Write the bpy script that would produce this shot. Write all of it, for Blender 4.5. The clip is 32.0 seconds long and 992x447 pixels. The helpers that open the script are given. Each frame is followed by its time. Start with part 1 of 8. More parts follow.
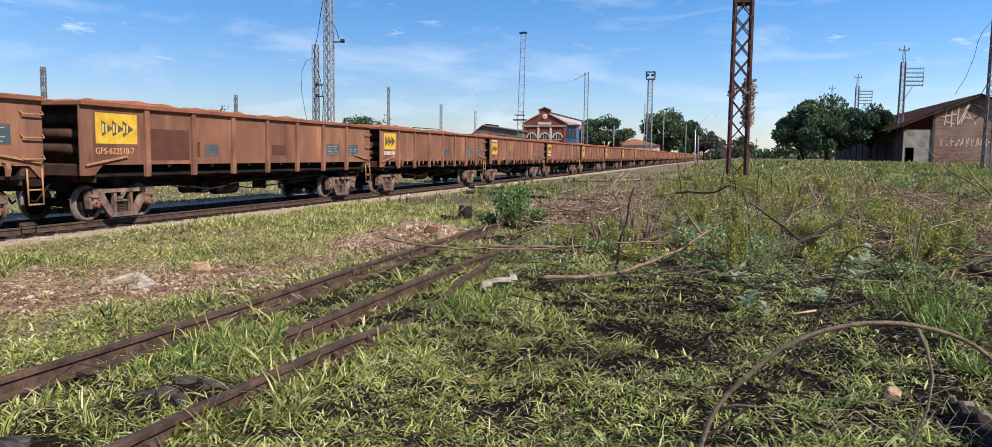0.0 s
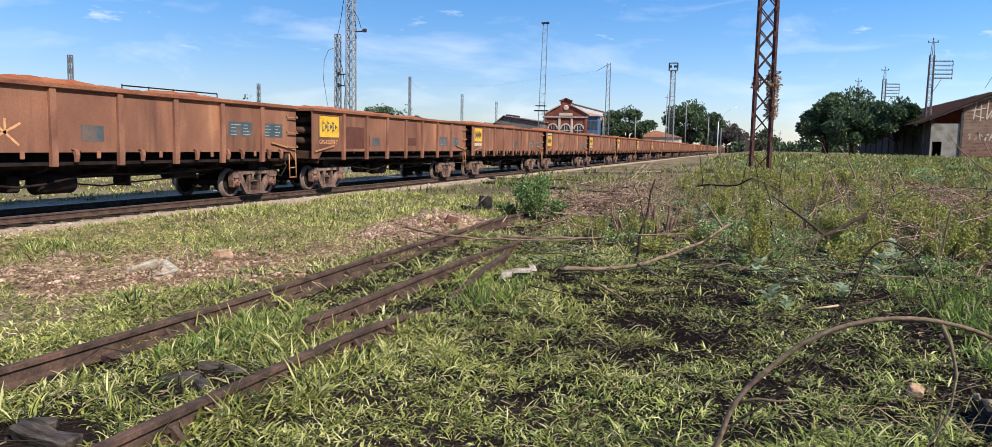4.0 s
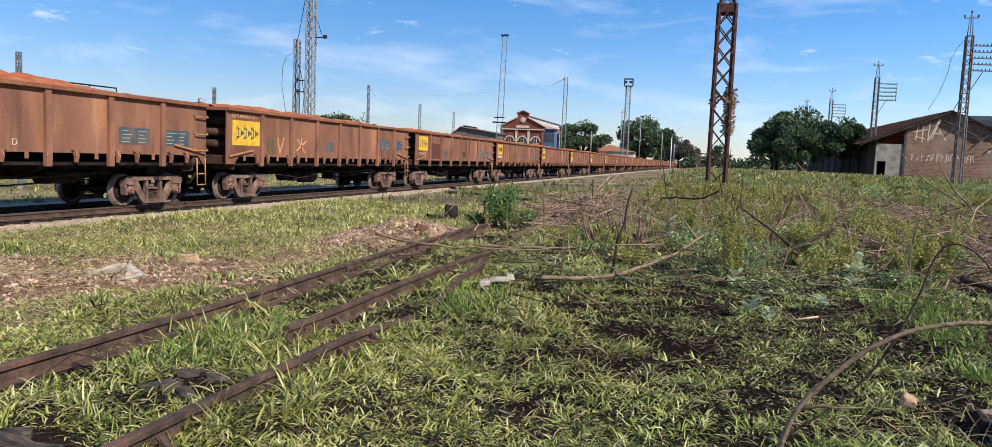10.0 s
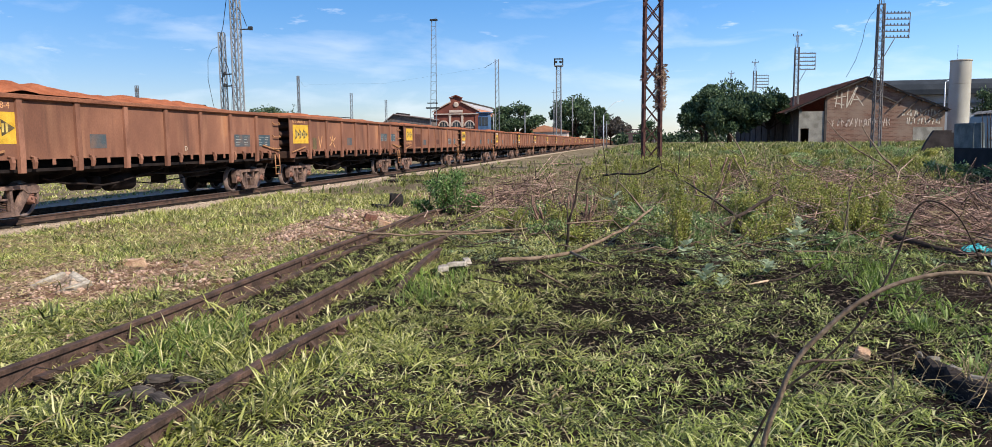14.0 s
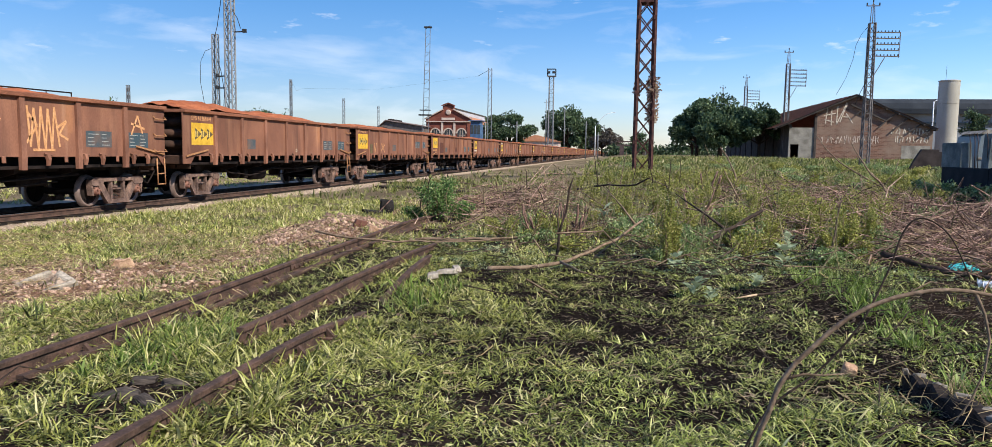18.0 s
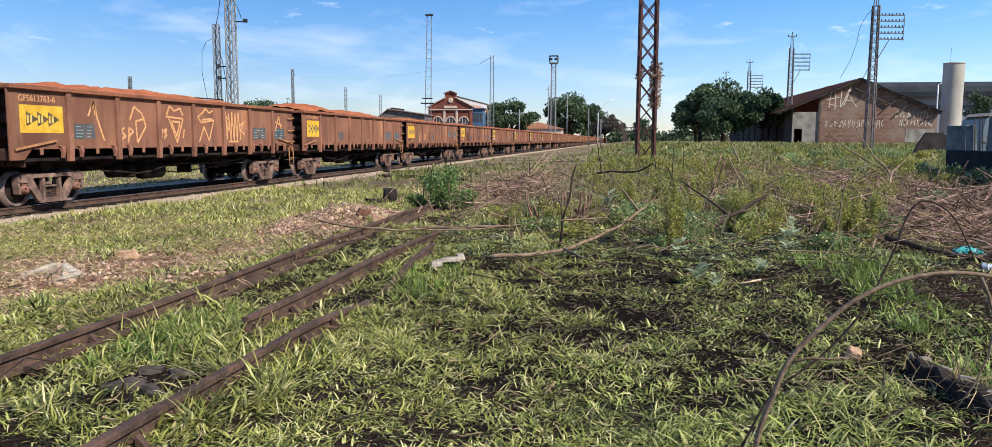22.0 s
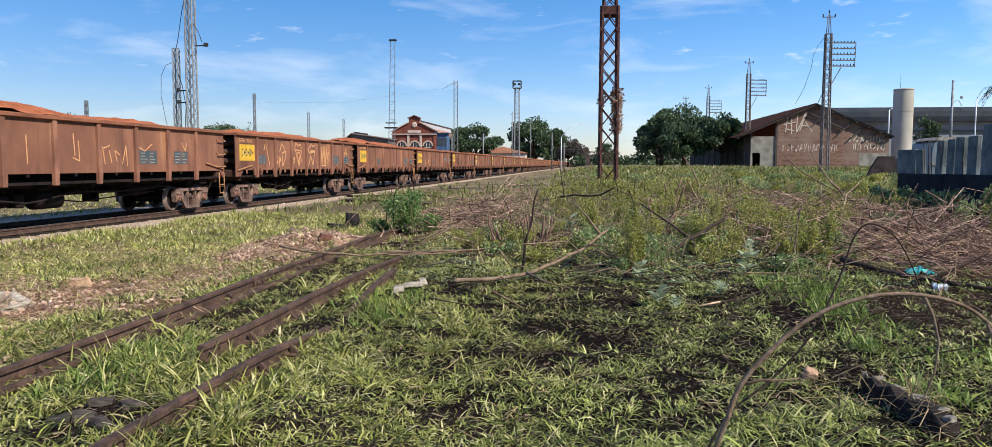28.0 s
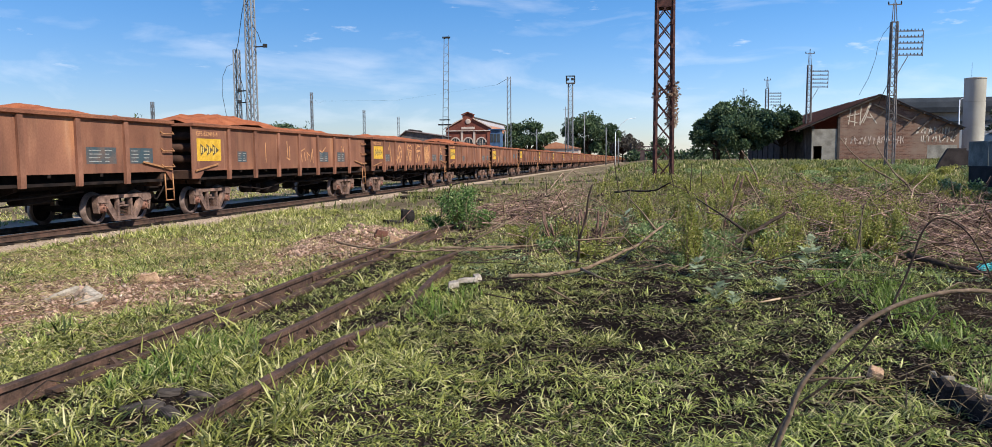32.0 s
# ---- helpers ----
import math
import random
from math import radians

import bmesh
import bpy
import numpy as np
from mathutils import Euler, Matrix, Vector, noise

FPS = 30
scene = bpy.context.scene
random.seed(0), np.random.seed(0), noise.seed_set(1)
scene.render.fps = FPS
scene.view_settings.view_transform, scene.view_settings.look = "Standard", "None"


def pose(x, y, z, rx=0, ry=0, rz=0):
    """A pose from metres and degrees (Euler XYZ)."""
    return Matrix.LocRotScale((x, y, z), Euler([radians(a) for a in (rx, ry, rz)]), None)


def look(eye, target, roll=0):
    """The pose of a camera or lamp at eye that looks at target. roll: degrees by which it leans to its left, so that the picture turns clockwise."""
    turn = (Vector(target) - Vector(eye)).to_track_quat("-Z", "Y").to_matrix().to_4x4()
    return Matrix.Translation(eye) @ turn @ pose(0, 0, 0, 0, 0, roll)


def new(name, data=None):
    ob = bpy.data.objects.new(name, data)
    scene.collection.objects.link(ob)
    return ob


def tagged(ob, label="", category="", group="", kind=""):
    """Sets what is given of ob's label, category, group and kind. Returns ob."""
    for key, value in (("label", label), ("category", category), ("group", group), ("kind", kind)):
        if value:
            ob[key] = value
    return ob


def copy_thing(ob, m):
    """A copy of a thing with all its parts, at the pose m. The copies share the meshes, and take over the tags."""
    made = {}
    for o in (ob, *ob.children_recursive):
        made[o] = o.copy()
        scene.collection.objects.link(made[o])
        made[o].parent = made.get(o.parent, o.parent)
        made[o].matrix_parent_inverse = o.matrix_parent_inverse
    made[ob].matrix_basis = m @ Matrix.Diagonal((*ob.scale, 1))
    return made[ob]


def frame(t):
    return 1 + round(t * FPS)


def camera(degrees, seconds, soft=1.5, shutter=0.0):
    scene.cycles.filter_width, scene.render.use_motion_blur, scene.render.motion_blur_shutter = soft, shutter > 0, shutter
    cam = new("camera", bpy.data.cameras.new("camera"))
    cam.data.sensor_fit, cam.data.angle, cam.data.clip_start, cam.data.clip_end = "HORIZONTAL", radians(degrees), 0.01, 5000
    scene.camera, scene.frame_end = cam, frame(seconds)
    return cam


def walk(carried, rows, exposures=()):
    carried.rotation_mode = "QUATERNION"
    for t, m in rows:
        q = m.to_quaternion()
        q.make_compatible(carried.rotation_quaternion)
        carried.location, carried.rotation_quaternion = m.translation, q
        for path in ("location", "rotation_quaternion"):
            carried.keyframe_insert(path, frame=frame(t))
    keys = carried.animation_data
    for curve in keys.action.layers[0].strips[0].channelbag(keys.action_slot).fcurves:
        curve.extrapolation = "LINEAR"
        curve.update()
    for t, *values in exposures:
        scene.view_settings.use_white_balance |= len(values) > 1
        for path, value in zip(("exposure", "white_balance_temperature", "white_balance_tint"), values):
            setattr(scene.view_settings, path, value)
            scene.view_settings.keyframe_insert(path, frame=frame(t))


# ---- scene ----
cam = camera(66.0, 32.0, soft=0.8)

PATH = [
    (0.0, 0.008, 0.002, 1.705, 84.85, -0.65, 16.74),
    (0.5, -0.000, 0.012, 1.710, 84.85, -1.00, 17.41),
    (1.0, -0.004, 0.002, 1.710, 85.15, -1.11, 18.24),
    (1.5, 0.008, -0.007, 1.717, 84.90, -0.94, 19.26),
    (2.0, 0.005, -0.004, 1.709, 84.43, -0.83, 19.86),
    (2.5, -0.012, -0.001, 1.691, 83.98, -1.57, 21.17),
    (3.0, -0.011, 0.004, 1.701, 83.44, -1.02, 21.35),
    (3.5, -0.005, -0.003, 1.704, 83.91, -1.52, 19.71),
    (4.0, 0.007, -0.001, 1.704, 84.13, -1.13, 18.28),
    (4.5, 0.013, 0.013, 1.715, 84.26, -1.27, 16.72),
    (6.5, 0.001, 0.024, 1.690, 84.61, -0.82, 15.96),
    (7.0, -0.015, 0.020, 1.679, 84.11, -1.29, 17.65),
    (7.5, -0.039, -0.009, 1.685, 84.54, -1.39, 18.45),
    (8.0, -0.082, -0.078, 1.674, 84.81, -1.02, 18.94),
    (8.5, -0.154, -0.098, 1.647, 83.11, -0.57, 21.60),
    (9.0, -0.216, -0.042, 1.656, 82.65, -1.07, 21.28),
    (9.5, -0.280, 0.017, 1.647, 84.45, -1.78, 17.52),
    (10.0, -0.324, 0.025, 1.638, 85.08, -2.32, 14.93),
    (10.5, -0.371, 0.058, 1.649, 85.51, -1.30, 11.03),
    (11.0, -0.431, -0.002, 1.644, 85.79, -1.10, 10.41),
    (11.5, -0.472, -0.049, 1.636, 85.71, -0.70, 10.29),
    (12.0, -0.505, -0.071, 1.639, 85.81, -0.60, 9.61),
    (12.5, -0.502, -0.088, 1.625, 85.68, -1.02, 8.91),
    (13.0, -0.496, -0.085, 1.639, 86.11, -1.66, 7.00),
    (13.5, -0.506, -0.086, 1.632, 85.55, -0.98, 9.44),
    (14.0, -0.512, -0.074, 1.634, 84.00, 0.54, 10.02),
    (14.5, -0.508, -0.038, 1.626, 84.32, -0.02, 10.78),
    (16.5, -0.524, -0.072, 1.636, 84.95, -0.92, 10.46),
    (17.0, -0.520, -0.081, 1.636, 85.02, -0.62, 10.60),
    (17.5, -0.525, -0.085, 1.634, 84.58, -0.19, 10.21),
    (18.0, -0.526, -0.075, 1.631, 84.64, -0.82, 9.38),
    (18.5, -0.529, -0.069, 1.640, 84.33, -0.84, 9.90),
    (19.0, -0.522, -0.072, 1.637, 84.98, -0.68, 9.50),
    (19.5, -0.509, -0.075, 1.643, 85.38, -0.49, 8.91),
    (20.0, -0.514, -0.075, 1.642, 85.28, -0.33, 8.66),
    (20.5, -0.508, -0.080, 1.636, 85.15, -0.89, 8.13),
    (21.0, -0.521, -0.080, 1.634, 84.59, -1.11, 8.78),
    (21.5, -0.523, -0.080, 1.628, 84.35, -1.05, 9.03),
    (22.0, -0.525, -0.074, 1.628, 83.73, -0.23, 9.58),
    (22.5, -0.534, -0.071, 1.634, 83.98, -0.37, 9.08),
    (23.0, -0.538, -0.073, 1.633, 84.08, -0.58, 9.63),
    (23.5, -0.522, -0.069, 1.636, 84.15, -0.30, 9.10),
    (24.0, -0.515, -0.068, 1.637, 84.31, -0.50, 8.96),
    (24.5, -0.525, -0.073, 1.638, 84.24, -0.50, 8.94),
    (25.0, -0.526, -0.067, 1.634, 84.36, 0.06, 8.71),
    (25.5, -0.502, -0.067, 1.646, 84.40, 0.26, 8.12),
    (27.5, -0.488, -0.062, 1.630, 85.39, 0.12, 5.76),
    (28.0, -0.494, -0.067, 1.631, 85.54, -0.13, 6.91),
    (28.5, -0.494, -0.068, 1.634, 85.70, -0.10, 7.52),
    (29.0, -0.498, -0.073, 1.636, 85.83, -0.15, 8.04),
    (29.5, -0.504, -0.080, 1.638, 86.00, -0.42, 8.95),
    (30.0, -0.510, -0.086, 1.638, 85.99, -0.38, 9.92),
    (30.5, -0.508, -0.086, 1.636, 85.84, -0.32, 10.28),
    (31.0, -0.500, -0.083, 1.636, 85.87, -0.18, 10.29),
    (31.5, -0.500, -0.082, 1.634, 85.79, -0.06, 10.09),
    (32.0, -0.500, -0.080, 1.631, 85.25, 0.37, 10.90),
]
EXPOSE = [(0.0, 0.46), (2.0, 0.47), (3.0, 0.53), (4.0, 0.55), (7.0, 0.46), (9.0, 0.5), (11.0, 0.48), (13.0, 0.47), (14.0, 0.55), (17.0, 0.52), (19.0, 0.55), (22.0, 0.57), (25.5, 0.6), (28.0, 0.5), (30.0, 0.45), (32.0, 0.45)]
walk(cam, [(r[0], pose(*r[1:])) for r in PATH], EXPOSE)

# ---- world and sun ----
SUN_DIR = Vector((0.65, -0.38, 0.66)).normalized()
world = bpy.data.worlds.new("sky")
scene.world = world
world.use_nodes = True
wn, wl = world.node_tree.nodes, world.node_tree.links
wn.clear()
w_out = wn.new("ShaderNodeOutputWorld")
w_bg = wn.new("ShaderNodeBackground")
w_sky = wn.new("ShaderNodeTexSky")
w_sky.sky_type = "NISHITA"
w_sky.sun_disc = False
w_sky.sun_elevation = math.asin(SUN_DIR.z)
w_sky.sun_rotation = -math.atan2(SUN_DIR.x, SUN_DIR.y)
w_sky.air_density, w_sky.dust_density, w_sky.ozone_density = 1.0, 0.25, 3.0
w_tc = wn.new("ShaderNodeTexCoord")
w_map = wn.new("ShaderNodeMapping")
w_map.inputs["Scale"].default_value = (2.6, 2.6, 10.0)
w_map.inputs["Location"].default_value = (1.9, 3.3, 0.9)
w_noise = wn.new("ShaderNodeTexNoise")
w_noise.inputs["Scale"].default_value = 2.2
w_noise.inputs["Detail"].default_value = 7
w_noise.inputs["Roughness"].default_value = 0.55
w_noise.inputs["Distortion"].default_value = 0.5
w_ramp = wn.new("ShaderNodeValToRGB")
w_ramp.color_ramp.elements[0].position, w_ramp.color_ramp.elements[1].position = 0.5, 0.98
w_ramp.color_ramp.elements[0].color, w_ramp.color_ramp.elements[1].color = (0, 0, 0, 1), (0.6, 0.6, 0.6, 1)
w_mix = wn.new("ShaderNodeMix")
w_mix.data_type = "RGBA"
w_mix.inputs[7].default_value = (8.6, 8.8, 9.2, 1)
wl.new(w_tc.outputs["Generated"], w_map.inputs[0])
wl.new(w_map.outputs[0], w_noise.inputs["Vector"])
wl.new(w_noise.outputs["Fac"], w_ramp.inputs[0])
wl.new(w_ramp.outputs[0], w_mix.inputs[0])
w_hsv = wn.new("ShaderNodeHueSaturation")
w_hsv.inputs["Saturation"].default_value = 1.38
w_tint = wn.new("ShaderNodeMix")
w_tint.data_type, w_tint.blend_type = "RGBA", "MULTIPLY"
w_tint.inputs[0].default_value = 1.0
w_tint.inputs[7].default_value = (0.98, 0.97, 1.12, 1)
wl.new(w_sky.outputs[0], w_hsv.inputs["Color"])
wl.new(w_hsv.outputs[0], w_tint.inputs[6])
w_sep, w_low, w_haze = wn.new("ShaderNodeSeparateXYZ"), wn.new("ShaderNodeMapRange"), wn.new("ShaderNodeMix")
wl.new(w_tc.outputs["Generated"], w_sep.inputs[0])
wl.new(w_sep.outputs["Z"], w_low.inputs["Value"])
w_low.inputs["From Min"].default_value, w_low.inputs["From Max"].default_value = 0.0, 0.2
w_low.inputs["To Min"].default_value, w_low.inputs["To Max"].default_value = 1.0, 0.0
w_haze.data_type, w_haze.blend_type = "RGBA", "MULTIPLY"
w_haze.inputs[7].default_value = (0.86, 0.87, 0.98, 1)
wl.new(w_low.outputs[0], w_haze.inputs[0])
wl.new(w_tint.outputs[2], w_haze.inputs[6])
wl.new(w_haze.outputs[2], w_mix.inputs[6])
w_map2, w_puff, w_ramp2, w_band, w_mul, w_mix2 = wn.new("ShaderNodeMapping"), wn.new("ShaderNodeTexNoise"), wn.new("ShaderNodeValToRGB"), wn.new("ShaderNodeValToRGB"), wn.new("ShaderNodeMath"), wn.new("ShaderNodeMix")
w_map2.inputs["Scale"].default_value = (7.0, 7.0, 26.0)
w_map2.inputs["Location"].default_value = (4.3, 1.2, 0.4)
w_puff.inputs["Scale"].default_value, w_puff.inputs["Detail"].default_value, w_puff.inputs["Roughness"].default_value = 1.6, 6, 0.6
w_ramp2.color_ramp.elements[0].position, w_ramp2.color_ramp.elements[1].position = 0.63, 0.86
e = w_band.color_ramp.elements
e[0].position, e[1].position = 0.07, 0.12
e[0].color, e[1].color = (0, 0, 0, 1), (1, 1, 1, 1)
e.new(0.2).color = (0.8, 0.8, 0.8, 1)
e.new(0.3).color = (0, 0, 0, 1)
w_mul.operation = "MULTIPLY"
w_mix2.data_type = "RGBA"
w_mix2.inputs[7].default_value = (8.8, 8.9, 9.2, 1)
wl.new(w_tc.outputs["Generated"], w_map2.inputs[0])
wl.new(w_map2.outputs[0], w_puff.inputs["Vector"])
wl.new(w_puff.outputs["Fac"], w_ramp2.inputs[0])
wl.new(w_sep.outputs["Z"], w_band.inputs[0])
wl.new(w_ramp2.outputs[0], w_mul.inputs[0])
wl.new(w_band.outputs[0], w_mul.inputs[1])
wl.new(w_mul.outputs[0], w_mix2.inputs[0])
wl.new(w_mix.outputs[2], w_mix2.inputs[6])
wl.new(w_mix2.outputs[2], w_bg.inputs[0])
w_bg.inputs[1].default_value = 0.1
wl.new(w_bg.outputs[0], w_out.inputs[0])

sun_data = bpy.data.lights.new("sun", "SUN")
sun_data.energy, sun_data.angle, sun_data.color = 5.0, radians(0.5), (1.0, 0.95, 0.87)
sun = new("sun", sun_data)
sun.matrix_world = look(SUN_DIR * 50, (0, 0, 0))


# ---- materials ----
def mat(name, c1, c2, scale=6.0, rough=0.85, metal=0.0, bump=0.25, fine=70.0, stretch=(1, 1, 1), c3=None, lo=0.35, hi=0.65, vary=0.0, island=0.0, grain=0.28, streak=None, drip=None):
    """Two-scale procedural surface: a broad blend of c1 and c2, fine grain on top, optional third colour in spots."""
    m = bpy.data.materials.new(name)
    m.use_nodes = True
    n, l = m.node_tree.nodes, m.node_tree.links
    b = n["Principled BSDF"]
    b.inputs["Metallic"].default_value = metal
    b.inputs["Specular IOR Level"].default_value = 0.5 if rough < 0.5 or metal else 0.12
    tc = n.new("ShaderNodeTexCoord")
    mp = n.new("ShaderNodeMapping")
    mp.inputs["Scale"].default_value = stretch
    l.new(tc.outputs["Object"], mp.inputs[0])
    big, small = n.new("ShaderNodeTexNoise"), n.new("ShaderNodeTexNoise")
    for t, s, d in ((big, scale, 5), (small, fine, 3)):
        t.inputs["Scale"].default_value, t.inputs["Detail"].default_value = s, d
        l.new(mp.outputs[0], t.inputs["Vector"])
    ramp = n.new("ShaderNodeValToRGB")
    e = ramp.color_ramp.elements
    e[0].position, e[1].position = lo, hi
    e[0].color, e[1].color = (*c1, 1), (*c2, 1)
    if c3:
        x = e.new(min(hi + 0.1, 0.98))
        x.color = (*c3, 1)
    l.new(big.outputs["Fac"], ramp.inputs[0])
    hsv = n.new("ShaderNodeHueSaturation")
    mr = n.new("ShaderNodeMapRange")
    mr.inputs["From Min"].default_value, mr.inputs["From Max"].default_value = 0.3, 0.7
    mr.inputs["To Min"].default_value, mr.inputs["To Max"].default_value = 1 - grain, 1 + grain
    l.new(small.outputs["Fac"], mr.inputs["Value"])
    base = ramp.outputs[0]
    if streak:
        ms, ns, rs, xs = n.new("ShaderNodeMapping"), n.new("ShaderNodeTexNoise"), n.new("ShaderNodeMapRange"), n.new("ShaderNodeMix")
        ms.inputs["Scale"].default_value = (1.7, 1.7, 0.3)
        ns.inputs["Scale"].default_value, ns.inputs["Detail"].default_value = 1.0, 4
        rs.inputs["From Min"].default_value, rs.inputs["From Max"].default_value, rs.inputs["To Max"].default_value = 0.52, 0.72, 0.6
        xs.data_type = "RGBA"
        xs.inputs[7].default_value = (*streak, 1)
        l.new(tc.outputs["Object"], ms.inputs[0])
        l.new(ms.outputs[0], ns.inputs["Vector"])
        l.new(ns.outputs["Fac"], rs.inputs["Value"])
        l.new(rs.outputs[0], xs.inputs[0])
        l.new(base, xs.inputs[6])
        base = xs.outputs[2]
    if drip:
        for k, (col, at, amount) in enumerate(drip):
            ms, ns, rs, xs = n.new("ShaderNodeMapping"), n.new("ShaderNodeTexNoise"), n.new("ShaderNodeMapRange"), n.new("ShaderNodeMix")
            ms.inputs["Scale"].default_value, ms.inputs["Location"].default_value = (2.6, 2.6, 0.3), (k * 5.3, k * 2.1, 0)
            ns.inputs["Scale"].default_value, ns.inputs["Detail"].default_value, ns.inputs["Roughness"].default_value = 1.0, 3, 0.55
            rs.inputs["From Min"].default_value, rs.inputs["From Max"].default_value, rs.inputs["To Max"].default_value = at, at + 0.14, amount
            xs.data_type = "RGBA"
            xs.inputs[7].default_value = (*col, 1)
            l.new(tc.outputs["Object"], ms.inputs[0])
            l.new(ms.outputs[0], ns.inputs["Vector"])
            l.new(ns.outputs["Fac"], rs.inputs["Value"])
            l.new(rs.outputs[0], xs.inputs[0])
            l.new(base, xs.inputs[6])
            base = xs.outputs[2]
    l.new(base, hsv.inputs["Color"])
    val = mr.outputs[0]
    if vary or island:
        src = n.new("ShaderNodeObjectInfo").outputs["Random"] if vary else n.new("ShaderNodeNewGeometry").outputs["Random Per Island"]
        v = vary or island
        m2 = n.new("ShaderNodeMapRange")
        m2.inputs["To Min"].default_value, m2.inputs["To Max"].default_value = 1 - v, 1 + v
        l.new(src, m2.inputs["Value"])
        mul = n.new("ShaderNodeMath")
        mul.operation = "MULTIPLY"
        l.new(val, mul.inputs[0])
        l.new(m2.outputs[0], mul.inputs[1])
        val = mul.outputs[0]
    l.new(val, hsv.inputs["Value"])
    l.new(hsv.outputs[0], b.inputs["Base Color"])
    rr = n.new("ShaderNodeMapRange")
    rr.inputs["To Min"].default_value, rr.inputs["To Max"].default_value = max(0.05, rough - 0.12), min(1, rough + 0.12)
    l.new(big.outputs["Fac"], rr.inputs["Value"])
    l.new(rr.outputs[0], b.inputs["Roughness"])
    if bump:
        bp = n.new("ShaderNodeBump")
        bp.inputs["Strength"].default_value, bp.inputs["Distance"].default_value = bump, 0.01
        l.new(small.outputs["Fac"], bp.inputs["Height"])
        l.new(bp.outputs[0], b.inputs["Normal"])
    return m


def leaf_mat(name, c1, c2, c3, through_light=0.35):
    """Blades and leaves: colour differs from leaf to leaf, some light passes through."""
    m = bpy.data.materials.new(name)
    m.use_nodes = True
    n, l = m.node_tree.nodes, m.node_tree.links
    b, out = n["Principled BSDF"], n["Material Output"]
    g = n.new("ShaderNodeNewGeometry")
    ramp = n.new("ShaderNodeValToRGB")
    e = ramp.color_ramp.elements
    e[0].position, e[1].position = 0.08, 0.72
    e[0].color, e[1].color = (*c1, 1), (*c2, 1)
    e.new(0.97).color = (*c3, 1)
    l.new(g.outputs["Random Per Island"], ramp.inputs[0])
    tc, no = n.new("ShaderNodeTexCoord"), n.new("ShaderNodeTexNoise")
    no.inputs["Scale"].default_value = 0.7
    l.new(tc.outputs["Object"], no.inputs["Vector"])
    hsv, mr = n.new("ShaderNodeHueSaturation"), n.new("ShaderNodeMapRange")
    mr.inputs["From Min"].default_value, mr.inputs["From Max"].default_value = 0.3, 0.7
    mr.inputs["To Min"].default_value, mr.inputs["To Max"].default_value = 0.7, 1.25
    l.new(no.outputs["Fac"], mr.inputs["Value"])
    l.new(mr.outputs[0], hsv.inputs["Value"])
    l.new(ramp.outputs[0], hsv.inputs["Color"])
    l.new(hsv.outputs[0], b.inputs["Base Color"])
    b.inputs["Roughness"].default_value = 0.55
    b.inputs["Specular IOR Level"].default_value = 0.25
    tr, mx = n.new("ShaderNodeBsdfTranslucent"), n.new("ShaderNodeMixShader")
    l.new(hsv.outputs[0], tr.inputs["Color"])
    mx.inputs[0].default_value = through_light
    l.new(b.outputs[0], mx.inputs[1])
    l.new(tr.outputs[0], mx.inputs[2])
    l.new(mx.outputs[0], out.inputs["Surface"])
    return m


M_RUST = mat("rusted_wagon_steel", (0.14, 0.063, 0.043), (0.25, 0.113, 0.069), 0.8, 0.8, 0.0, 0.04, 30, (1, 1, 0.6), c3=(0.34, 0.15, 0.075), vary=0.16, grain=0.1, streak=(0.32, 0.16, 0.092), drip=(((0.085, 0.042, 0.033), 0.56, 0.5), ((0.42, 0.24, 0.15), 0.64, 0.5)))
# Rust darkened with the shade in the wagon gaps and spring openings.
M_END = mat("shade_dark_wagon_steel", (0.04, 0.024, 0.018), (0.085, 0.046, 0.032), 2.5, 0.85)
M_RIB = mat("dusty_rib_steel", (0.16, 0.074, 0.049), (0.27, 0.125, 0.08), 2.0, 0.8, 0.0, 0.05, 30, (1, 1, 0.5), vary=0.1, grain=0.12)
M_RIM = mat("ore_dusted_rim_steel", (0.15, 0.06, 0.038), (0.27, 0.11, 0.06), 2.0, 0.8, 0.0, 0.2, 45, (1, 0.3, 1))
M_PATCH = mat("dark_repaint", (0.085, 0.035, 0.026), (0.11, 0.045, 0.03), 3, 0.75)
# Grime tone deepened so shade under the wagons is in the colour.
M_UNDER = mat("grimy_shade_dark_steel", (0.009, 0.007, 0.0065), (0.026, 0.018, 0.015), 4, 0.9)
M_BOGIE = mat("rusty_cast_steel", (0.085, 0.055, 0.046), (0.24, 0.155, 0.12), 5, 0.8, 0.0, 0.5, 45, c3=(0.32, 0.19, 0.135), vary=0.15)
M_BEAR = mat("bright_rust_bearing_cap", (0.16, 0.075, 0.055), (0.27, 0.14, 0.1), 9, 0.7)
M_WHEEL = mat("worn_wheel_steel", (0.13, 0.09, 0.075), (0.29, 0.21, 0.175), 5, 0.5, 0.3)
M_TREAD = mat("polished_rail_steel", (0.25, 0.22, 0.2), (0.4, 0.37, 0.35), 5, 0.35, 0.9)
M_ORE = mat("red_iron_ore_fines", (0.25, 0.075, 0.032), (0.38, 0.125, 0.055), 3, 0.95, 0.0, 0.8, 35, c3=(0.42, 0.16, 0.08))
M_YELLOW = mat("faded_yellow_paint", (0.50, 0.29, 0.03), (0.66, 0.40, 0.05), 4, 0.6, c3=(0.4, 0.24, 0.06))
M_PALEMARK = mat("pale_yellow_emblem_paint", (0.5, 0.33, 0.07), (0.62, 0.45, 0.14), 9, 0.6)
M_ARROW = mat("dark_brown_emblem_paint", (0.07, 0.055, 0.035), (0.14, 0.1, 0.045), 5, 0.6)
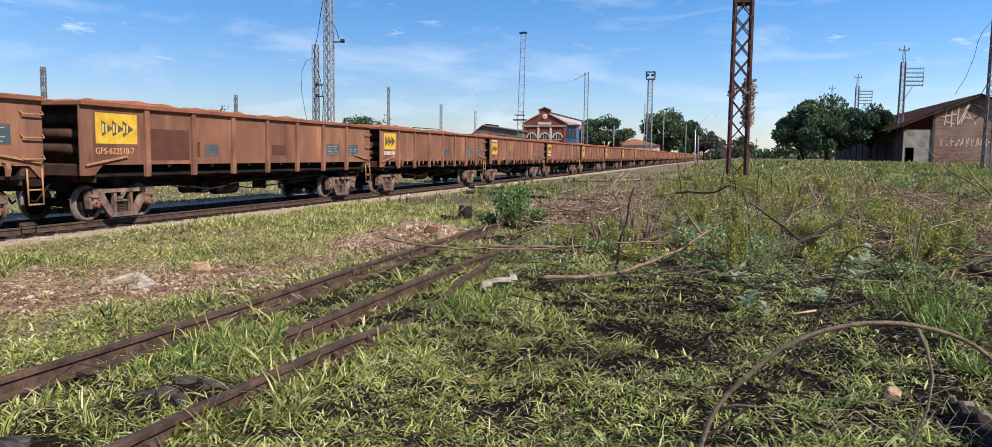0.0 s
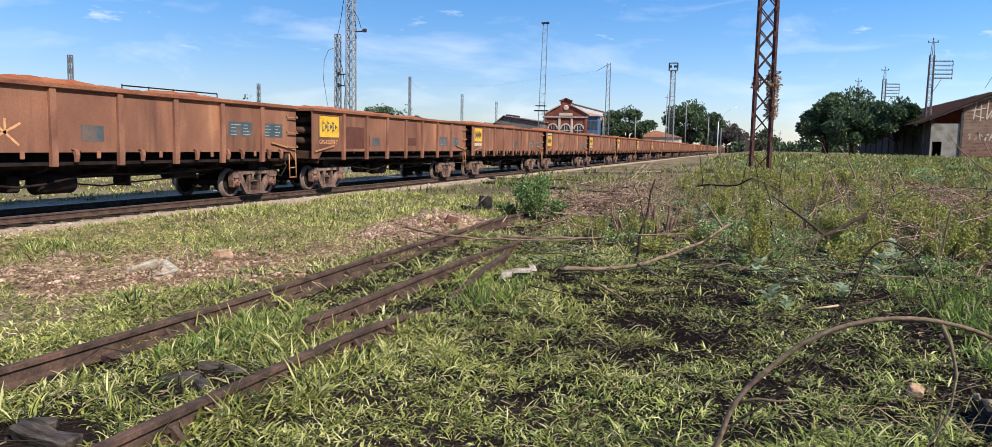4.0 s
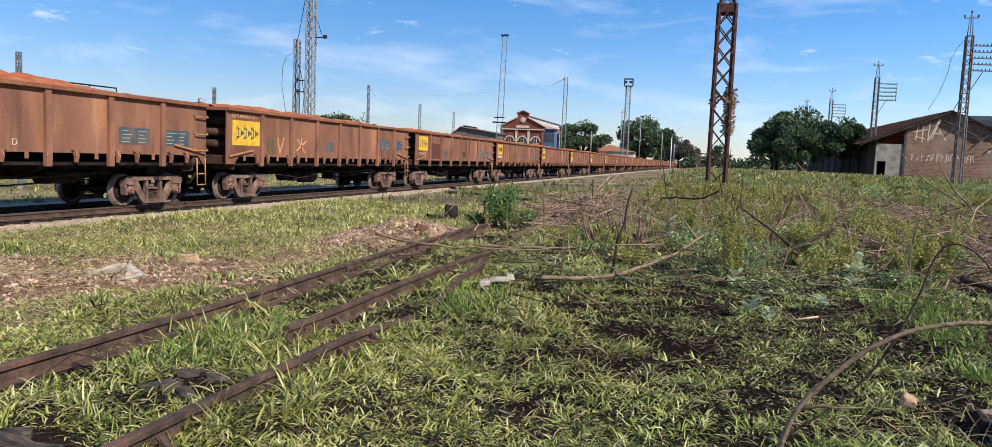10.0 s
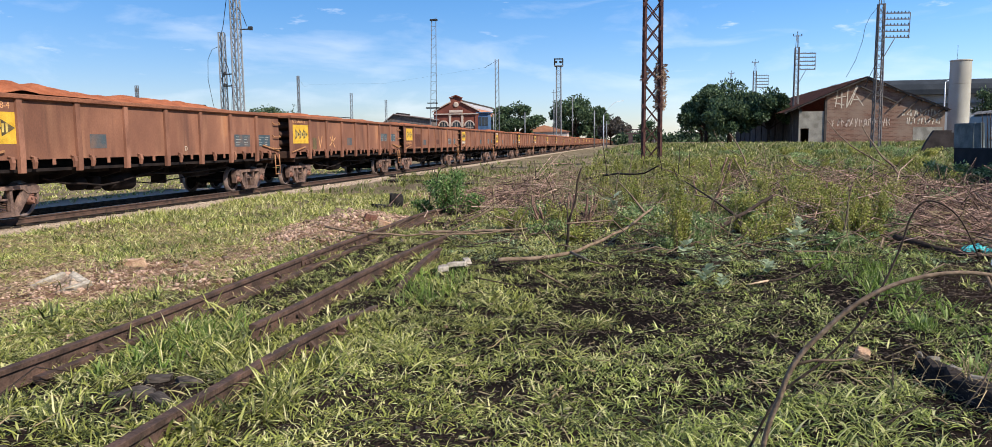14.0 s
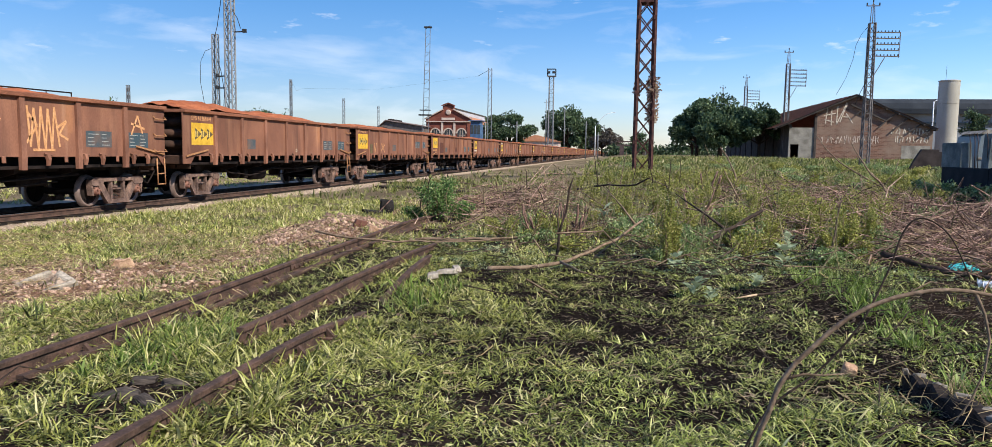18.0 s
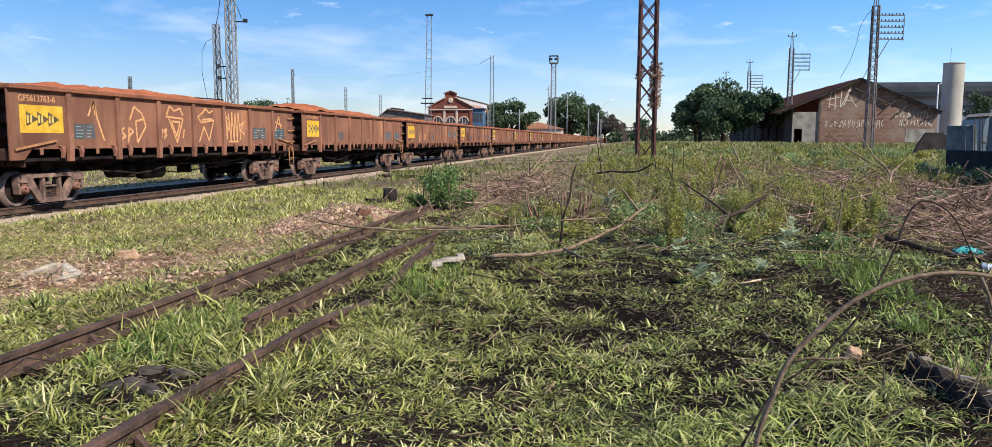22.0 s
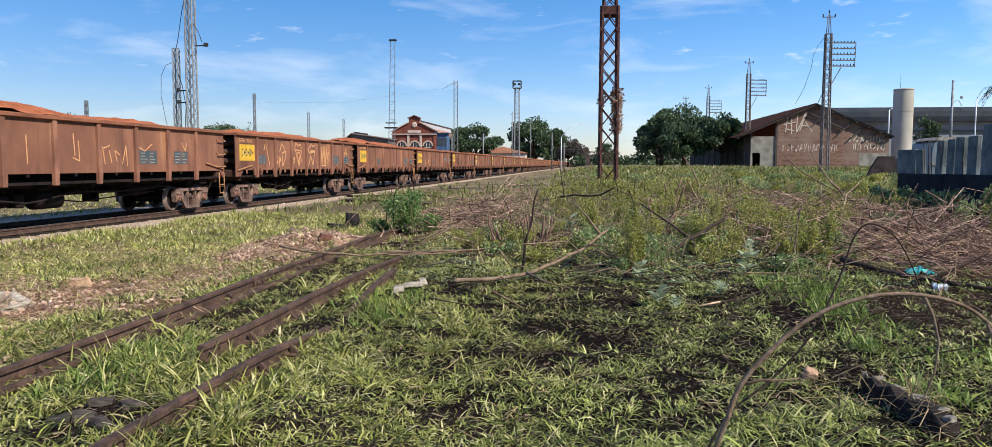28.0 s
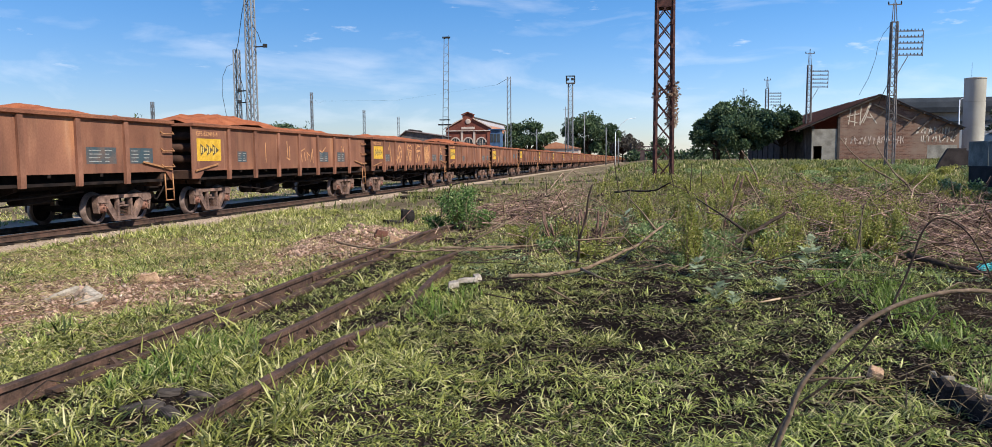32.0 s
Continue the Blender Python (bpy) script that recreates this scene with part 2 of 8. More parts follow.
M_BLUE = mat("faded_blue_stencil_panel", (0.05, 0.077, 0.09), (0.145, 0.1, 0.08), 2.5, 0.7, lo=0.4, hi=0.72)
M_WHITEP = mat("dirty_white_stencil_paint", (0.42, 0.36, 0.28), (0.6, 0.52, 0.42), 12, 0.8)
M_FAINT = mat("worn_stencil_paint", (0.22, 0.23, 0.22), (0.36, 0.35, 0.32), 14, 0.8)
M_POLE = mat("brown_grey_mast_steel", (0.085, 0.075, 0.07), (0.16, 0.145, 0.135), 3, 0.7)
M_CREAM = mat("chalky_orange_scrawl", (0.50, 0.24, 0.10), (0.62, 0.33, 0.16), 12, 0.9)
M_BAR = mat("sun_bleached_orange_bar", (0.28, 0.13, 0.06), (0.4, 0.205, 0.1), 9, 0.75)
M_RAIL = mat("old_rusted_rail", (0.052, 0.034, 0.026), (0.115, 0.068, 0.05), 6, 0.75, 0.0, 0.4, 50, c3=(0.15, 0.07, 0.046))
M_CLOD = mat("dark_soil_clods", (0.012, 0.009, 0.0075), (0.06, 0.044, 0.036), 7, 0.95, 0, 0.8, 40, island=0.5)
M_OLDWOOD = mat("weathered_charred_timber", (0.018, 0.015, 0.013), (0.1, 0.08, 0.066), 9, 0.9, 0, 0.9, 45, (0.4, 2, 2))
M_TIE = mat("rotten_sleeper_wood", (0.012, 0.01, 0.009), (0.04, 0.03, 0.024), 7, 0.95, 0, 0.8, 40, (0.3, 2, 2))
M_MAST = mat("dark_rusted_lattice", (0.034, 0.018, 0.017), (0.088, 0.04, 0.033), 4, 0.85, vary=0.1)
M_GALV = mat("weathered_galvanised_steel", (0.13, 0.135, 0.14), (0.24, 0.245, 0.25), 3, 0.6, 0.4)
M_WIRE = mat("dark_cable", (0.02, 0.02, 0.02), (0.04, 0.04, 0.04), 5, 0.7)
M_CONC = mat("weathered_concrete", (0.15, 0.13, 0.105), (0.33, 0.29, 0.24), 5, 0.9, 0, 0.5, 40)
M_PALECONC = mat("bleached_concrete_debris", (0.16, 0.13, 0.1), (0.36, 0.31, 0.245), 7, 0.9, 0, 0.7, 40)
M_WHITEST = mat("whitish_broken_stone", (0.2, 0.165, 0.13), (0.4, 0.345, 0.28), 7, 0.9, 0, 0.6, 40)
M_BRICKRED = mat("broken_red_brick", (0.09, 0.042, 0.03), (0.17, 0.08, 0.056), 9, 0.9, 0, 0.6)
M_STONE = mat("buff_pink_stone", (0.34, 0.2, 0.12), (0.46, 0.3, 0.19), 9, 0.9, 0, 0.6)
M_DARKST = mat("charred_block", (0.012, 0.011, 0.01), (0.035, 0.03, 0.027), 6, 0.9, 0, 0.6)
M_BARK = mat("dry_grey_brown_bark", (0.12, 0.08, 0.052), (0.24, 0.17, 0.115), 9, 0.9, 0, 0.6, 60)
M_BARKD = mat("dark_bark", (0.025, 0.018, 0.014), (0.065, 0.045, 0.034), 9, 0.9, 0, 0.6, 60)
M_BRUSH = mat("cut_red_brown_twigs", (0.045, 0.025, 0.02), (0.36, 0.225, 0.17), 5, 0.9, 0, 0.3, 60, island=0.85)
M_CANE = mat("pinkish_brown_canes", (0.12, 0.075, 0.055), (0.42, 0.29, 0.215), 6, 0.85, 0, 0.4, 60, island=0.7)
M_DRYGR = mat("dry_straw", (0.26, 0.19, 0.1), (0.38, 0.29, 0.16), 5, 0.9, 0, 0.2, 60, island=0.3)
M_LITTER = mat("brown_soil_litter", (0.05, 0.034, 0.026), (0.33, 0.25, 0.18), 5, 0.9, 0, 0.2, 60, island=0.6)
M_STEM = mat("reddish_cut_stems", (0.075, 0.042, 0.032), (0.22, 0.135, 0.1), 9, 0.9, 0, 0.6, 60, vary=0.3)
M_STALK = mat("dry_weed_stalks", (0.16, 0.13, 0.06), (0.34, 0.29, 0.15), 5, 0.9, 0, 0.2, 60, island=0.4)
M_CUT = mat("pale_cut_wood", (0.34, 0.22, 0.14), (0.5, 0.36, 0.24), 9, 0.85)
M_BALLAST = mat("pale_pink_ballast", (0.28, 0.21, 0.155), (0.52, 0.41, 0.32), 6, 0.95, 0, 0.4, 60, island=0.4)
M_RUBBLE = mat("red_brown_rubble", (0.15, 0.085, 0.06), (0.47, 0.32, 0.23), 6, 0.95, 0, 0.4, 60, island=0.45)
M_GRASS = leaf_mat("sunlit_coarse_grass", (0.04, 0.052, 0.013), (0.365, 0.375, 0.085), (0.66, 0.59, 0.3), 0.24)
M_GRASSY = leaf_mat("yellowed_short_grass", (0.11, 0.13, 0.03), (0.47, 0.465, 0.12), (0.74, 0.64, 0.36))
M_GRASSFAR = leaf_mat("field_grass", (0.08, 0.105, 0.026), (0.26, 0.275, 0.075), (0.5, 0.42, 0.22))
M_FRESH = leaf_mat("fresh_green_grass", (0.07, 0.12, 0.02), (0.23, 0.32, 0.056), (0.42, 0.47, 0.18))
M_GRASSG = leaf_mat("green_coarse_grass", (0.024, 0.038, 0.01), (0.355, 0.4, 0.09), (0.68, 0.63, 0.3), 0.24)
M_COVER = leaf_mat("grey_green_ground_cover", (0.04, 0.065, 0.03), (0.26, 0.33, 0.155), (0.5, 0.55, 0.32), 0.22)
M_DRYBLADE = leaf_mat("withered_blades", (0.1, 0.075, 0.04), (0.3, 0.23, 0.115), (0.46, 0.38, 0.22), 0.2)
M_LEAF = leaf_mat("bush_leaves", (0.04, 0.09, 0.024), (0.16, 0.27, 0.07), (0.34, 0.45, 0.17))
M_FEATHER = leaf_mat("yellow_green_weed_leaves", (0.14, 0.165, 0.03), (0.37, 0.365, 0.08), (0.48, 0.43, 0.17))
M_WEED = leaf_mat("weed_leaves", (0.07, 0.12, 0.04), (0.29, 0.38, 0.135), (0.52, 0.57, 0.29))
M_PALE = leaf_mat("grey_green_broad_leaves", (0.17, 0.215, 0.11), (0.34, 0.4, 0.235), (0.5, 0.55, 0.36))
M_TREE = leaf_mat("dark_tree_leaves", (0.026, 0.05, 0.024), (0.072, 0.115, 0.052), (0.15, 0.195, 0.092), 0.2)
M_BARETREE = leaf_mat("brown_grey_bare_crown", (0.07, 0.06, 0.05), (0.12, 0.1, 0.08), (0.17, 0.15, 0.11), 0.2)
M_BRIDGE = mat("dark_painted_bridge_steel", (0.06, 0.042, 0.042), (0.1, 0.07, 0.066), 0.6, 0.8)
M_PLASTER = mat("stained_grey_plaster", (0.16, 0.145, 0.12), (0.27, 0.25, 0.21), 1.2, 0.9, 0, 0.3, 25)
M_ROOFTILE = mat("weathered_clay_roof", (0.085, 0.038, 0.028), (0.15, 0.07, 0.05), 1.5, 0.9, 0, 0.5, 12)
# Dark for roof timber; on the side wall it paints in shade.
M_DARKWALL = mat("dark_timber_shaded_wall", (0.045, 0.038, 0.034), (0.085, 0.07, 0.06), 1.2, 0.95)
# Grey-blue is the shade on the white hall, put into its colour.
M_WALLGREY = mat("shade_greyed_wall_paint", (0.17, 0.185, 0.2), (0.23, 0.245, 0.26), 0.4, 0.85)
M_WHITE = mat("white_wall_paint", (0.62, 0.63, 0.64), (0.75, 0.76, 0.77), 0.4, 0.7)
M_GREYROOF = mat("dark_grey_metal_roof", (0.026, 0.031, 0.038), (0.042, 0.048, 0.056), 0.4, 0.9)
M_TANK = mat("pale_concrete_tank", (0.30, 0.28, 0.235), (0.4, 0.375, 0.32), 0.5, 0.85, stretch=(1, 1, 0.3))
M_STATION = mat("dark_red_station_brick", (0.13, 0.042, 0.03), (0.2, 0.068, 0.046), 0.7, 0.9)
M_STONETRIM = mat("pale_stone_trim", (0.42, 0.32, 0.26), (0.52, 0.42, 0.34), 1, 0.85)
M_ORROOF = mat("orange_station_roof", (0.34, 0.14, 0.075), (0.44, 0.21, 0.12), 0.6, 0.8)
M_PALEROOF = mat("pale_roof_sheets", (0.3, 0.27, 0.26), (0.46, 0.43, 0.41), 0.6, 0.6)
M_SHEDWALL = mat("grey_brown_shed_boards", (0.09, 0.075, 0.07), (0.16, 0.135, 0.125), 1.5, 0.9)
M_SHEDROOF = mat("dusty_shed_roof", (0.16, 0.12, 0.11), (0.26, 0.2, 0.18), 0.6, 0.8)
M_BLUEP = mat("blue_cabin_paint", (0.045, 0.085, 0.16), (0.08, 0.14, 0.23), 1, 0.5)
M_CYAN = mat("turquoise_plastic", (0.04, 0.42, 0.40), (0.09, 0.58, 0.54), 14, 0.35)
M_PLASTIC = mat("white_plastic", (0.65, 0.66, 0.66), (0.8, 0.8, 0.8), 14, 0.4)
M_GLASSD = mat("dark_window_glass", (0.02, 0.025, 0.03), (0.04, 0.045, 0.05), 1, 0.15)
# Wall face away from the sun: its shade is in this near-black.
M_SHADEC = mat("shade_blackened_concrete", (0.009, 0.011, 0.013), (0.022, 0.025, 0.028), 2, 0.9, 0, 0.4, 30)
M_SLABB = mat("bluish_grey_concrete", (0.07, 0.085, 0.085), (0.16, 0.18, 0.175), 2, 0.9, 0, 0.4, 30)
M_VAN = mat("pale_blue_grey_paint", (0.1, 0.125, 0.135), (0.15, 0.18, 0.19), 1.2, 0.45)
M_DKBROWN = mat("dark_brown_wall", (0.024, 0.019, 0.018), (0.05, 0.04, 0.037), 1.5, 0.95)
M_IVY = leaf_mat("dry_creeper_leaves", (0.2, 0.12, 0.08), (0.36, 0.24, 0.16), (0.5, 0.38, 0.27))


def brick_wall_mat():
    m = bpy.data.materials.new("old_brick_wall")
    m.use_nodes = True
    n, l = m.node_tree.nodes, m.node_tree.links
    b = n["Principled BSDF"]
    tc, mp, br = n.new("ShaderNodeTexCoord"), n.new("ShaderNodeMapping"), n.new("ShaderNodeTexBrick")
    mp.inputs["Rotation"].default_value = (radians(90), 0, 0)
    l.new(tc.outputs["Object"], mp.inputs[0])
    l.new(mp.outputs[0], br.inputs["Vector"])
    br.inputs["Scale"].default_value = 1.0
    br.inputs["Brick Width"].default_value, br.inputs["Row Height"].default_value, br.inputs["Mortar Size"].default_value = 0.5, 0.16, 0.018
    br.inputs["Color1"].default_value, br.inputs["Color2"].default_value = (0.1, 0.048, 0.034, 1), (0.2, 0.11, 0.076, 1)
    br.inputs["Mortar"].default_value = (0.21, 0.15, 0.115, 1)
    no, ra, mx = n.new("ShaderNodeTexNoise"), n.new("ShaderNodeValToRGB"), n.new("ShaderNodeMix")
    no.inputs["Scale"].default_value, no.inputs["Detail"].default_value = 0.5, 6
    l.new(tc.outputs["Object"], no.inputs["Vector"])
    ra.color_ramp.elements[0].position, ra.color_ramp.elements[1].position = 0.4, 0.75
    l.new(no.outputs["Fac"], ra.inputs[0])
    mx.data_type = "RGBA"
    mx.inputs[7].default_value = (0.22, 0.16, 0.12, 1)
    l.new(ra.outputs[0], mx.inputs[0])
    l.new(br.outputs["Color"], mx.inputs[6])
    l.new(mx.outputs[2], b.inputs["Base Color"])
    b.inputs["Roughness"].default_value = 0.92
    b.inputs["Specular IOR Level"].default_value = 0.1
    return m


M_BRICKWALL = brick_wall_mat()


def ground_mat():
    """Soil whose kind (rubble, black earth, ballast, turf) follows the zone attribute, with grain at two scales."""
    m = bpy.data.materials.new("yard_ground")
    m.use_nodes = True
    n, l = m.node_tree.nodes, m.node_tree.links
    b = n["Principled BSDF"]
    tc, at = n.new("ShaderNodeTexCoord"), n.new("ShaderNodeAttribute")
    at.attribute_name = "zone"
    sep = n.new("ShaderNodeSeparateColor")
    l.new(at.outputs["Color"], sep.inputs[0])
    nb, nf, nv = n.new("ShaderNodeTexNoise"), n.new("ShaderNodeTexNoise"), n.new("ShaderNodeTexVoronoi")
    for t, s, d in ((nb, 1.3, 6), (nf, 26, 5)):
        t.inputs["Scale"].default_value, t.inputs["Detail"].default_value = s, d
        l.new(tc.outputs["Object"], t.inputs["Vector"])
    nv.inputs["Scale"].default_value = 22
    l.new(tc.outputs["Object"], nv.inputs["Vector"])

    def blend(fac, a, c):
        x = n.new("ShaderNodeMix")
        x.data_type = "RGBA"
        l.new(fac, x.inputs[0])
        for s, k in ((a, 6), (c, 7)):
            if isinstance(s, tuple):
                x.inputs[k].default_value = (*s, 1)
            else:
                l.new(s, x.inputs[k])
        return x.outputs[2]

    # Darks go below the earth's own tone to hold shade between the blades.
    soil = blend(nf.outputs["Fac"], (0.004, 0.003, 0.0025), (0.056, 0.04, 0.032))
    turf = blend(nf.outputs["Fac"], (0.06, 0.05, 0.03), (0.4, 0.31, 0.19))
    red = blend(nf.outputs["Fac"], (0.05, 0.029, 0.019), (0.31, 0.185, 0.115))
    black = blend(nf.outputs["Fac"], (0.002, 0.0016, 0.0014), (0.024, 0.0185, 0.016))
    bal = blend(nv.outputs["Distance"], (0.52, 0.4, 0.3), (0.38, 0.28, 0.2))
    col = blend(at.outputs["Alpha"], soil, turf)
    col = blend(sep.outputs[0], col, red)
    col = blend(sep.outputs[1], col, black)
    col = blend(sep.outputs[2], col, bal)
    l.new(col, b.inputs["Base Color"])
    b.inputs["Roughness"].default_value = 1.0
    b.inputs["Specular IOR Level"].default_value = 0.0
    bp = n.new("ShaderNodeBump")
    bp.inputs["Strength"].default_value, bp.inputs["Distance"].default_value = 1.0, 0.05
    l.new(nf.outputs["Fac"], bp.inputs["Height"])
    l.new(bp.outputs[0], b.inputs["Normal"])
    return m


M_GROUND = ground_mat()


# ---- mesh helpers ----
def part(name, bm, material, parent=None, label=""):
    """Links a bmesh as one mesh object, under its thing if one is given."""
    me = bpy.data.meshes.new(name)
    bm.normal_update()
    bm.to_mesh(me)
    bm.free()
    me.materials.append(material)
    ob = new(name, me)
    if parent:
        ob.parent = parent
    if label:
        tagged(ob, label)
    return ob


def thing(name, label, category, group="", at=None, kind=""):
    ob = new(name)
    ob.empty_display_size = 0.3
    if at is not None:
        ob.matrix_basis = at
    return tagged(ob, label, category, group, kind)


def box(bm, x0, x1, y0, y1, z0, z1, m=None, bevel=0.0):
    r = bmesh.ops.create_cube(bm, size=1, matrix=Matrix.Translation(((x0 + x1) / 2, (y0 + y1) / 2, (z0 + z1) / 2)) @ Matrix.Diagonal((x1 - x0, y1 - y0, z1 - z0, 1)))
    if bevel:
        es = list({e for v in r["verts"] for e in v.link_edges})
        r2 = bmesh.ops.bevel(bm, geom=es, offset=bevel, segments=1, affect="EDGES")
        r["verts"] = list({v for f in r2["faces"] for v in f.verts} | {v for v in r["verts"] if v.is_valid})
    if m is not None:
        bmesh.ops.transform(bm, matrix=m, verts=r["verts"])
    return bm


def beam(bm, p, q, w, h):
    """A square bar from p to q."""
    p, q = Vector(p), Vector(q)
    d = q - p
    m = Matrix.Translation((p + q) / 2) @ d.to_track_quat("Y", "Z").to_matrix().to_4x4() @ Matrix.Diagonal((w, d.length, h, 1))
    bmesh.ops.create_cube(bm, size=1, matrix=m)
    return bm


def tube(bm, pts, radii, n=6):
    """A tapered round bar along a line of points."""
    pts = [Vector(p) for p in pts]
    if not isinstance(radii, (list, tuple)):
        radii = [radii] * len(pts)
    rings = []
    for i, p in enumerate(pts):
        d = (pts[min(i + 1, len(pts) - 1)] - pts[max(i - 1, 0)]).normalized()
        side = d.orthogonal().normalized() if i == 0 else (side - d * side.dot(d)).normalized()
        up = d.cross(side)
        rings.append([bm.verts.new(p + radii[i] * (math.cos(2 * math.pi * k / n) * side + math.sin(2 * math.pi * k / n) * up)) for k in range(n)])
    for a, b in zip(rings, rings[1:]):
        for k in range(n):
            bm.faces.new((a[k], a[(k + 1) % n], b[(k + 1) % n], b[k])).smooth = True
    bm.faces.new(rings[0][::-1])
    bm.faces.new(rings[-1])
    return bm


def prism(bm, outline, depth, m=None):
    """A flat outline in the x-y plane given thickness along z."""
    lo = [bm.verts.new((x, y, 0)) for x, y in outline]
    hi = [bm.verts.new((x, y, depth)) for x, y in outline]
    bm.faces.new(lo[::-1])
    bm.faces.new(hi)
    for i in range(len(lo)):
        j = (i + 1) % len(lo)
        bm.faces.new((lo[i], lo[j], hi[j], hi[i]))
    if m is not None:
        bmesh.ops.transform(bm, matrix=m, verts=lo + hi)
    return bm


def lathe(bm, profile, n=24, m=None):
    """Turns a profile of (radius, height) round the z axis."""
    made, rings = [], []
    for r, z in profile:
        rings.append([bm.verts.new((r * math.cos(2 * math.pi * k / n), r * math.sin(2 * math.pi * k / n), z)) for k in range(n)])
        made += rings[-1]
    for a, b in zip(rings, rings[1:]):
        for k in range(n):
            bm.faces.new((a[k], a[(k + 1) % n], b[(k + 1) % n], b[k])).smooth = True
    bm.faces.new(rings[0][::-1])
    bm.faces.new(rings[-1])
    if m is not None:
        bmesh.ops.transform(bm, matrix=m, verts=made)
    return bm


def lump(bm, size, m, seed=0, rough=0.18, sub=2):
    """An uneven stone."""
    r = bmesh.ops.create_icosphere(bm, subdivisions=sub, radius=1)
    for v in r["verts"]:
        k = 1 + rough * 2 * noise.noise(v.co * 1.7 + Vector((seed * 3.1, seed, 0)))
        c = v.co * k
        v.co = Vector((max(-0.8, min(0.8, c.x)) * size[0], max(-0.8, min(0.8, c.y)) * size[1], max(-0.75, min(0.75, c.z)) * size[2]))
    bmesh.ops.transform(bm, matrix=m, verts=r["verts"])
    return bm


def arrays(name, verts, faces_flat, counts, material, label="", category="", kind="stuff", parent=None, smooth=False):
    """A large mesh from arrays."""
    me = bpy.data.meshes.new(name)
    me.vertices.add(len(verts))
    me.vertices.foreach_set("co", np.asarray(verts, dtype=np.float32).ravel())
    me.loops.add(len(faces_flat))
    me.loops.foreach_set("vertex_index", np.asarray(faces_flat, dtype=np.int32))
    starts = np.concatenate([[0], np.cumsum(counts)[:-1]])
    me.polygons.add(len(counts))
    me.polygons.foreach_set("loop_start", starts.astype(np.int32))
    if smooth:
        me.polygons.foreach_set("use_smooth", np.ones(len(counts), dtype=bool))
    me.update(calc_edges=True)
    me.materials.append(material)
    ob = new(name, me)
    if parent:
        ob.parent = parent
    return tagged(ob, label, category, "", kind)


def sstep(a, b, x):
    t = np.clip((np.asarray(x, dtype=float) - a) / (b - a), 0, 1)
    return t * t * (3 - 2 * t)


def gz(x, y):
    """Height of the ground: level by the tracks, rising slowly over the waste ground."""
    x, y = np.asarray(x, dtype=float), np.asarray(y, dtype=float)
    rise = 0.0125 * np.clip(y - 14, 0, 95) * sstep(-12, 3, x)
    mound = 0.10 * sstep(6, 11, y) * sstep(-6.5, -4.5, x)
    bed = -0.16 * sstep(-11.5, -13.6, x)
    heap = 0.24 * np.exp(-((x + 5.9) / 0.8) ** 2 - ((y - 14.3) / 1.5) ** 2) + 0.12 * np.exp(-((x + 6.9) / 0.6) ** 2 - ((y - 9.7) / 0.6) ** 2)
    return rise + mound + bed + heap


def vnoise(x, y, s, seed=0):
    """Smooth value noise over the plan, 0 to 1."""
    rng = np.random.RandomState(seed)
    g = rng.rand(64, 64)
    u, v = np.asarray(x) / s, np.asarray(y) / s
    i, j = np.floor(u).astype(int), np.floor(v).astype(int)
    a, b = u - i, v - j
    a, b = a * a * (3 - 2 * a), b * b * (3 - 2 * b)
    f = lambda p, q: g[p % 64, q % 64]
    return (f(i, j) * (1 - a) + f(i + 1, j) * a) * (1 - b) + (f(i, j + 1) * (1 - a) + f(i + 1, j + 1) * a) * b


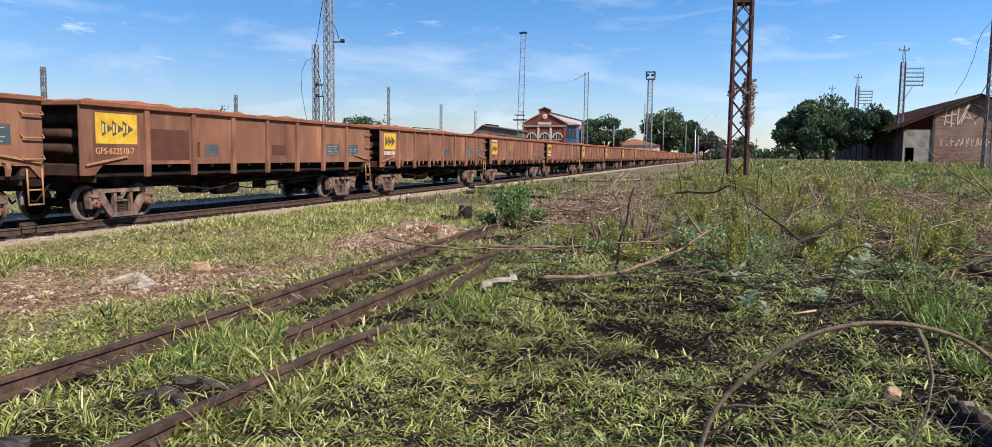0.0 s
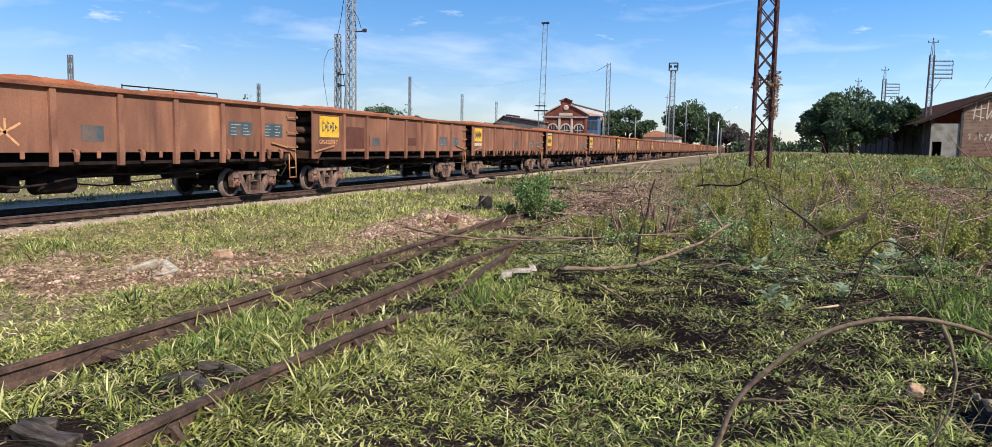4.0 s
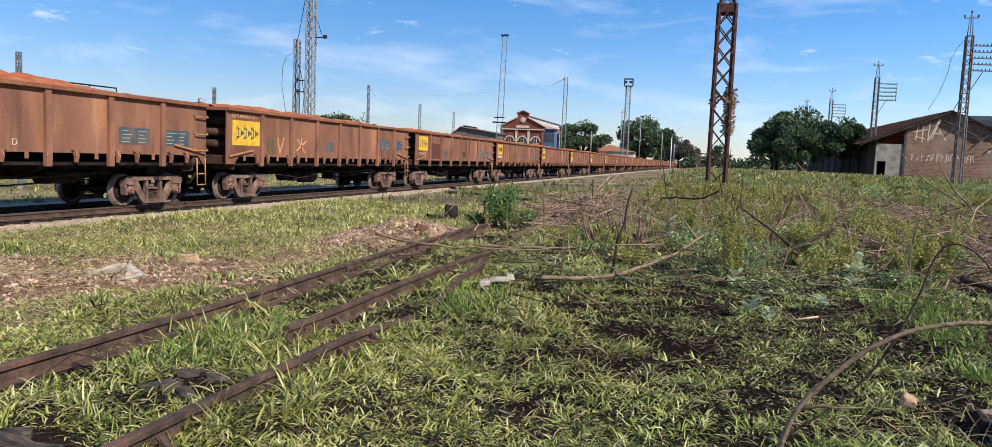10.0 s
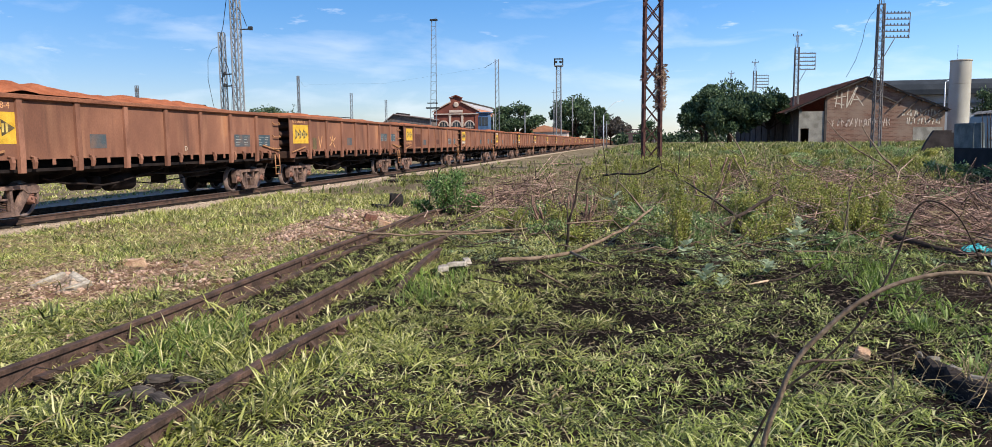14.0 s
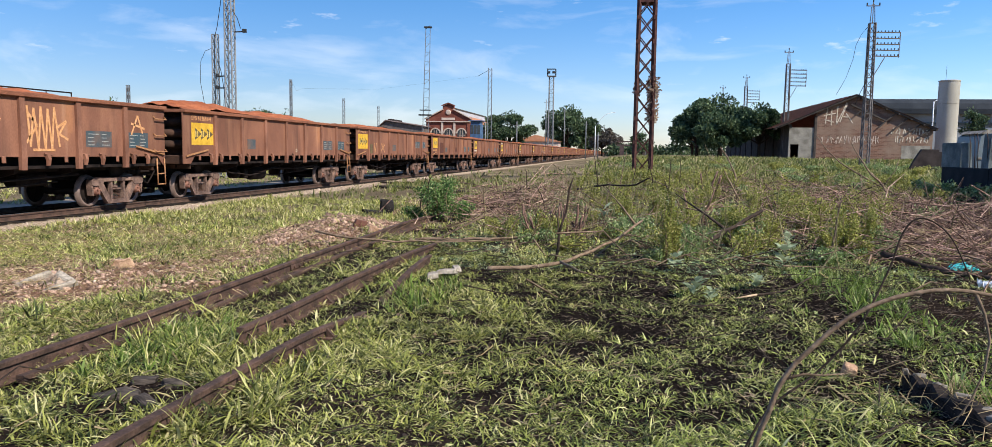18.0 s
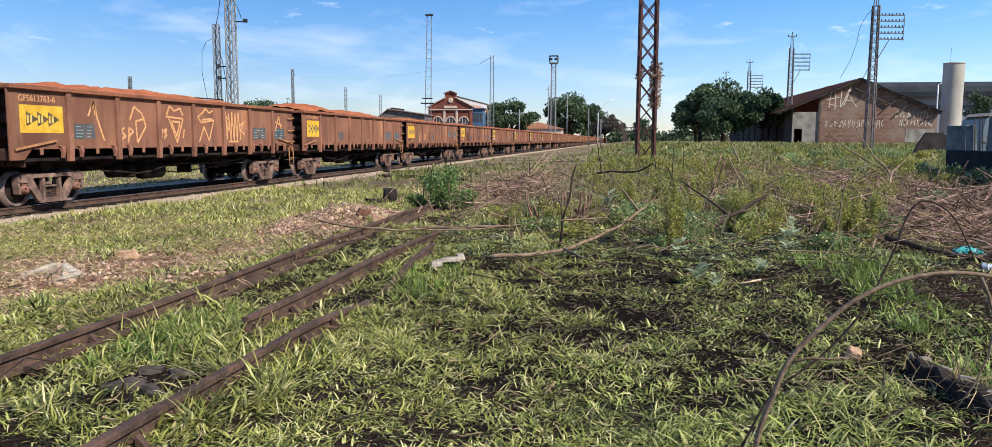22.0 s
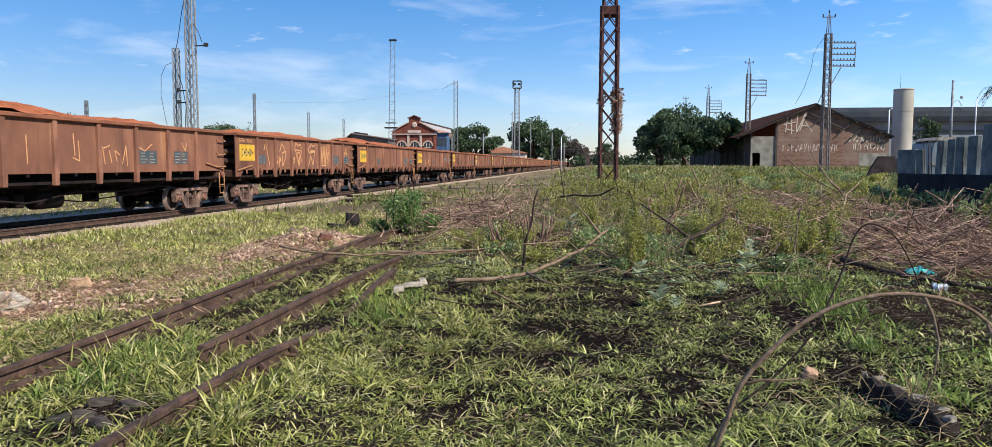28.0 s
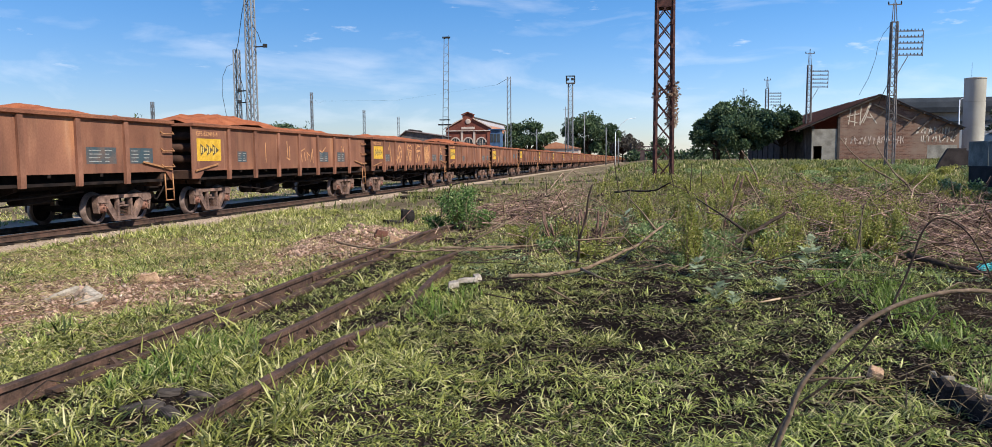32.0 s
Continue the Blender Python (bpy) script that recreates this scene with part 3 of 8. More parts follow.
def zones(x, y):
    """Where rubble, black earth, ballast and turf lie in the yard, with shade painted dark under the train."""
    w = (vnoise(x, y, 0.9, 3) - 0.5) * 1.6 + (vnoise(x, y, 0.3, 4) - 0.5) * 0.7
    red = np.maximum(sstep(0.25, -0.1, np.hypot((x + 6.0) / 1.25, (y - 13.6) / 2.2) - 1 + w * 0.55),
                     sstep(0.25, -0.1, np.hypot((x + 7.3) / 1.35, (y - 8.0) / 1.5) - 1 + w * 0.6))
    red = np.maximum(red, 0.85 * sstep(0.3, -0.1, np.hypot((x + 6.1) / 0.95, (y - 9.6) / 2.0) - 1 + w * 0.6))
    red = np.maximum(red, 0.8 * sstep(0.2, -0.1, np.hypot((x + 4.6) / 2.2, (y - 23) / 5) - 1 + w * 0.6))
    red = np.maximum(red, 0.55 * sstep(0.3, -0.1, np.hypot((x - 5.9) / 1.9, (y - 11.6) / 2.2) - 1 + w * 0.5))
    red = np.maximum(red, 0.2 * sstep(0.3, -0.2, np.hypot((x - 3.4) / 1.3, (y - 9.0) / 1.4) - 1 + w * 0.5))
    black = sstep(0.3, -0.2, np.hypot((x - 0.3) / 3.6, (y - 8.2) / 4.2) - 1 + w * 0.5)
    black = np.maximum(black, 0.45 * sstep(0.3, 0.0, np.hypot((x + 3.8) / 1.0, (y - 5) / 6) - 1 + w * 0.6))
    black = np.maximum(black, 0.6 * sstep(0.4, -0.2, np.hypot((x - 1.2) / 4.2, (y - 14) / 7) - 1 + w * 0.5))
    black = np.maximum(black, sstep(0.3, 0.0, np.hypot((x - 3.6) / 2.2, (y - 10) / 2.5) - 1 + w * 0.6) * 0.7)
    ball = sstep(-11.5, -12.6, x + w * 0.45) * sstep(-19.5, -18.5, x)
    # Shade under the passing train is painted as a dark strip of ballast.
    darkened = sstep(-14.0, -14.35, x + w * 0.1) * sstep(-17.4, -16.9, x)
    black, ball = np.maximum(black, darkened), ball * (1 - darkened)
    turf = np.clip(sstep(16, 30, y) + sstep(-19, -20, x) + 0.85 * sstep(-4.9, -6.5, x), 0, 1) * np.clip(0.35 + 0.9 * vnoise(x, y, 2.3, 9), 0, 1)
    return red * (1 - ball), black * (1 - ball) * (1 - red), ball, turf


def surf(x, y):
    """Height of the uneven soil itself."""
    near = sstep(40, 10, y) * sstep(-13.4, -12, x)
    z = gz(x, y) + near * ((vnoise(x, y, 0.8, 1) - 0.5) * 0.07 + (vnoise(x, y, 0.27, 2) - 0.5) * 0.04) - 0.02
    return z + zones(x, y)[0] * (vnoise(x, y, 0.9, 5) - 0.35) * 0.2 * near


# ---- ground ----
def build_ground():
    xs = np.concatenate([[-2500, -900, -350, -150, -80, -50, -36, -28, -23, -20], np.arange(-18.5, -14, 0.5), np.arange(-14, 8.01, 0.11), np.arange(8.5, 20, 0.8), [22, 26, 32, 42, 60, 90, 160, 400, 1000, 2500]])
    ys = np.concatenate([[-60, -20, -8, -4, -1], np.arange(0, 16, 0.11), np.arange(16, 30, 0.35), np.arange(30, 60, 1.2), np.arange(60, 130, 4), [140, 160, 200, 300, 500, 1000, 2000, 4000]])
    X, Y = np.meshgrid(xs, ys)
    red, black, ball, turf = zones(X, Y)
    Z = surf(X, Y)
    V = np.stack([X, Y, Z], -1).reshape(-1, 3)
    ny, nx = X.shape
    i = np.arange(ny * nx).reshape(ny, nx)
    F = np.stack([i[:-1, :-1], i[:-1, 1:], i[1:, 1:], i[1:, :-1]], -1).reshape(-1)
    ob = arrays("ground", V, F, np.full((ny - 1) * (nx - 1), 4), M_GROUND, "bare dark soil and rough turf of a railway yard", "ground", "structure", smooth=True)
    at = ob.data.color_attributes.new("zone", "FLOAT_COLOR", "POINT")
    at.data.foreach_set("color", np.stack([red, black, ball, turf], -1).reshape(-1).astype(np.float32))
    return ob


build_ground()

RAIL_OUT = [(-0.065, 0), (0.065, 0), (0.065, 0.012), (0.012, 0.03), (0.012, 0.105), (0.034, 0.115), (0.034, 0.148), (0.028, 0.152), (-0.028, 0.152), (-0.034, 0.148), (-0.034, 0.115), (-0.012, 0.105), (-0.012, 0.03), (-0.065, 0.012)]


def rail(name, x, spans, material, label, group=""):
    """A flat-bottomed rail along y; spans gives (y, x shift, height of its foot) stations."""
    bm = bmesh.new()
    rings = []
    for y, dx, z in spans:
        rings.append([bm.verts.new((x + dx + u, y, z + v)) for u, v in RAIL_OUT])
    for a, b in zip(rings, rings[1:]):
        for k in range(len(a)):
            bm.faces.new((a[k], b[k], b[(k + 1) % len(a)], a[(k + 1) % len(a)]))
    bm.faces.new(rings[0])
    bm.faces.new(rings[-1][::-1])
    return tagged(part(name, bm, material), label, "rail", group)


# main line: centre of the track at x = -15.5, rail heads at z = 0
TRACK_X = -15.5
for dx in (0.8, -0.8):
    r = rail("rail", TRACK_X + dx, [(y, 0, -0.152) for y in (-40, 0, 40, 120, 300, 1100)], M_RAIL, "brown main line rail under the ore train", "main line rails")
    bm = bmesh.new()
    box(bm, TRACK_X + dx - 0.022, TRACK_X + dx + 0.022, -40, 1100, -0.001, 0.003)
    part("running_strip", bm, M_TREAD, r, "polished running strip")
bm = bmesh.new()
box(bm, -1.3, 1.3, -0.12, 0.12, -0.09, 0.09, bevel=0.012)
tie = tagged(part("sleeper", bm, M_TIE), "dark wooden sleeper bedded in ballast under the rails", "sleeper", "main line sleepers")
tie.matrix_basis = pose(TRACK_X, 6, -0.235)
for k in range(1, 110):
    copy_thing(tie, pose(TRACK_X + 0.04 * math.sin(k * 7), 6 + 0.6 * k, -0.235, 0, 0, 1.5 * math.sin(k * 3)))

# abandoned dual-gauge siding
wob = lambda y, s: 0.02 * math.sin(y * 0.9 + s)
outer = rail("rail", -4.72, [(y, wob(y, 0) + 0.013 * (y - 7), gz(-4.68, y) - 0.02 + 0.012 * math.sin(y)) for y in np.arange(-13.5, 17.6, 0.7)], M_RAIL, "long rusted abandoned rail half sunk in grass", "siding rails")
rail("rail", -4.56, [(y, wob(y, 0) + 0.013 * (y - 7), gz(-4.6, y) - 0.115) for y in np.arange(4.5, 17.0, 0.7)], M_RAIL, "rusted guard rail lying beside the outer rail", "siding rails")
middle = rail("rail", -3.62, [(y, 0.03 * (y - 6), gz(-3.6, y) - 0.01 - 0.02 * max(0, y - 8)) for y in np.arange(5.75, 12.2, 0.6)], M_RAIL, "rusted middle rail with a cut open end", "siding rails")
inner = rail("rail", -3.06, [(y, wob(y, 2), gz(-3.0, y) - 0.015 - 0.15 * math.exp(-((y - 7.5) / 1.1) ** 2)) for y in np.arange(-13.0, 10.3, 0.45)], M_RAIL, "rusted inner rail sinking into grass", "siding rails")
random.seed(4)
for y in (-8.0, -6.9, -5.2, -3.6, -2.2, -0.9, 0.4, 1.8, 3.55, 4.25, 4.9, 6.3, 7.6, 9.2, 10.4):
    bm = bmesh.new()
    box(bm, -1.05, 1.05, -0.12, 0.12, -0.09, 0.09, bevel=0.02)
    bmesh.ops.subdivide_edges(bm, edges=bm.edges[:], cuts=3, use_grid_fill=True)
    for v in bm.verts:
        v.co += Vector((0.04, 0.04, 0.05)) * noise.noise(v.co * 5 + Vector((y, 0, 0)))
    ob = tagged(part("sleeper", bm, M_TIE), "rotten blackened sleeper of the abandoned siding", "sleeper", "siding sleepers")
    ob.matrix_basis = pose(-3.85 + random.uniform(-0.2, 0.2), y, gz(-3.8, y) - 0.14, random.uniform(-3, 3), random.uniform(-2, 2), random.uniform(-7, 7))


# ---- the ore train ----
PITCH, SPEED, START = 15.72, 2.19, 13.93
LEN, HALF, Z0, Z1 = 14.75, 1.5, 1.36, 2.72
RIBS_OF = {"a": [2.08 + k * (LEN - 4.16) / 6 for k in range(7)], "b": [1.87 + k * (LEN - 3.74) / 6 for k in range(7)]}
KINDS = {k: "a" for k in (0, -4, -5, 5, 9)}
FLOOR = 1.1


def wheelset(parent, y):
    """Two wheels on an axle; turns about its own axle."""
    bm = bmesh.new()
    for s in (-1, 1):
        m = pose(s * 0.8, 0, 0, 0, 90 * s, 0)
        lathe(bm, [(0.06, -0.09), (0.13, -0.09), (0.15, -0.03), (0.33, -0.015), (0.36, -0.07), (0.445, -0.07), (0.45, -0.045), (0.42, -0.03), (0.41, 0.06), (0.36, 0.062), (0.34, 0.02), (0.14, 0.03), (0.12, 0.09), (0.05, 0.09)], 28, m)
        for k in range(3):
            a = k * 2.094
            box(bm, s * 0.845 - 0.012, s * 0.845 + 0.012, -0.03, 0.03, 0.2, 0.28, pose(0, 0, 0, math.degrees(a), 0, 0))
    tube(bm, [(-1.0, 0, 0), (-0.3, 0, 0), (0.3, 0, 0), (1.0, 0, 0)], [0.075, 0.08, 0.08, 0.075], 10)
    # Inner discs dark: shade behind the side frames put into their colour.
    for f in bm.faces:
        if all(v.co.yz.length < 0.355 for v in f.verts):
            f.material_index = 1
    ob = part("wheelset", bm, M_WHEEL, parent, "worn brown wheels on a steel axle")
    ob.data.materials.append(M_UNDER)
    ob.matrix_basis = pose(0, y, 0.42)
    return ob


def sideframe(parent, s, plain=False):
    """The cast side of a bogie with its triangular openings."""
    bm = bmesh.new()
    x0, x1 = (0.94, 1.1)
    T = lambda y, z: (y, z)

    def slab(pts, a=x0, b=x1):
        prism(bm, pts, b - a, Matrix(((0, 0, s, s * a), (1, 0, 0, 0), (0, 1, 0, 0), (0, 0, 0, 1))))

    slab([T(-1.1, 0.6), T(-0.98, 0.57), T(-0.72, 0.57), T(-0.6, 0.675), T(0.6, 0.675), T(0.72, 0.57), T(0.98, 0.57), T(1.1, 0.6), T(1.09, 0.72), T(0.98, 0.8), T(0.3, 0.775), T(-0.3, 0.775), T(-0.98, 0.8), T(-1.09, 0.72)], x0, x1 + 0.02)
    for d in (-1, 1):
        slab([T(d * 1.1, 0.62), T(d * 1.03, 0.62), T(d * 1.0, 0.3), T(d * 1.06, 0.32)][::d])
        slab([T(d * 0.82, 0.66), T(d * 0.64, 0.68), T(d * 0.36, 0.25), T(d * 0.3, 0.08), T(d * 0.42, 0.07), T(d * 0.5, 0.15), T(d * 0.79, 0.52)][::d], x1 - 0.1, x1)
        slab([T(d * 0.3, 0.69), T(d * 0.23, 0.69), T(d * 0.23, 0.17), T(d * 0.31, 0.17), T(d * 0.32, 0.3)][::d], x1 - 0.1, x1 - 0.004)
        slab([T(d * 0.74, 0.6), T(d * 0.68, 0.6), T(d * 0.7, 0.36), T(d * 0.75, 0.38)][::d], x1 - 0.09, x1 - 0.03)
    slab([T(-0.44, 0.07), T(0.44, 0.07), T(0.38, 0.18), T(-0.38, 0.18)], x0 - 0.02, x1 + 0.03)
    part("side_frame", bm, M_BOGIE, parent)
    if plain:
        return
    bm = bmesh.new()
    for d in (-0.14, 0, 0.14):
        for k in range(6):
            lathe(bm, [(0.045, 0), (0.066, 0.007), (0.066, 0.018), (0.045, 0.026)], 8, pose(s * 0.98, d, 0.18 + k * 0.04))
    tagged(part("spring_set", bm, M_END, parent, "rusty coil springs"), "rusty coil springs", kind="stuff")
    bm = bmesh.new()
    box(bm, min(s * 0.8, s * 1.08), max(s * 0.8, s * 1.08), -0.2, 0.2, 0.43, 0.48, bevel=0.015)
    box(bm, min(s * 0.8, s * 1.02), max(s * 0.8, s * 1.02), -0.1, 0.1, 0.48, 0.58, bevel=0.02)
    part("bolster_end", bm, M_BOGIE, parent)
    for d in (-0.86, 0.86):
        bm = bmesh.new()
        box(bm, min(s * 0.95, s * 1.09), max(s * 0.95, s * 1.09), d - 0.11, d + 0.11, 0.5, 0.57, bevel=0.02)
        lathe(bm, [(0.115, 0), (0.115, 0.08), (0.09, 0.11), (0.085, 0.15), (0.03, 0.16)], 14, pose(s * 0.98, d, 0.42, 0, 90 * s, 0))
        for k in range(3):
            a = k * 2.094 + 0.4
            lathe(bm, [(0.022, 0), (0.022, 0.03)], 6, pose(s * 1.14, d + 0.065 * math.cos(a), 0.42 + 0.065 * math.sin(a), 0, 90 * s, 0))
        part("bearing_cap", bm, M_BEAR, parent)


def bogie(parent, y):
    b = new("bogie")
    b.parent = parent
    b.matrix_basis = pose(0, y, 0)
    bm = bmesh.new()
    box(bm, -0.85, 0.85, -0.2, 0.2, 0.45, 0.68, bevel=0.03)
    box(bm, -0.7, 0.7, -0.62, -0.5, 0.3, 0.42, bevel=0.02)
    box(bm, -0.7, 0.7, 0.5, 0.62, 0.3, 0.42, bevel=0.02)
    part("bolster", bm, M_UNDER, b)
    for s in (1, -1):
        sideframe(b, s)
    for d in (-0.86, 0.86):
        wheelset(b, d)
    return b


def ore_load(parent, seed):
    """The heaped load: an uneven ridge higher in places than the rim."""
    rng = np.random.RandomState(seed)
    low = {40: 0.35, 39: 0.4, 37: 0.7}.get(seed, 1.0 if seed < 40 else 0.45)
    heaps = [(rng.uniform(1.9, 3.4), rng.uniform(1.5, 2.6), rng.uniform(0.18, 0.34)), (rng.uniform(5, 8.5), rng.uniform(1.8, 3), rng.uniform(0.08, 0.26)), (rng.uniform(9.5, 12), rng.uniform(0.9, 1.8), rng.uniform(0.02, 0.2))]
    xs, ys = np.linspace(-HALF + 0.08, HALF - 0.08, 21), np.linspace(0.5, LEN - 0.5, 120)
    X, Y = np.meshgrid(xs, ys)
    ridge = np.cos(X / HALF * 1.35)
    Z = -0.13 + 0.2 * ridge
    for c, w, h in heaps:
        w = np.where(Y < c, w * 0.75, w * 1.25)
        Z = Z + low * h * np.exp(-np.abs((Y - c) / w) ** 1.7) * np.clip(ridge + 0.12, 0, 1)
    Z += (vnoise(X, Y, 0.7, seed) - 0.5) * 0.1 + (vnoise(X + 9, Y, 0.24, seed + 1) - 0.5) * 0.12 * np.clip(ridge, 0, 1)
    V = np.stack([X, Y, Z1 + 0.09 + Z], -1).reshape(-1, 3)
    ny, nx = X.shape
    i = np.arange(ny * nx).reshape(ny, nx)
    F = np.stack([i[:-1, :-1], i[:-1, 1:], i[1:, 1:], i[1:, :-1]], -1).reshape(-1)
    ob = arrays("ore_load", V, F, np.full((ny - 1) * (nx - 1), 4), M_ORE, "heaped red iron ore fines", kind="", parent=parent, smooth=True)
    return ob


def wagon(kind):
    """A bogie gondola: panelled sides between ribs, rim, ribbed ends, steps, bogies. kind a has long plain ribs, b has latch brackets."""
    w = thing("ore_wagon", "rust-brown steel gondola wagon heaped with red ore", "freight wagon", "wagons of the ore train")
    RIBS = RIBS_OF[kind]
    ys = [0.0] + RIBS + [LEN]
    for i, (a, b) in enumerate(zip(ys, ys[1:])):
        bm = bmesh.new()
        low = Z0
        if i in (0, 7):
            e = (lambda y: y) if i == 0 else (lambda y: LEN - y)
            r0 = RIBS[0]
            pts = [(e(0), Z1), (e(0), 1.12), (e(0.42), 1.12), (e(0.66), low), (e(r0), low), (e(r0), Z1)] if i == 0 else [(e(0), Z1), (e(0), 1.1), (e(0.1), 1.1), (e(0.36), low), (e(r0), low), (e(r0), Z1)]
            pts = pts if i == 0 else pts[::-1]
        else:
            pts = [(a, Z1), (a, low), (b, low), (b, Z1)]
        prism(bm, pts, 0.03, Matrix(((0, 0, 1, HALF - 0.06), (1, 0, 0, 0), (0, 1, 0, 0), (0, 0, 0, 1))))
        part("side_panel", bm, M_RUST, w)
    bm = bmesh.new()
    box(bm, -HALF, -HALF + 0.04, 0, LEN, Z0, Z1)
    part("far_side", bm, M_RUST, w)
    for y in RIBS:
        bm = bmesh.new()
        zb = 1.06
        prism(bm, [(0, zb), (0.085, zb), (0.1, zb + 0.25), (0.085, Z1), (0, Z1)], 0.16, Matrix(((1, 0, 0, HALF - 0.05), (0, 0, 1, y - 0.08), (0, 1, 0, 0), (0, 0, 0, 1))))
        part("rib", bm, M_RIB, w)
        bm = bmesh.new()
        box(bm, -HALF - 0.08, -HALF, y - 0.08, y + 0.08, 1.06, Z1)
        part("rib", bm, M_RIB, w)
    for x in (HALF, -HALF):
        bm = bmesh.new()
        box(bm, x - 0.09, x + 0.07, 0, LEN, Z1, Z1 + 0.11, bevel=0.015)
        part("top_rim", bm, M_RIM, w)
    for y, s in ((0.5, -1), (LEN - 0.5, 1)):
        bm = bmesh.new()
        box(bm, -HALF + 0.05, HALF - 0.1, y - 0.02, y + 0.02, 0.95, Z1)
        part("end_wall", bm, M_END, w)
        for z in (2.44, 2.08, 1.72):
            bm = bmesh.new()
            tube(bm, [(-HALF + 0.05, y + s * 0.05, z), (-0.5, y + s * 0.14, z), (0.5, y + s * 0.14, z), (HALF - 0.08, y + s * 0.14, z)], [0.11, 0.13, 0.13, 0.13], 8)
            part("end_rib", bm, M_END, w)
        bm = bmesh.new()
        box(bm, -HALF + 0.03, HALF - 0.05, min(y, y + s * 0.49), max(y, y + s * 0.49), Z1, Z1 + 0.1, bevel=0.012)
        part("end_rim", bm, M_RIM, w)
        bm = bmesh.new()
        box(bm, -HALF + 0.1, HALF - 0.08, min(y, y + s * 0.4), max(y, y + s * 0.4), 1.1, 1.38, bevel=0.02)
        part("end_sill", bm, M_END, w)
        bm = bmesh.new()
        box(bm, -0.12, 0.12, min(y, y + s * 0.98), max(y, y + s * 0.98), 0.82, 1.02, bevel=0.03)
        box(bm, -0.17, 0.17, min(y + s * 0.74, y + s * 0.98), max(y + s * 0.74, y + s * 0.98), 0.76, 1.06, bevel=0.05)
        part("coupler", bm, M_UNDER, w)
        # air hose drooping below the coupler
        bm = bmesh.new()
        tube(bm, [(0.35, y + s * 0.3, 0.9), (0.36, y + s * 0.5, 0.7), (0.34, y + s * 0.68, 0.5), (0.3, y + s * 0.8, 0.55)], 0.025, 6)
        part("air_hose", bm, M_UNDER, w)
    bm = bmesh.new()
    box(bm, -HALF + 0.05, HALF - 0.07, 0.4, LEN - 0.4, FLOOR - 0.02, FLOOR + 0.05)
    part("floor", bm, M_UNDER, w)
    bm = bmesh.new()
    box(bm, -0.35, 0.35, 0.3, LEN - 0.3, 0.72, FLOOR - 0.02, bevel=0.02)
    # Strip set inboard as dark backing for the shaded gap below the panels.
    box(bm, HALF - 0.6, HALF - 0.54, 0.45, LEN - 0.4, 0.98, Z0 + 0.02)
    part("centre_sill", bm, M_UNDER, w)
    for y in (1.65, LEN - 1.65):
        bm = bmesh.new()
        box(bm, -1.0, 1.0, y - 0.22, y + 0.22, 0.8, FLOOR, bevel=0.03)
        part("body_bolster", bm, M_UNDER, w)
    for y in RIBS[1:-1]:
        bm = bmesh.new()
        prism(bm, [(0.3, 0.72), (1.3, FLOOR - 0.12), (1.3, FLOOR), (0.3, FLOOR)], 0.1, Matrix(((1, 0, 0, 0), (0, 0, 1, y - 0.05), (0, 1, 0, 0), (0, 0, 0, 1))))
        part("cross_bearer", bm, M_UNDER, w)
    # brake gear
    bm = bmesh.new()
    tube(bm, [(0.75, 5.6, 0.66), (0.75, 5.66, 0.66), (0.75, 6.6, 0.66), (0.75, 6.66, 0.66)], [0.12, 0.24, 0.24, 0.12], 14)
    part("air_reservoir", bm, M_UNDER, w, "round brake air reservoir")
    bm = bmesh.new()
    tube(bm, [(0.7, 4.3, 0.68), (0.7, 4.34, 0.68), (0.7, 4.75, 0.68), (0.7, 4.8, 0.68)], [0.09, 0.17, 0.17, 0.06], 12)
    box(bm, 0.6, 0.95, 4.9, 5.2, 0.5, 0.85, bevel=0.04)
    part("brake_valve", bm, M_UNDER, w)
    bm = bmesh.new()
    tube(bm, [(1.1, 2.9, 0.9), (1.12, 3.6, 0.74), (1.1, 4.3, 0.7), (1.1, 5.0, 0.62), (1.1, 5.6, 0.66), (1.12, 6.8, 0.86), (1.1, 9, 0.8), (1.1, 11.5, 0.9)], 0.028, 6)
    tube(bm, [(0.9, 6.7, 0.62), (0.9, 7.4, 0.55), (0.9, 8.2, 0.6), (0.9, 11, 0.72)], 0.02, 6)
    part("brake_pipe", bm, M_UNDER, w)
    bm = bmesh.new()
    box(bm, 0.2, 0.7, 8.4, 8.5, 0.5, FLOOR, bevel=0.02)
    part("hanger_plate", bm, M_UNDER, w)
    bm = bmesh.new()
    box(bm, 0.3, 0.75, 9.9, 10.9, 0.62, 0.95, bevel=0.06)
    part("equipment_box", bm, M_UNDER, w)
    # grab irons and step at the rear corner, diagonal bars low on both corners
    for z in (2.44, 1.95, 1.5):
        bm = bmesh.new()
        y = LEN
        tube(bm, [(HALF - 0.03, y - 0.55, z + 0.07), (HALF + 0.05, y - 0.54, z), (HALF + 0.06, y - 0.04, z), (HALF - 0.02, y - 0.02, z + 0.07)], 0.02, 6)
        part("grab_iron", bm, M_BAR, w)
    bm = bmesh.new()
    for y in (LEN - 0.45, LEN - 0.08):
        tube(bm, [(HALF, y, 1.3), (HALF + 0.02, y, 0.52)], 0.02, 6)
    for z in (0.54, 0.85):
        tube(bm, [(HALF + 0.02, LEN - 0.45, z), (HALF + 0.02, LEN - 0.08, z)], 0.02, 6)
    part("step_ladder", bm, M_BAR, w)
    for a, b in (((0.12, 1.36), (1.4, 1.56)), ((LEN - 1.4, 1.64), (LEN - 0.1, 1.42))):
        bm = bmesh.new()
        beam(bm, (HALF + 0.01, a[0], a[1]), (HALF + 0.01, b[0], b[1]), 0.035, 0.05)
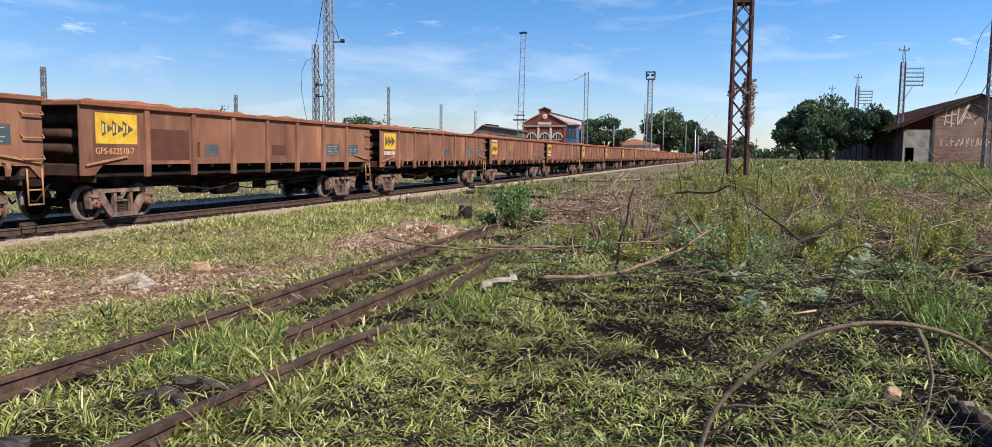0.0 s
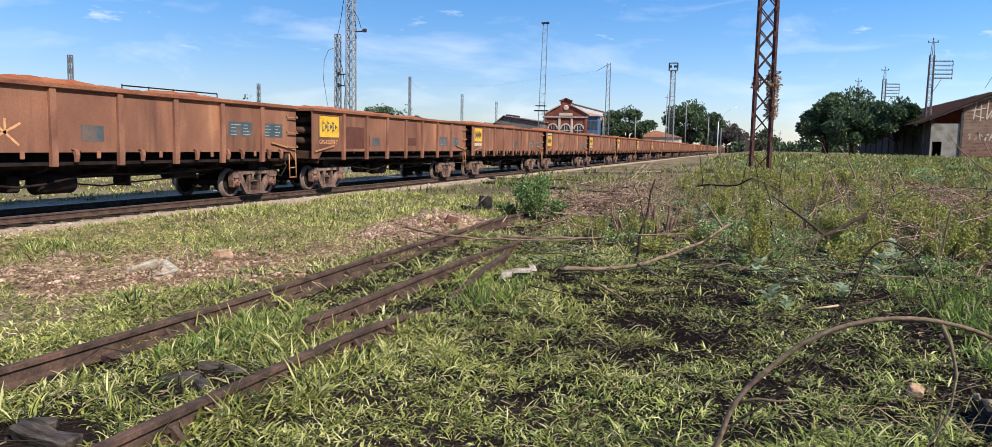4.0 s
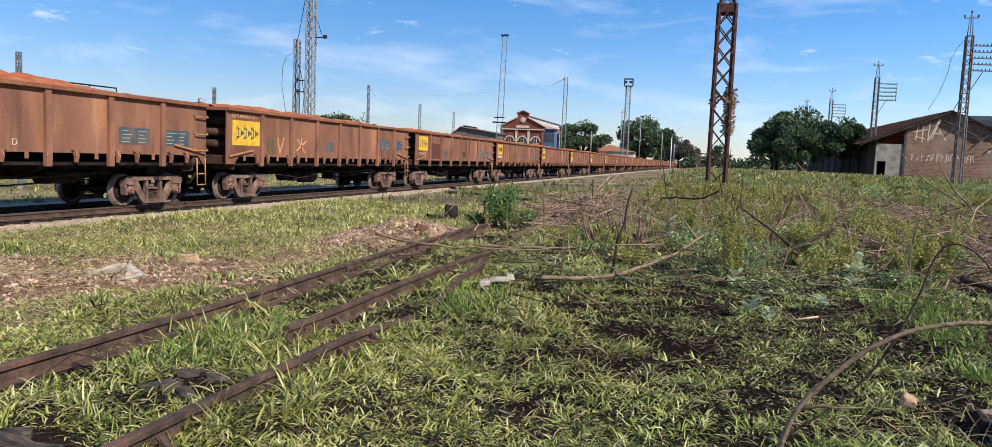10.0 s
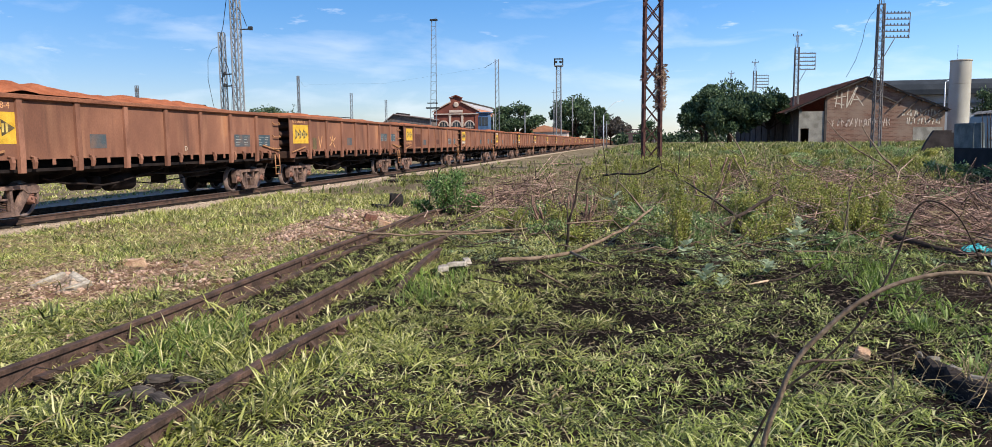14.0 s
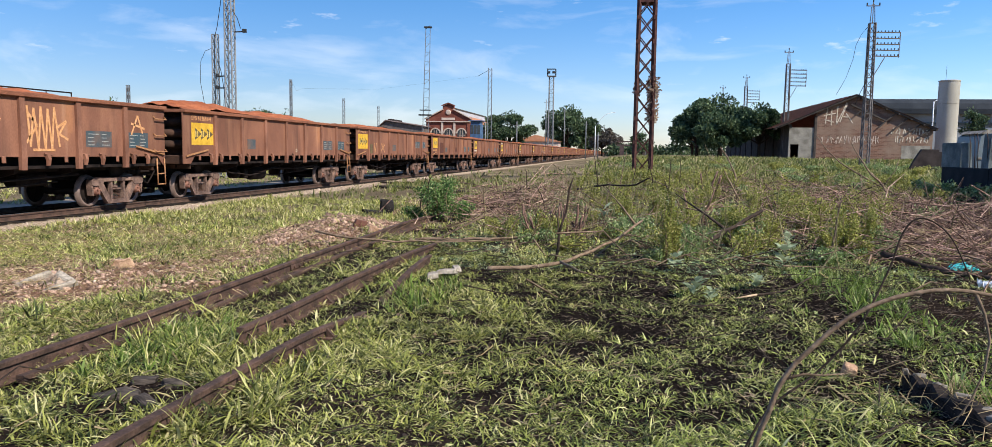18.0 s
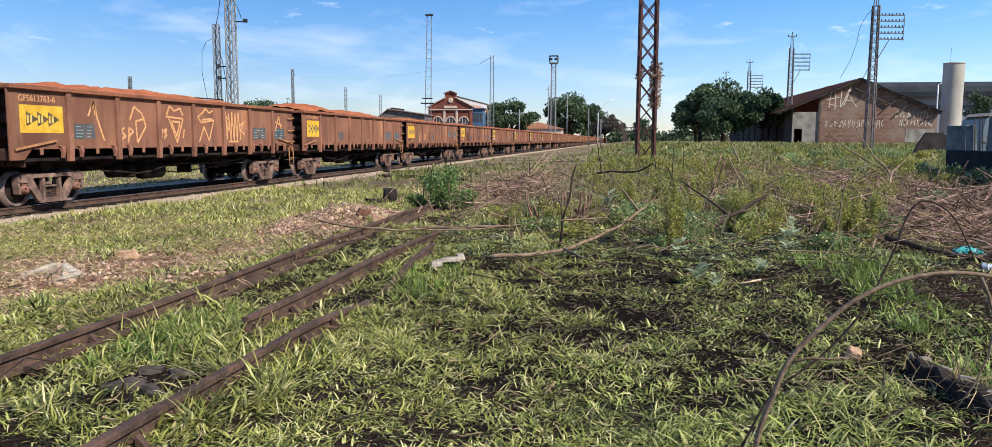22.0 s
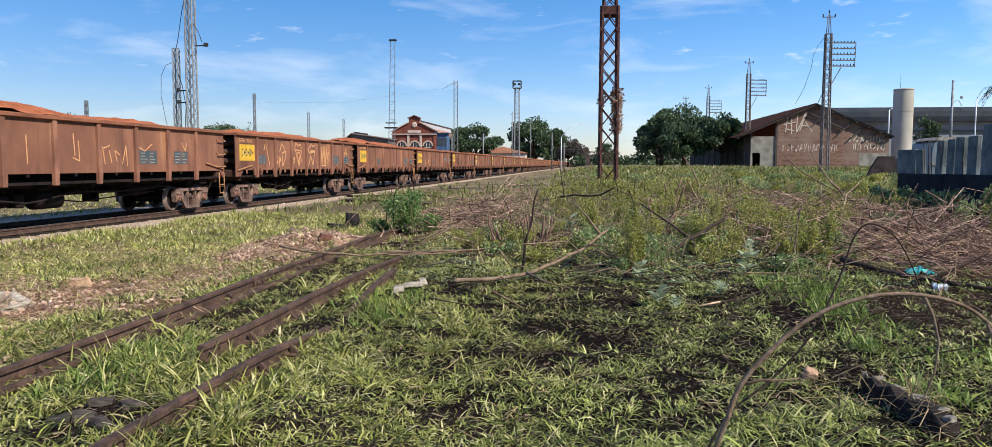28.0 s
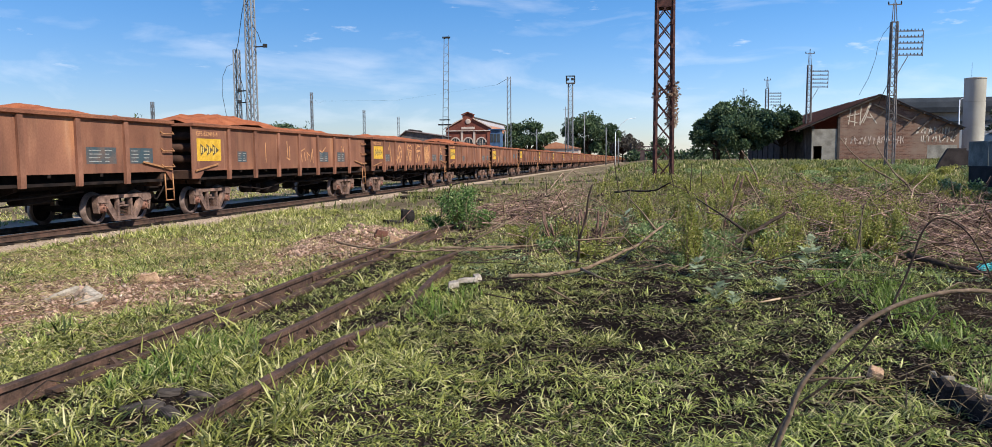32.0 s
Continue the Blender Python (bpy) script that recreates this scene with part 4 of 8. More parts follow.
        part("uncoupling_bar", bm, M_BAR, w)
    if kind == "b":
        for i in range(21):
            y = 0.95 + i * 0.645
            if any(abs(y - r) < 0.16 for r in RIBS):
                continue
            bm = bmesh.new()
            if i % 3:
                prism(bm, [(0, 1.42), (0.06, 1.42), (0.09, 1.3), (0.05, 1.15), (0.02, 1.15), (0.02, 1.3), (0, 1.32)], 0.1, Matrix(((1, 0, 0, HALF - 0.03), (0, 0, 1, y - 0.05), (0, 1, 0, 0), (0, 0, 0, 1))))
                tube(bm, [(HALF, y - 0.11, 1.44), (HALF + 0.02, y + 0.11, 1.39)], 0.02, 5)
            else:
                box(bm, HALF - 0.05, HALF - 0.01, y - 0.05, y + 0.05, 1.22, 1.38, bevel=0.01)
            part("latch_bracket", bm, M_RIB, w)
    else:
        for y in [r + 0.85 for r in RIBS[:-1]]:
            bm = bmesh.new()
            box(bm, HALF - 0.07, HALF - 0.04, y - 0.05, y + 0.05, 1.27, 1.36, bevel=0.01)
            part("latch_bracket", bm, M_UNDER, w)
    # low rail of the load cover along the far rim
    bm = bmesh.new()
    for a, b in ((LEN - 4.2, LEN - 0.1),) if kind == "b" else ():
        tube(bm, [(-HALF, a, Z1 + 0.46), (-HALF, b, Z1 + 0.5)], 0.022, 5)
        tube(bm, [(-HALF, a, Z1 + 0.33), (-HALF, b, Z1 + 0.36)], 0.015, 5)
        for k in range(5):
            y = a + (b - a) * k / 4
            tube(bm, [(-HALF, y, Z1 + 0.1), (-HALF, y, Z1 + 0.5)], 0.018, 5)
    if kind == "b":
        part("cover_rail", bm, M_UNDER, w)
    bogie(w, 1.68)
    bogie(w, LEN - 1.68)
    return w


SIDE = Matrix(((0, 0, 1, HALF - 0.03), (1, 0, 0, 0), (0, 1, 0, 0), (0, 0, 0, 1)))


def decal(w, name, shapes, material, label="", lift=0.0):
    """Paint on the side: thin flat shapes in the y-z plane of the near side."""
    bm = bmesh.new()
    for i, s in enumerate(shapes):
        prism(bm, s, 0.004, Matrix.Translation((lift + i * 0.0006, 0, 0)) @ SIDE)
    return part(name, bm, material, w, label)


def rect(y, z, a, b):
    return [(y, z), (y + a, z), (y + a, z + b), (y, z + b)]


def stroke(pts, wd):
    """A painted line as short bars."""
    out = []
    for (a, b), (c, d) in zip(pts, pts[1:]):
        n = math.hypot(c - a, d - b) or 1
        u, v = -(d - b) / n * wd / 2, (c - a) / n * wd / 2
        out.append([(a - u, b - v), (c - u, d - v), (c + u, d + v), (a + u, b + v)])
    return out


def text(body, size, material, parent, m, name="lettering", label=""):
    cu = bpy.data.curves.new(name, "FONT")
    cu.body, cu.size, cu.extrude = body, size, 0.002
    tmp = bpy.data.objects.new(name, cu)
    me = bpy.data.meshes.new_from_object(tmp)
    bpy.data.objects.remove(tmp)
    me.materials.clear()
    me.materials.append(material)
    ob = new(name, me)
    ob.parent = parent
    ob.matrix_basis = m
    if label:
        tagged(ob, label)
    return ob


TEXTM = Matrix(((0, 0, 1, 0), (1, 0, 0, 0), (0, 1, 0, 0), (0, 0, 0, 1)))


def emblem(w, y, z, a, b, number, above):
    """Yellow panel with three dark arrowheads, and the fleet number."""
    decal(w, "emblem_panel", [rect(y, z, a, b)], M_YELLOW, "faded yellow painted panel")
    t = a * 0.25
    arrows = []
    for k in range(3):
        y0, zc = y + a * 0.14 + k * t, z + b * 0.5
        arrows += [[(y0, zc - b * 0.27), (y0 + t * 1.08, zc), (y0, zc + b * 0.27)]]
    decal(w, "arrow_emblem", arrows, M_ARROW, "three dark painted arrowheads", 0.004)
    bars = [rect(y + a * 0.15 + k * t, z + b * 0.36, t * 0.16, b * 0.28) for k in range(3)] + [rect(y + a * 0.15 + k * t + t * 0.3, z + b * 0.36, t * 0.16, b * 0.28) for k in range(3)]
    for q in bars:
        decal(w, "emblem_mark", [q], M_PALEMARK, "", 0.008)
    zt = z + b + 0.08 if above else z - 0.24
    text(number, 0.21, M_CREAM, w, Matrix.Translation((HALF - 0.028, y - 0.02, zt)) @ TEXTM, "fleet_number", "pale orange stencilled fleet number")


def data_panel(w, y, z, a=0.95, b=0.42, seed=0):
    decal(w, "data_panel", [rect(y, z, a, b)], M_BLUE, "faded blue data panel")
    rng = random.Random(seed)
    rows = []
    for k in range(4):
        zz = z + b * (0.12 + 0.22 * k)
        rows.append(rect(y + a * 0.08, zz, a * rng.uniform(0.2, 0.42), b * 0.05))
        rows.append(rect(y + a * 0.6, zz, a * rng.uniform(0.15, 0.3), b * 0.05))
    tagged(decal(w, "data_text", rows, M_FAINT, "", 0.004), kind="stuff")


def scrawl(w, name, lines, wd, material=None):
    for ln in [[(a, 1.46 + (b - 1.35) * 0.9) for a, b in q] for q in lines]:
        decal(w, name, stroke(ln, wd), material or M_CREAM, "chalky spray-painted scrawl", 0.003)


def dress(w, k):
    """Markings of one wagon."""
    rng = random.Random(100 + k)
    ribs = RIBS_OF[KINDS.get(k, "b")]
    c = lambda i: ribs[i]
    if k == 0:
        emblem(w, 0.47, 1.86, 1.31, 0.72, "GFS-622518-7", False)
        decal(w, "repaint_patch", [rect(c(0) + 0.12, 1.46, 1.5, 0.8)], M_PATCH, "dark repainted patch")
        decal(w, "repaint_patch", [rect(c(1) + 0.1, 1.55, 0.2, 0.42)], M_PATCH)
        decal(w, "blue_patch", [rect(c(1) + 0.5, 1.57, 0.62, 0.33)], M_BLUE, "faded blue patch", 0.002)
        decal(w, "repaint_patch", [rect(c(3) + 0.3, 1.6, 0.8, 0.33)], M_PATCH)
        data_panel(w, c(5) + 0.3, 1.6, seed=k)
        data_panel(w, c(6) + 0.2, 1.6, 0.8, seed=k + 50)
    elif k == -1:
        emblem(w, 0.3, 1.7, 1.56, 0.76, "GFS 645637-5", True)
        decal(w, "grey_patch", [rect(c(0) + 0.35, 1.45, 0.42, 0.5)], M_ARROW, "grey painted patch")
        scrawl(w, "scrawl", [[(c(0) + 1.0, 1.95), (c(0) + 1.15, 1.4), (c(0) + 1.4, 1.98)], [(c(1) + 0.4, 1.5), (c(1) + 1.1, 1.9)], [(c(1) + 0.45, 1.95), (c(1) + 1.05, 1.4)], [(c(1) + 0.75, 2.0), (c(1) + 0.75, 1.65)]], 0.05)
        decal(w, "blue_patch", [rect(c(2) + 0.75, 1.6, 0.62, 0.36)], M_BLUE, "faded blue patch")
        data_panel(w, c(5) + 0.3, 1.8, 1.1, seed=k + 9)
        data_panel(w, c(6) + 0.1, 1.8, 1.0, seed=k + 50)
    elif k == -2:
        emblem(w, 0.48, 1.72, 1.42, 0.7, "GFS 613618-4", True)
        decal(w, "blue_patch", [rect(c(1) + 0.45, 1.6, 0.62, 0.36)], M_BLUE, "faded blue patch")
        data_panel(w, c(5) + 0.3, 1.6, 1.1, seed=3)
        data_panel(w, c(6) + 0.1, 1.6, 1.0, seed=4)
        text("D", 0.2, M_WHITEP, w, Matrix.Translation((HALF - 0.026, c(3) + 0.95, 1.5)) @ TEXTM, "stencil_letter")
    elif k == -3:
        emblem(w, 0.34, 1.74, 1.36, 0.64, "GFS613763-6", True)
        data_panel(w, c(0) + 0.2, 1.6, 0.75, 0.38, seed=7)
        g = [[(c(0) + 0.72, 2.15), (c(0) + 0.95, 2.6), (c(0) + 1.05, 2.1), (c(0) + 1.3, 1.45)], [(c(0) + 0.85, 2.35), (c(0) + 0.95, 2.6), (c(0) + 0.98, 2.2)]]
        o = c(1)
        g += [[(o + 0.55, 2.1), (o + 0.75, 2.5), (o + 1.1, 2.3), (o + 1.25, 1.9), (o + 0.85, 1.4), (o + 0.8, 2.05), (o + 1.2, 2.15)], [(o + 0.3, 1.85), (o + 0.12, 1.75), (o + 0.35, 1.6), (o + 0.12, 1.48)], [(o + 0.45, 1.4), (o + 0.5, 1.85), (o + 0.68, 1.75), (o + 0.5, 1.6)]]
        o = c(2)
        g += [[(o + 0.45, 2.3), (o + 0.6, 2.6), (o + 0.85, 2.45), (o + 1.15, 2.55), (o + 1.3, 2.3)], [(o + 0.4, 2.25), (o + 1.3, 2.2), (o + 0.95, 1.4), (o + 0.55, 2.2)], [(o + 0.68, 2.1), (o + 1.12, 2.08), (o + 0.94, 1.6), (o + 0.7, 2.05)], [(o + 0.15, 1.5), (o + 0.22, 1.85)], [(o + 0.3, 1.5), (o + 0.42, 1.85), (o + 0.28, 1.78), (o + 0.42, 1.6)], [(o + 1.35, 1.85), (o + 1.28, 1.55)]]
        o = c(3)
        g += [[(o + 0.3, 2.3), (o + 0.6, 2.45), (o + 0.75, 2.6), (o + 1.0, 2.45), (o + 1.2, 2.55)], [(o + 0.3, 2.3), (o + 0.5, 2.1), (o + 1.25, 2.2), (o + 0.95, 1.45), (o + 0.65, 1.95), (o + 0.35, 1.42)], [(o + 0.55, 2.2), (o + 1.15, 2.25)]]
        o = c(4)
        g += [[(o + 0.2, 2.55), (o + 0.28, 1.5), (o + 0.4, 2.5), (o + 0.52, 1.45), (o + 0.62, 2.55), (o + 0.74, 1.42), (o + 0.84, 2.5), (o + 0.95, 1.45), (o + 1.05, 2.55), (o + 1.2, 1.5)], [(o + 0.15, 1.6), (o + 0.5, 2.05), (o + 0.2, 2.4)], [(o + 0.35, 1.42), (o + 1.05, 1.42)], [(o + 1.1, 2.0), (o + 1.45, 2.2), (o + 1.2, 1.85), (o + 1.5, 1.7)]]
        g += [[(c(6) + 0.3, 1.9), (c(6) + 0.6, 2.5), (c(6) + 0.8, 1.95)], [(c(6) + 0.3, 2.25), (c(6) + 0.9, 2.1)]]
        scrawl(w, "scrawl", g, 0.06)
        data_panel(w, c(5) + 0.3, 1.6, 1.0, seed=8)
        data_panel(w, c(6) + 0.15, 1.6, 0.9, seed=9)
    elif k == -4:
        emblem(w, 0.28, 1.66, 1.36, 0.7, "GFS 622416-4", True)
        scrawl(w, "scrawl", [[(c(2) + 0.75, 2.4), (c(2) + 0.8, 1.75)], [(c(2) + 0.95, 2.2), (c(2) + 0.98, 1.6), (c(2) + 0.7, 1.7)], [(c(1) + 0.8, 2.3), (c(1) + 0.82, 1.5)], [(c(3) + 0.2, 2.05), (c(3) + 0.3, 1.5)], [(c(3) + 0.1, 1.95), (c(3) + 0.55, 2.1)], [(c(3) + 0.5, 1.95), (c(3) + 0.6, 1.55)], [(c(3) + 0.85, 1.6), (c(3) + 0.75, 1.95), (c(3) + 1.0, 1.8)], [(c(3) + 1.1, 1.5), (c(3) + 1.3, 2.1), (c(3) + 1.35, 1.45)], [(c(4) + 0.1, 2.1), (c(4) + 0.5, 1.95), (c(4) + 0.9, 2.2)], [(c(5) + 0.9, 2.3), (c(5) + 1.1, 2.0), (c(5) + 1.2, 2.3)]], 0.035)
        data_panel(w, c(0) + 0.6, 1.62, 0.6, 0.36, seed=12)
        data_panel(w, c(4) + 0.2, 1.6, 0.95, seed=13)
        data_panel(w, c(5) + 0.4, 1.6, 0.85, seed=14)
    elif k == -5:
        scrawl(w, "scrawl", [[(c(2) + 0.3, 2.2), (c(2) + 0.7, 1.5), (c(2) + 1.0, 2.2)], [(c(3) + 0.4, 1.5), (c(3) + 0.8, 2.2), (c(3) + 1.2, 1.6)]], 0.05)
        data_panel(w, c(5) + 0.3, 1.6, 1.1, seed=15)
        data_panel(w, c(6) + 0.15, 1.6, 1.0, seed=16)
    else:
        above = rng.random() < 0.5
        emblem(w, 0.38, 1.66 if above else 1.86, 1.2, 0.7, "", above) if k > 12 else emblem_far(w, above)
        if rng.random() < 0.7:
            decal(w, "blue_patch", [rect(c(rng.choice((1, 2, 3))) + 0.4, 1.6, 0.62, 0.36)], M_BLUE, "faded blue patch")
        data_panel(w, c(5) + 0.3, 1.6, seed=k)
        data_panel(w, c(6) + 0.2, 1.6, 0.8, seed=k + 50)


def emblem_far(w, above):
    """Yellow panel of a wagon whose number cannot be read: a plain bar stands for it."""
    z = 1.72 if above else 1.88
    decal(w, "emblem_panel", [rect(0.38, z, 1.2, 0.7)], M_YELLOW, "faded yellow painted panel")
    decal(w, "arrow_emblem", [[(0.5 + i * 0.32, z + 0.12), (0.86 + i * 0.32, z + 0.35), (0.5 + i * 0.32, z + 0.58)] for i in range(3)], M_ARROW, "three dark painted arrowheads", 0.004)
    for i in range(9):
        decal(w, "number_bar", [rect(0.4 + i * 0.13, z + 0.78 if above else z - 0.24, 0.09, 0.16)], M_WHITEP)


def far_wagon():
    """A wagon far down the train, in fewer parts."""
    w = thing("ore_wagon", "rust-brown steel gondola wagon far along the train", "freight wagon", "wagons of the ore train")
    bm = bmesh.new()
    box(bm, -HALF, HALF, 0, LEN, Z0, Z1)
    part("body", bm, M_RUST, w)
    for x in (HALF, -HALF):
        bm = bmesh.new()
        box(bm, x - 0.09, x + 0.07, 0, LEN, Z1, Z1 + 0.11)
        part("top_rim", bm, M_RIM, w)
    for y in RIBS_OF["b"]:
        part("rib", box(bmesh.new(), HALF, HALF + 0.09, y - 0.08, y + 0.08, 1.06, Z1), M_RIB, w)
    bm = bmesh.new()
    box(bm, -0.9, 0.9, 0.3, LEN - 0.3, 0.72, Z0)
    part("underframe", bm, M_UNDER, w)
    for y in (1.68, LEN - 1.68):
        b = new("bogie")
        b.parent = w
        b.matrix_basis = pose(0, y, 0)
        sideframe(b, 1, True)
        bm = bmesh.new()
        for d in (-0.86, 0.86):
            lathe(bm, [(0.06, -0.06), (0.42, -0.06), (0.42, 0.06), (0.06, 0.06)], 14, pose(0.8, d, 0.42, 0, 90, 0))
        box(bm, -0.85, 0.85, -0.2, 0.2, 0.3, 0.68)
        part("wheels", bm, M_WHEEL, b)
    bm = bmesh.new()
    prism(bm, [(-HALF + 0.1, 0), (HALF - 0.1, 0), (0.5, 0.3), (-0.5, 0.3)], LEN - 2.5, Matrix(((1, 0, 0, 0), (0, 0, 1, 1.2), (0, 1, 0, Z1 + 0.05), (0, 0, 0, 1))))
    part("ore_load", bm, M_ORE, w, "heaped red iron ore fines")
    decal(w, "emblem_panel", [rect(0.38, 1.7, 1.2, 0.7)], M_YELLOW, "faded yellow painted panel", 0.03)
    return w


def build_train():
    protos = {"a": wagon("a"), "b": wagon("b"), "far": far_wagon()}
    train = {}
    for k in range(-6, 64):
        kind = KINDS.get(k, "b") if k < 13 else "far"
        w = protos[kind] if protos[kind].name not in [x.name for x in train.values()] else copy_thing(protos[kind], Matrix())
        train[k] = w
    for k, w in train.items():
        if k < 13:
            ore_load(w, 40 + k)
            dress(w, k)
    what = {0: "rust-brown steel gondola with dark repainted patches, heaped with red ore", -3: "rust-brown steel gondola covered in chalky scrawls, heaped with red ore", -4: "rust-orange steel gondola with faint scrawls and uneven red ore", -1: "rust-brown steel gondola with yellow panel and latch brackets, full of ore"}
    for k, s in what.items():
        tagged(train[k], s)
    return train


TRAIN = build_train()


# ---- masts and poles ----
def lattice(bm, w0, w1, h, panels, leg, z0=0.0):
    """Corner bars and zigzag bracing of a tapering square lattice mast; returns corner points per level."""
    lv = []
    for k in range(panels + 1):
        t = k / panels
        w = (w0 + (w1 - w0) * t) / 2
        z = z0 + h * t
        lv.append([Vector((-w, -w, z)), Vector((w, -w, z)), Vector((w, w, z)), Vector((-w, w, z))])
    return lv


def lattice_mast(name, label, at, w0, w1, h, panels, leg, brace, material, cross=True, group="", category="lattice mast", single=True):
    t = thing(name, label, category, group, at)
    lv = lattice(None, w0, w1, h, panels, leg)
    for c in range(4):
        bm = bmesh.new()
        beam(bm, lv[0][c], lv[-1][c], leg, leg)
        part("leg", bm, material, t)
    for f in range(4):
        a, b = f, (f + 1) % 4
        bars = []
        for k in range(panels):
            bars.append((lv[k][a], lv[k + 1][b]))
            bars.append((lv[k][b], lv[k + 1][a]) if cross else (lv[k + 1][b], lv[k + 1][a]))
        if single:
            for p, q in bars:
                part("brace", beam(bmesh.new(), p, q, brace, brace * 0.5), material, t)
        else:
            bm = bmesh.new()
            for p, q in bars:
                beam(bm, p, q, brace, brace * 0.5)
            tagged(part("bracing", bm, material, t), kind="stuff")
    bm = bmesh.new()
    box(bm, -w0 * 0.7, w0 * 0.7, -w0 * 0.7, w0 * 0.7, -0.6, 0.06, bevel=0.03)
    part("footing", bm, M_CONC, t)
    return t


g = lambda x, y: float(gz(x, y))
tall = lattice_mast("lattice_post", "dark rusted riveted lattice post wrapped with dry creeper", pose(0.58, 44, g(0.58, 44) - 0.05), 0.92, 0.86, 10.0, 9, 0.17, 0.11, M_MAST)
bm = bmesh.new()
box(bm, -0.5, 0.5, -0.5, 0.5, 9.5, 10.0, bevel=0.03)
part("collar", bm, M_MAST, tall)
lv = lattice(None, 0.7, 0.6, 3.0, 4, 0.12, 10.0)
for c in range(4):
    bm = bmesh.new()
    beam(bm, lv[0][c], lv[-1][c], 0.13, 0.13)
    part("upper_leg", bm, M_MAST, tall)
bm = bmesh.new()
for k in range(4):
    for f in range(4):
        beam(bm, lv[k][f], lv[k + 1][(f + 1) % 4], 0.08, 0.04)
        beam(bm, lv[k][(f + 1) % 4], lv[k + 1][f], 0.08, 0.04)
part("upper_bracing", bm, M_MAST, tall)
for z in (1.9, 3.2, 4.6, 6.0, 7.4, 8.7):
    for s in (-1, 1):
        bm = bmesh.new()
        box(bm, s * 0.45 - 0.1, s * 0.45 + 0.1, -0.56, -0.54, z - 0.12, z + 0.12, bevel=0.006)
        part("gusset_plate", bm, M_MAST, tall)


def foliage(rng, centres, radii, n, size, up=0.3):
    """Leaf diamonds spread over lumps; returns vertices."""
    i = rng.randint(0, len(centres), n)
    d = rng.normal(size=(n, 3))
    d /= np.linalg.norm(d, axis=1)[:, None]
    r = rng.rand(n) ** 0.35
    P = np.asarray(centres)[i] + d * np.asarray(radii)[i] * r[:, None]
    a = rng.normal(size=(n, 3)) + d * 0.6
    a[:, 2] += up
    a /= np.linalg.norm(a, axis=1)[:, None]
    b = np.cross(a, rng.normal(size=(n, 3)))
    b /= np.linalg.norm(b, axis=1)[:, None]
    s = size * rng.uniform(0.6, 1.3, n)[:, None]
    return np.stack([P, P + a * s * 0.5 + b * s * 0.28, P + a * s, P + a * s * 0.5 - b * s * 0.28], 1).reshape(-1, 3)


def leaf_part(name, V, material, parent, label=""):
    n = len(V) // 4
    ob = arrays(name, V, np.arange(n * 4), np.full(n, 4), material, label, kind="stuff", parent=parent)
    return ob


rng = np.random.RandomState(8)
leaf_part("creeper", foliage(rng, [(0.45, -0.2, z) for z in np.arange(3.2, 5.6, 0.3)] + [(0.5, -0.3, 4.8), (-0.4, 0, 4.9)], [(0.3, 0.35, 0.3)] * 8 + [(0.35, 0.4, 0.5), (0.2, 0.3, 0.4)], 1500, 0.16, -0.5), M_IVY, tall, "dry brown creeper")


def telegraph_pole(at):
    t = lattice_mast("telegraph_mast", "grey lattice telegraph mast with insulator crossarms", at, 0.62, 0.46, 12.3, 16, 0.09, 0.07, M_POLE, False, "line of telegraph masts", "telegraph mast")
    bm = bmesh.new()
    for s in (-1, 1):
        tube(bm, [(s * 0.2, 0, 12.3), (s * 0.1, 0, 13.9)], 0.035, 5)
    beam(bm, (0, 0, 12.3), (0, 0, 14.1), 0.06, 0.06)
    beam(bm, (-0.55, 0, 13.75), (0.55, 0, 13.75), 0.07, 0.07)
    part("finial", bm, M_POLE, t)
    for s in (-0.5, 0.5, 0):
        bm = bmesh.new()
        lathe(bm, [(0.03, 0), (0.07, 0.05), (0.05, 0.12), (0.07, 0.17), (0.02, 0.25)], 8, pose(s, 0, 13.78 if s else 14.1))
        part("insulator", bm, M_WIRE, t)
    for k in range(5):
        z = 11.5 - k * 0.5
        bm = bmesh.new()
        beam(bm, (0.2, -0.2, z), (2.25, -0.2, z - 0.05), 0.07, 0.09)
        part("crossarm", bm, M_POLE, t)
        for j in range(7):
            bm = bmesh.new()
            lathe(bm, [(0.02, 0), (0.05, 0.03), (0.035, 0.08), (0.05, 0.12), (0.01, 0.16)], 6, pose(0.45 + j * 0.28, -0.2, z))
            part("insulator", bm, M_WIRE, t)
    bm = bmesh.new()
    beam(bm, (2.25, -0.2, 11.5), (2.2, -0.2, 9.35), 0.05, 0.05)
    part("end_bar", bm, M_POLE, t)
    bm = bmesh.new()
    beam(bm, (1.1, -0.2, 9.4), (0.25, -0.2, 7.8), 0.06, 0.06)
    part("strut", bm, M_POLE, t)
    return t


tp = telegraph_pole(pose(20.25, 71, g(20, 71) - 0.05))
for x, y in ((20.3, 105), (20.25, 139), (18.9, 160)):
    copy_thing(tp, pose(x, y, g(x, y) - 0.05))


def cable(name, pts, r, label="thin dark hanging cable on a mast"):
    bm = bmesh.new()
    tube(bm, pts, r, 5)
    return tagged(part(name, bm, M_WIRE), label, "cable")


cable("cable", [(20.1, 71, 13.0), (19.4, 71, 12.1), (19.0, 70.9, 11.2), (18.8, 70.8, 10.0), (18.3, 70.8, 8.4), (17.6, 70.8, 7.0)], 0.018, "slack dark cable hanging from a telegraph mast")
cable("cable", [(20.1, 71, 8.3), (19.6, 71, 7.2), (19.2, 71, 6.1)], 0.03, "short broken cable hanging on a telegraph mast")

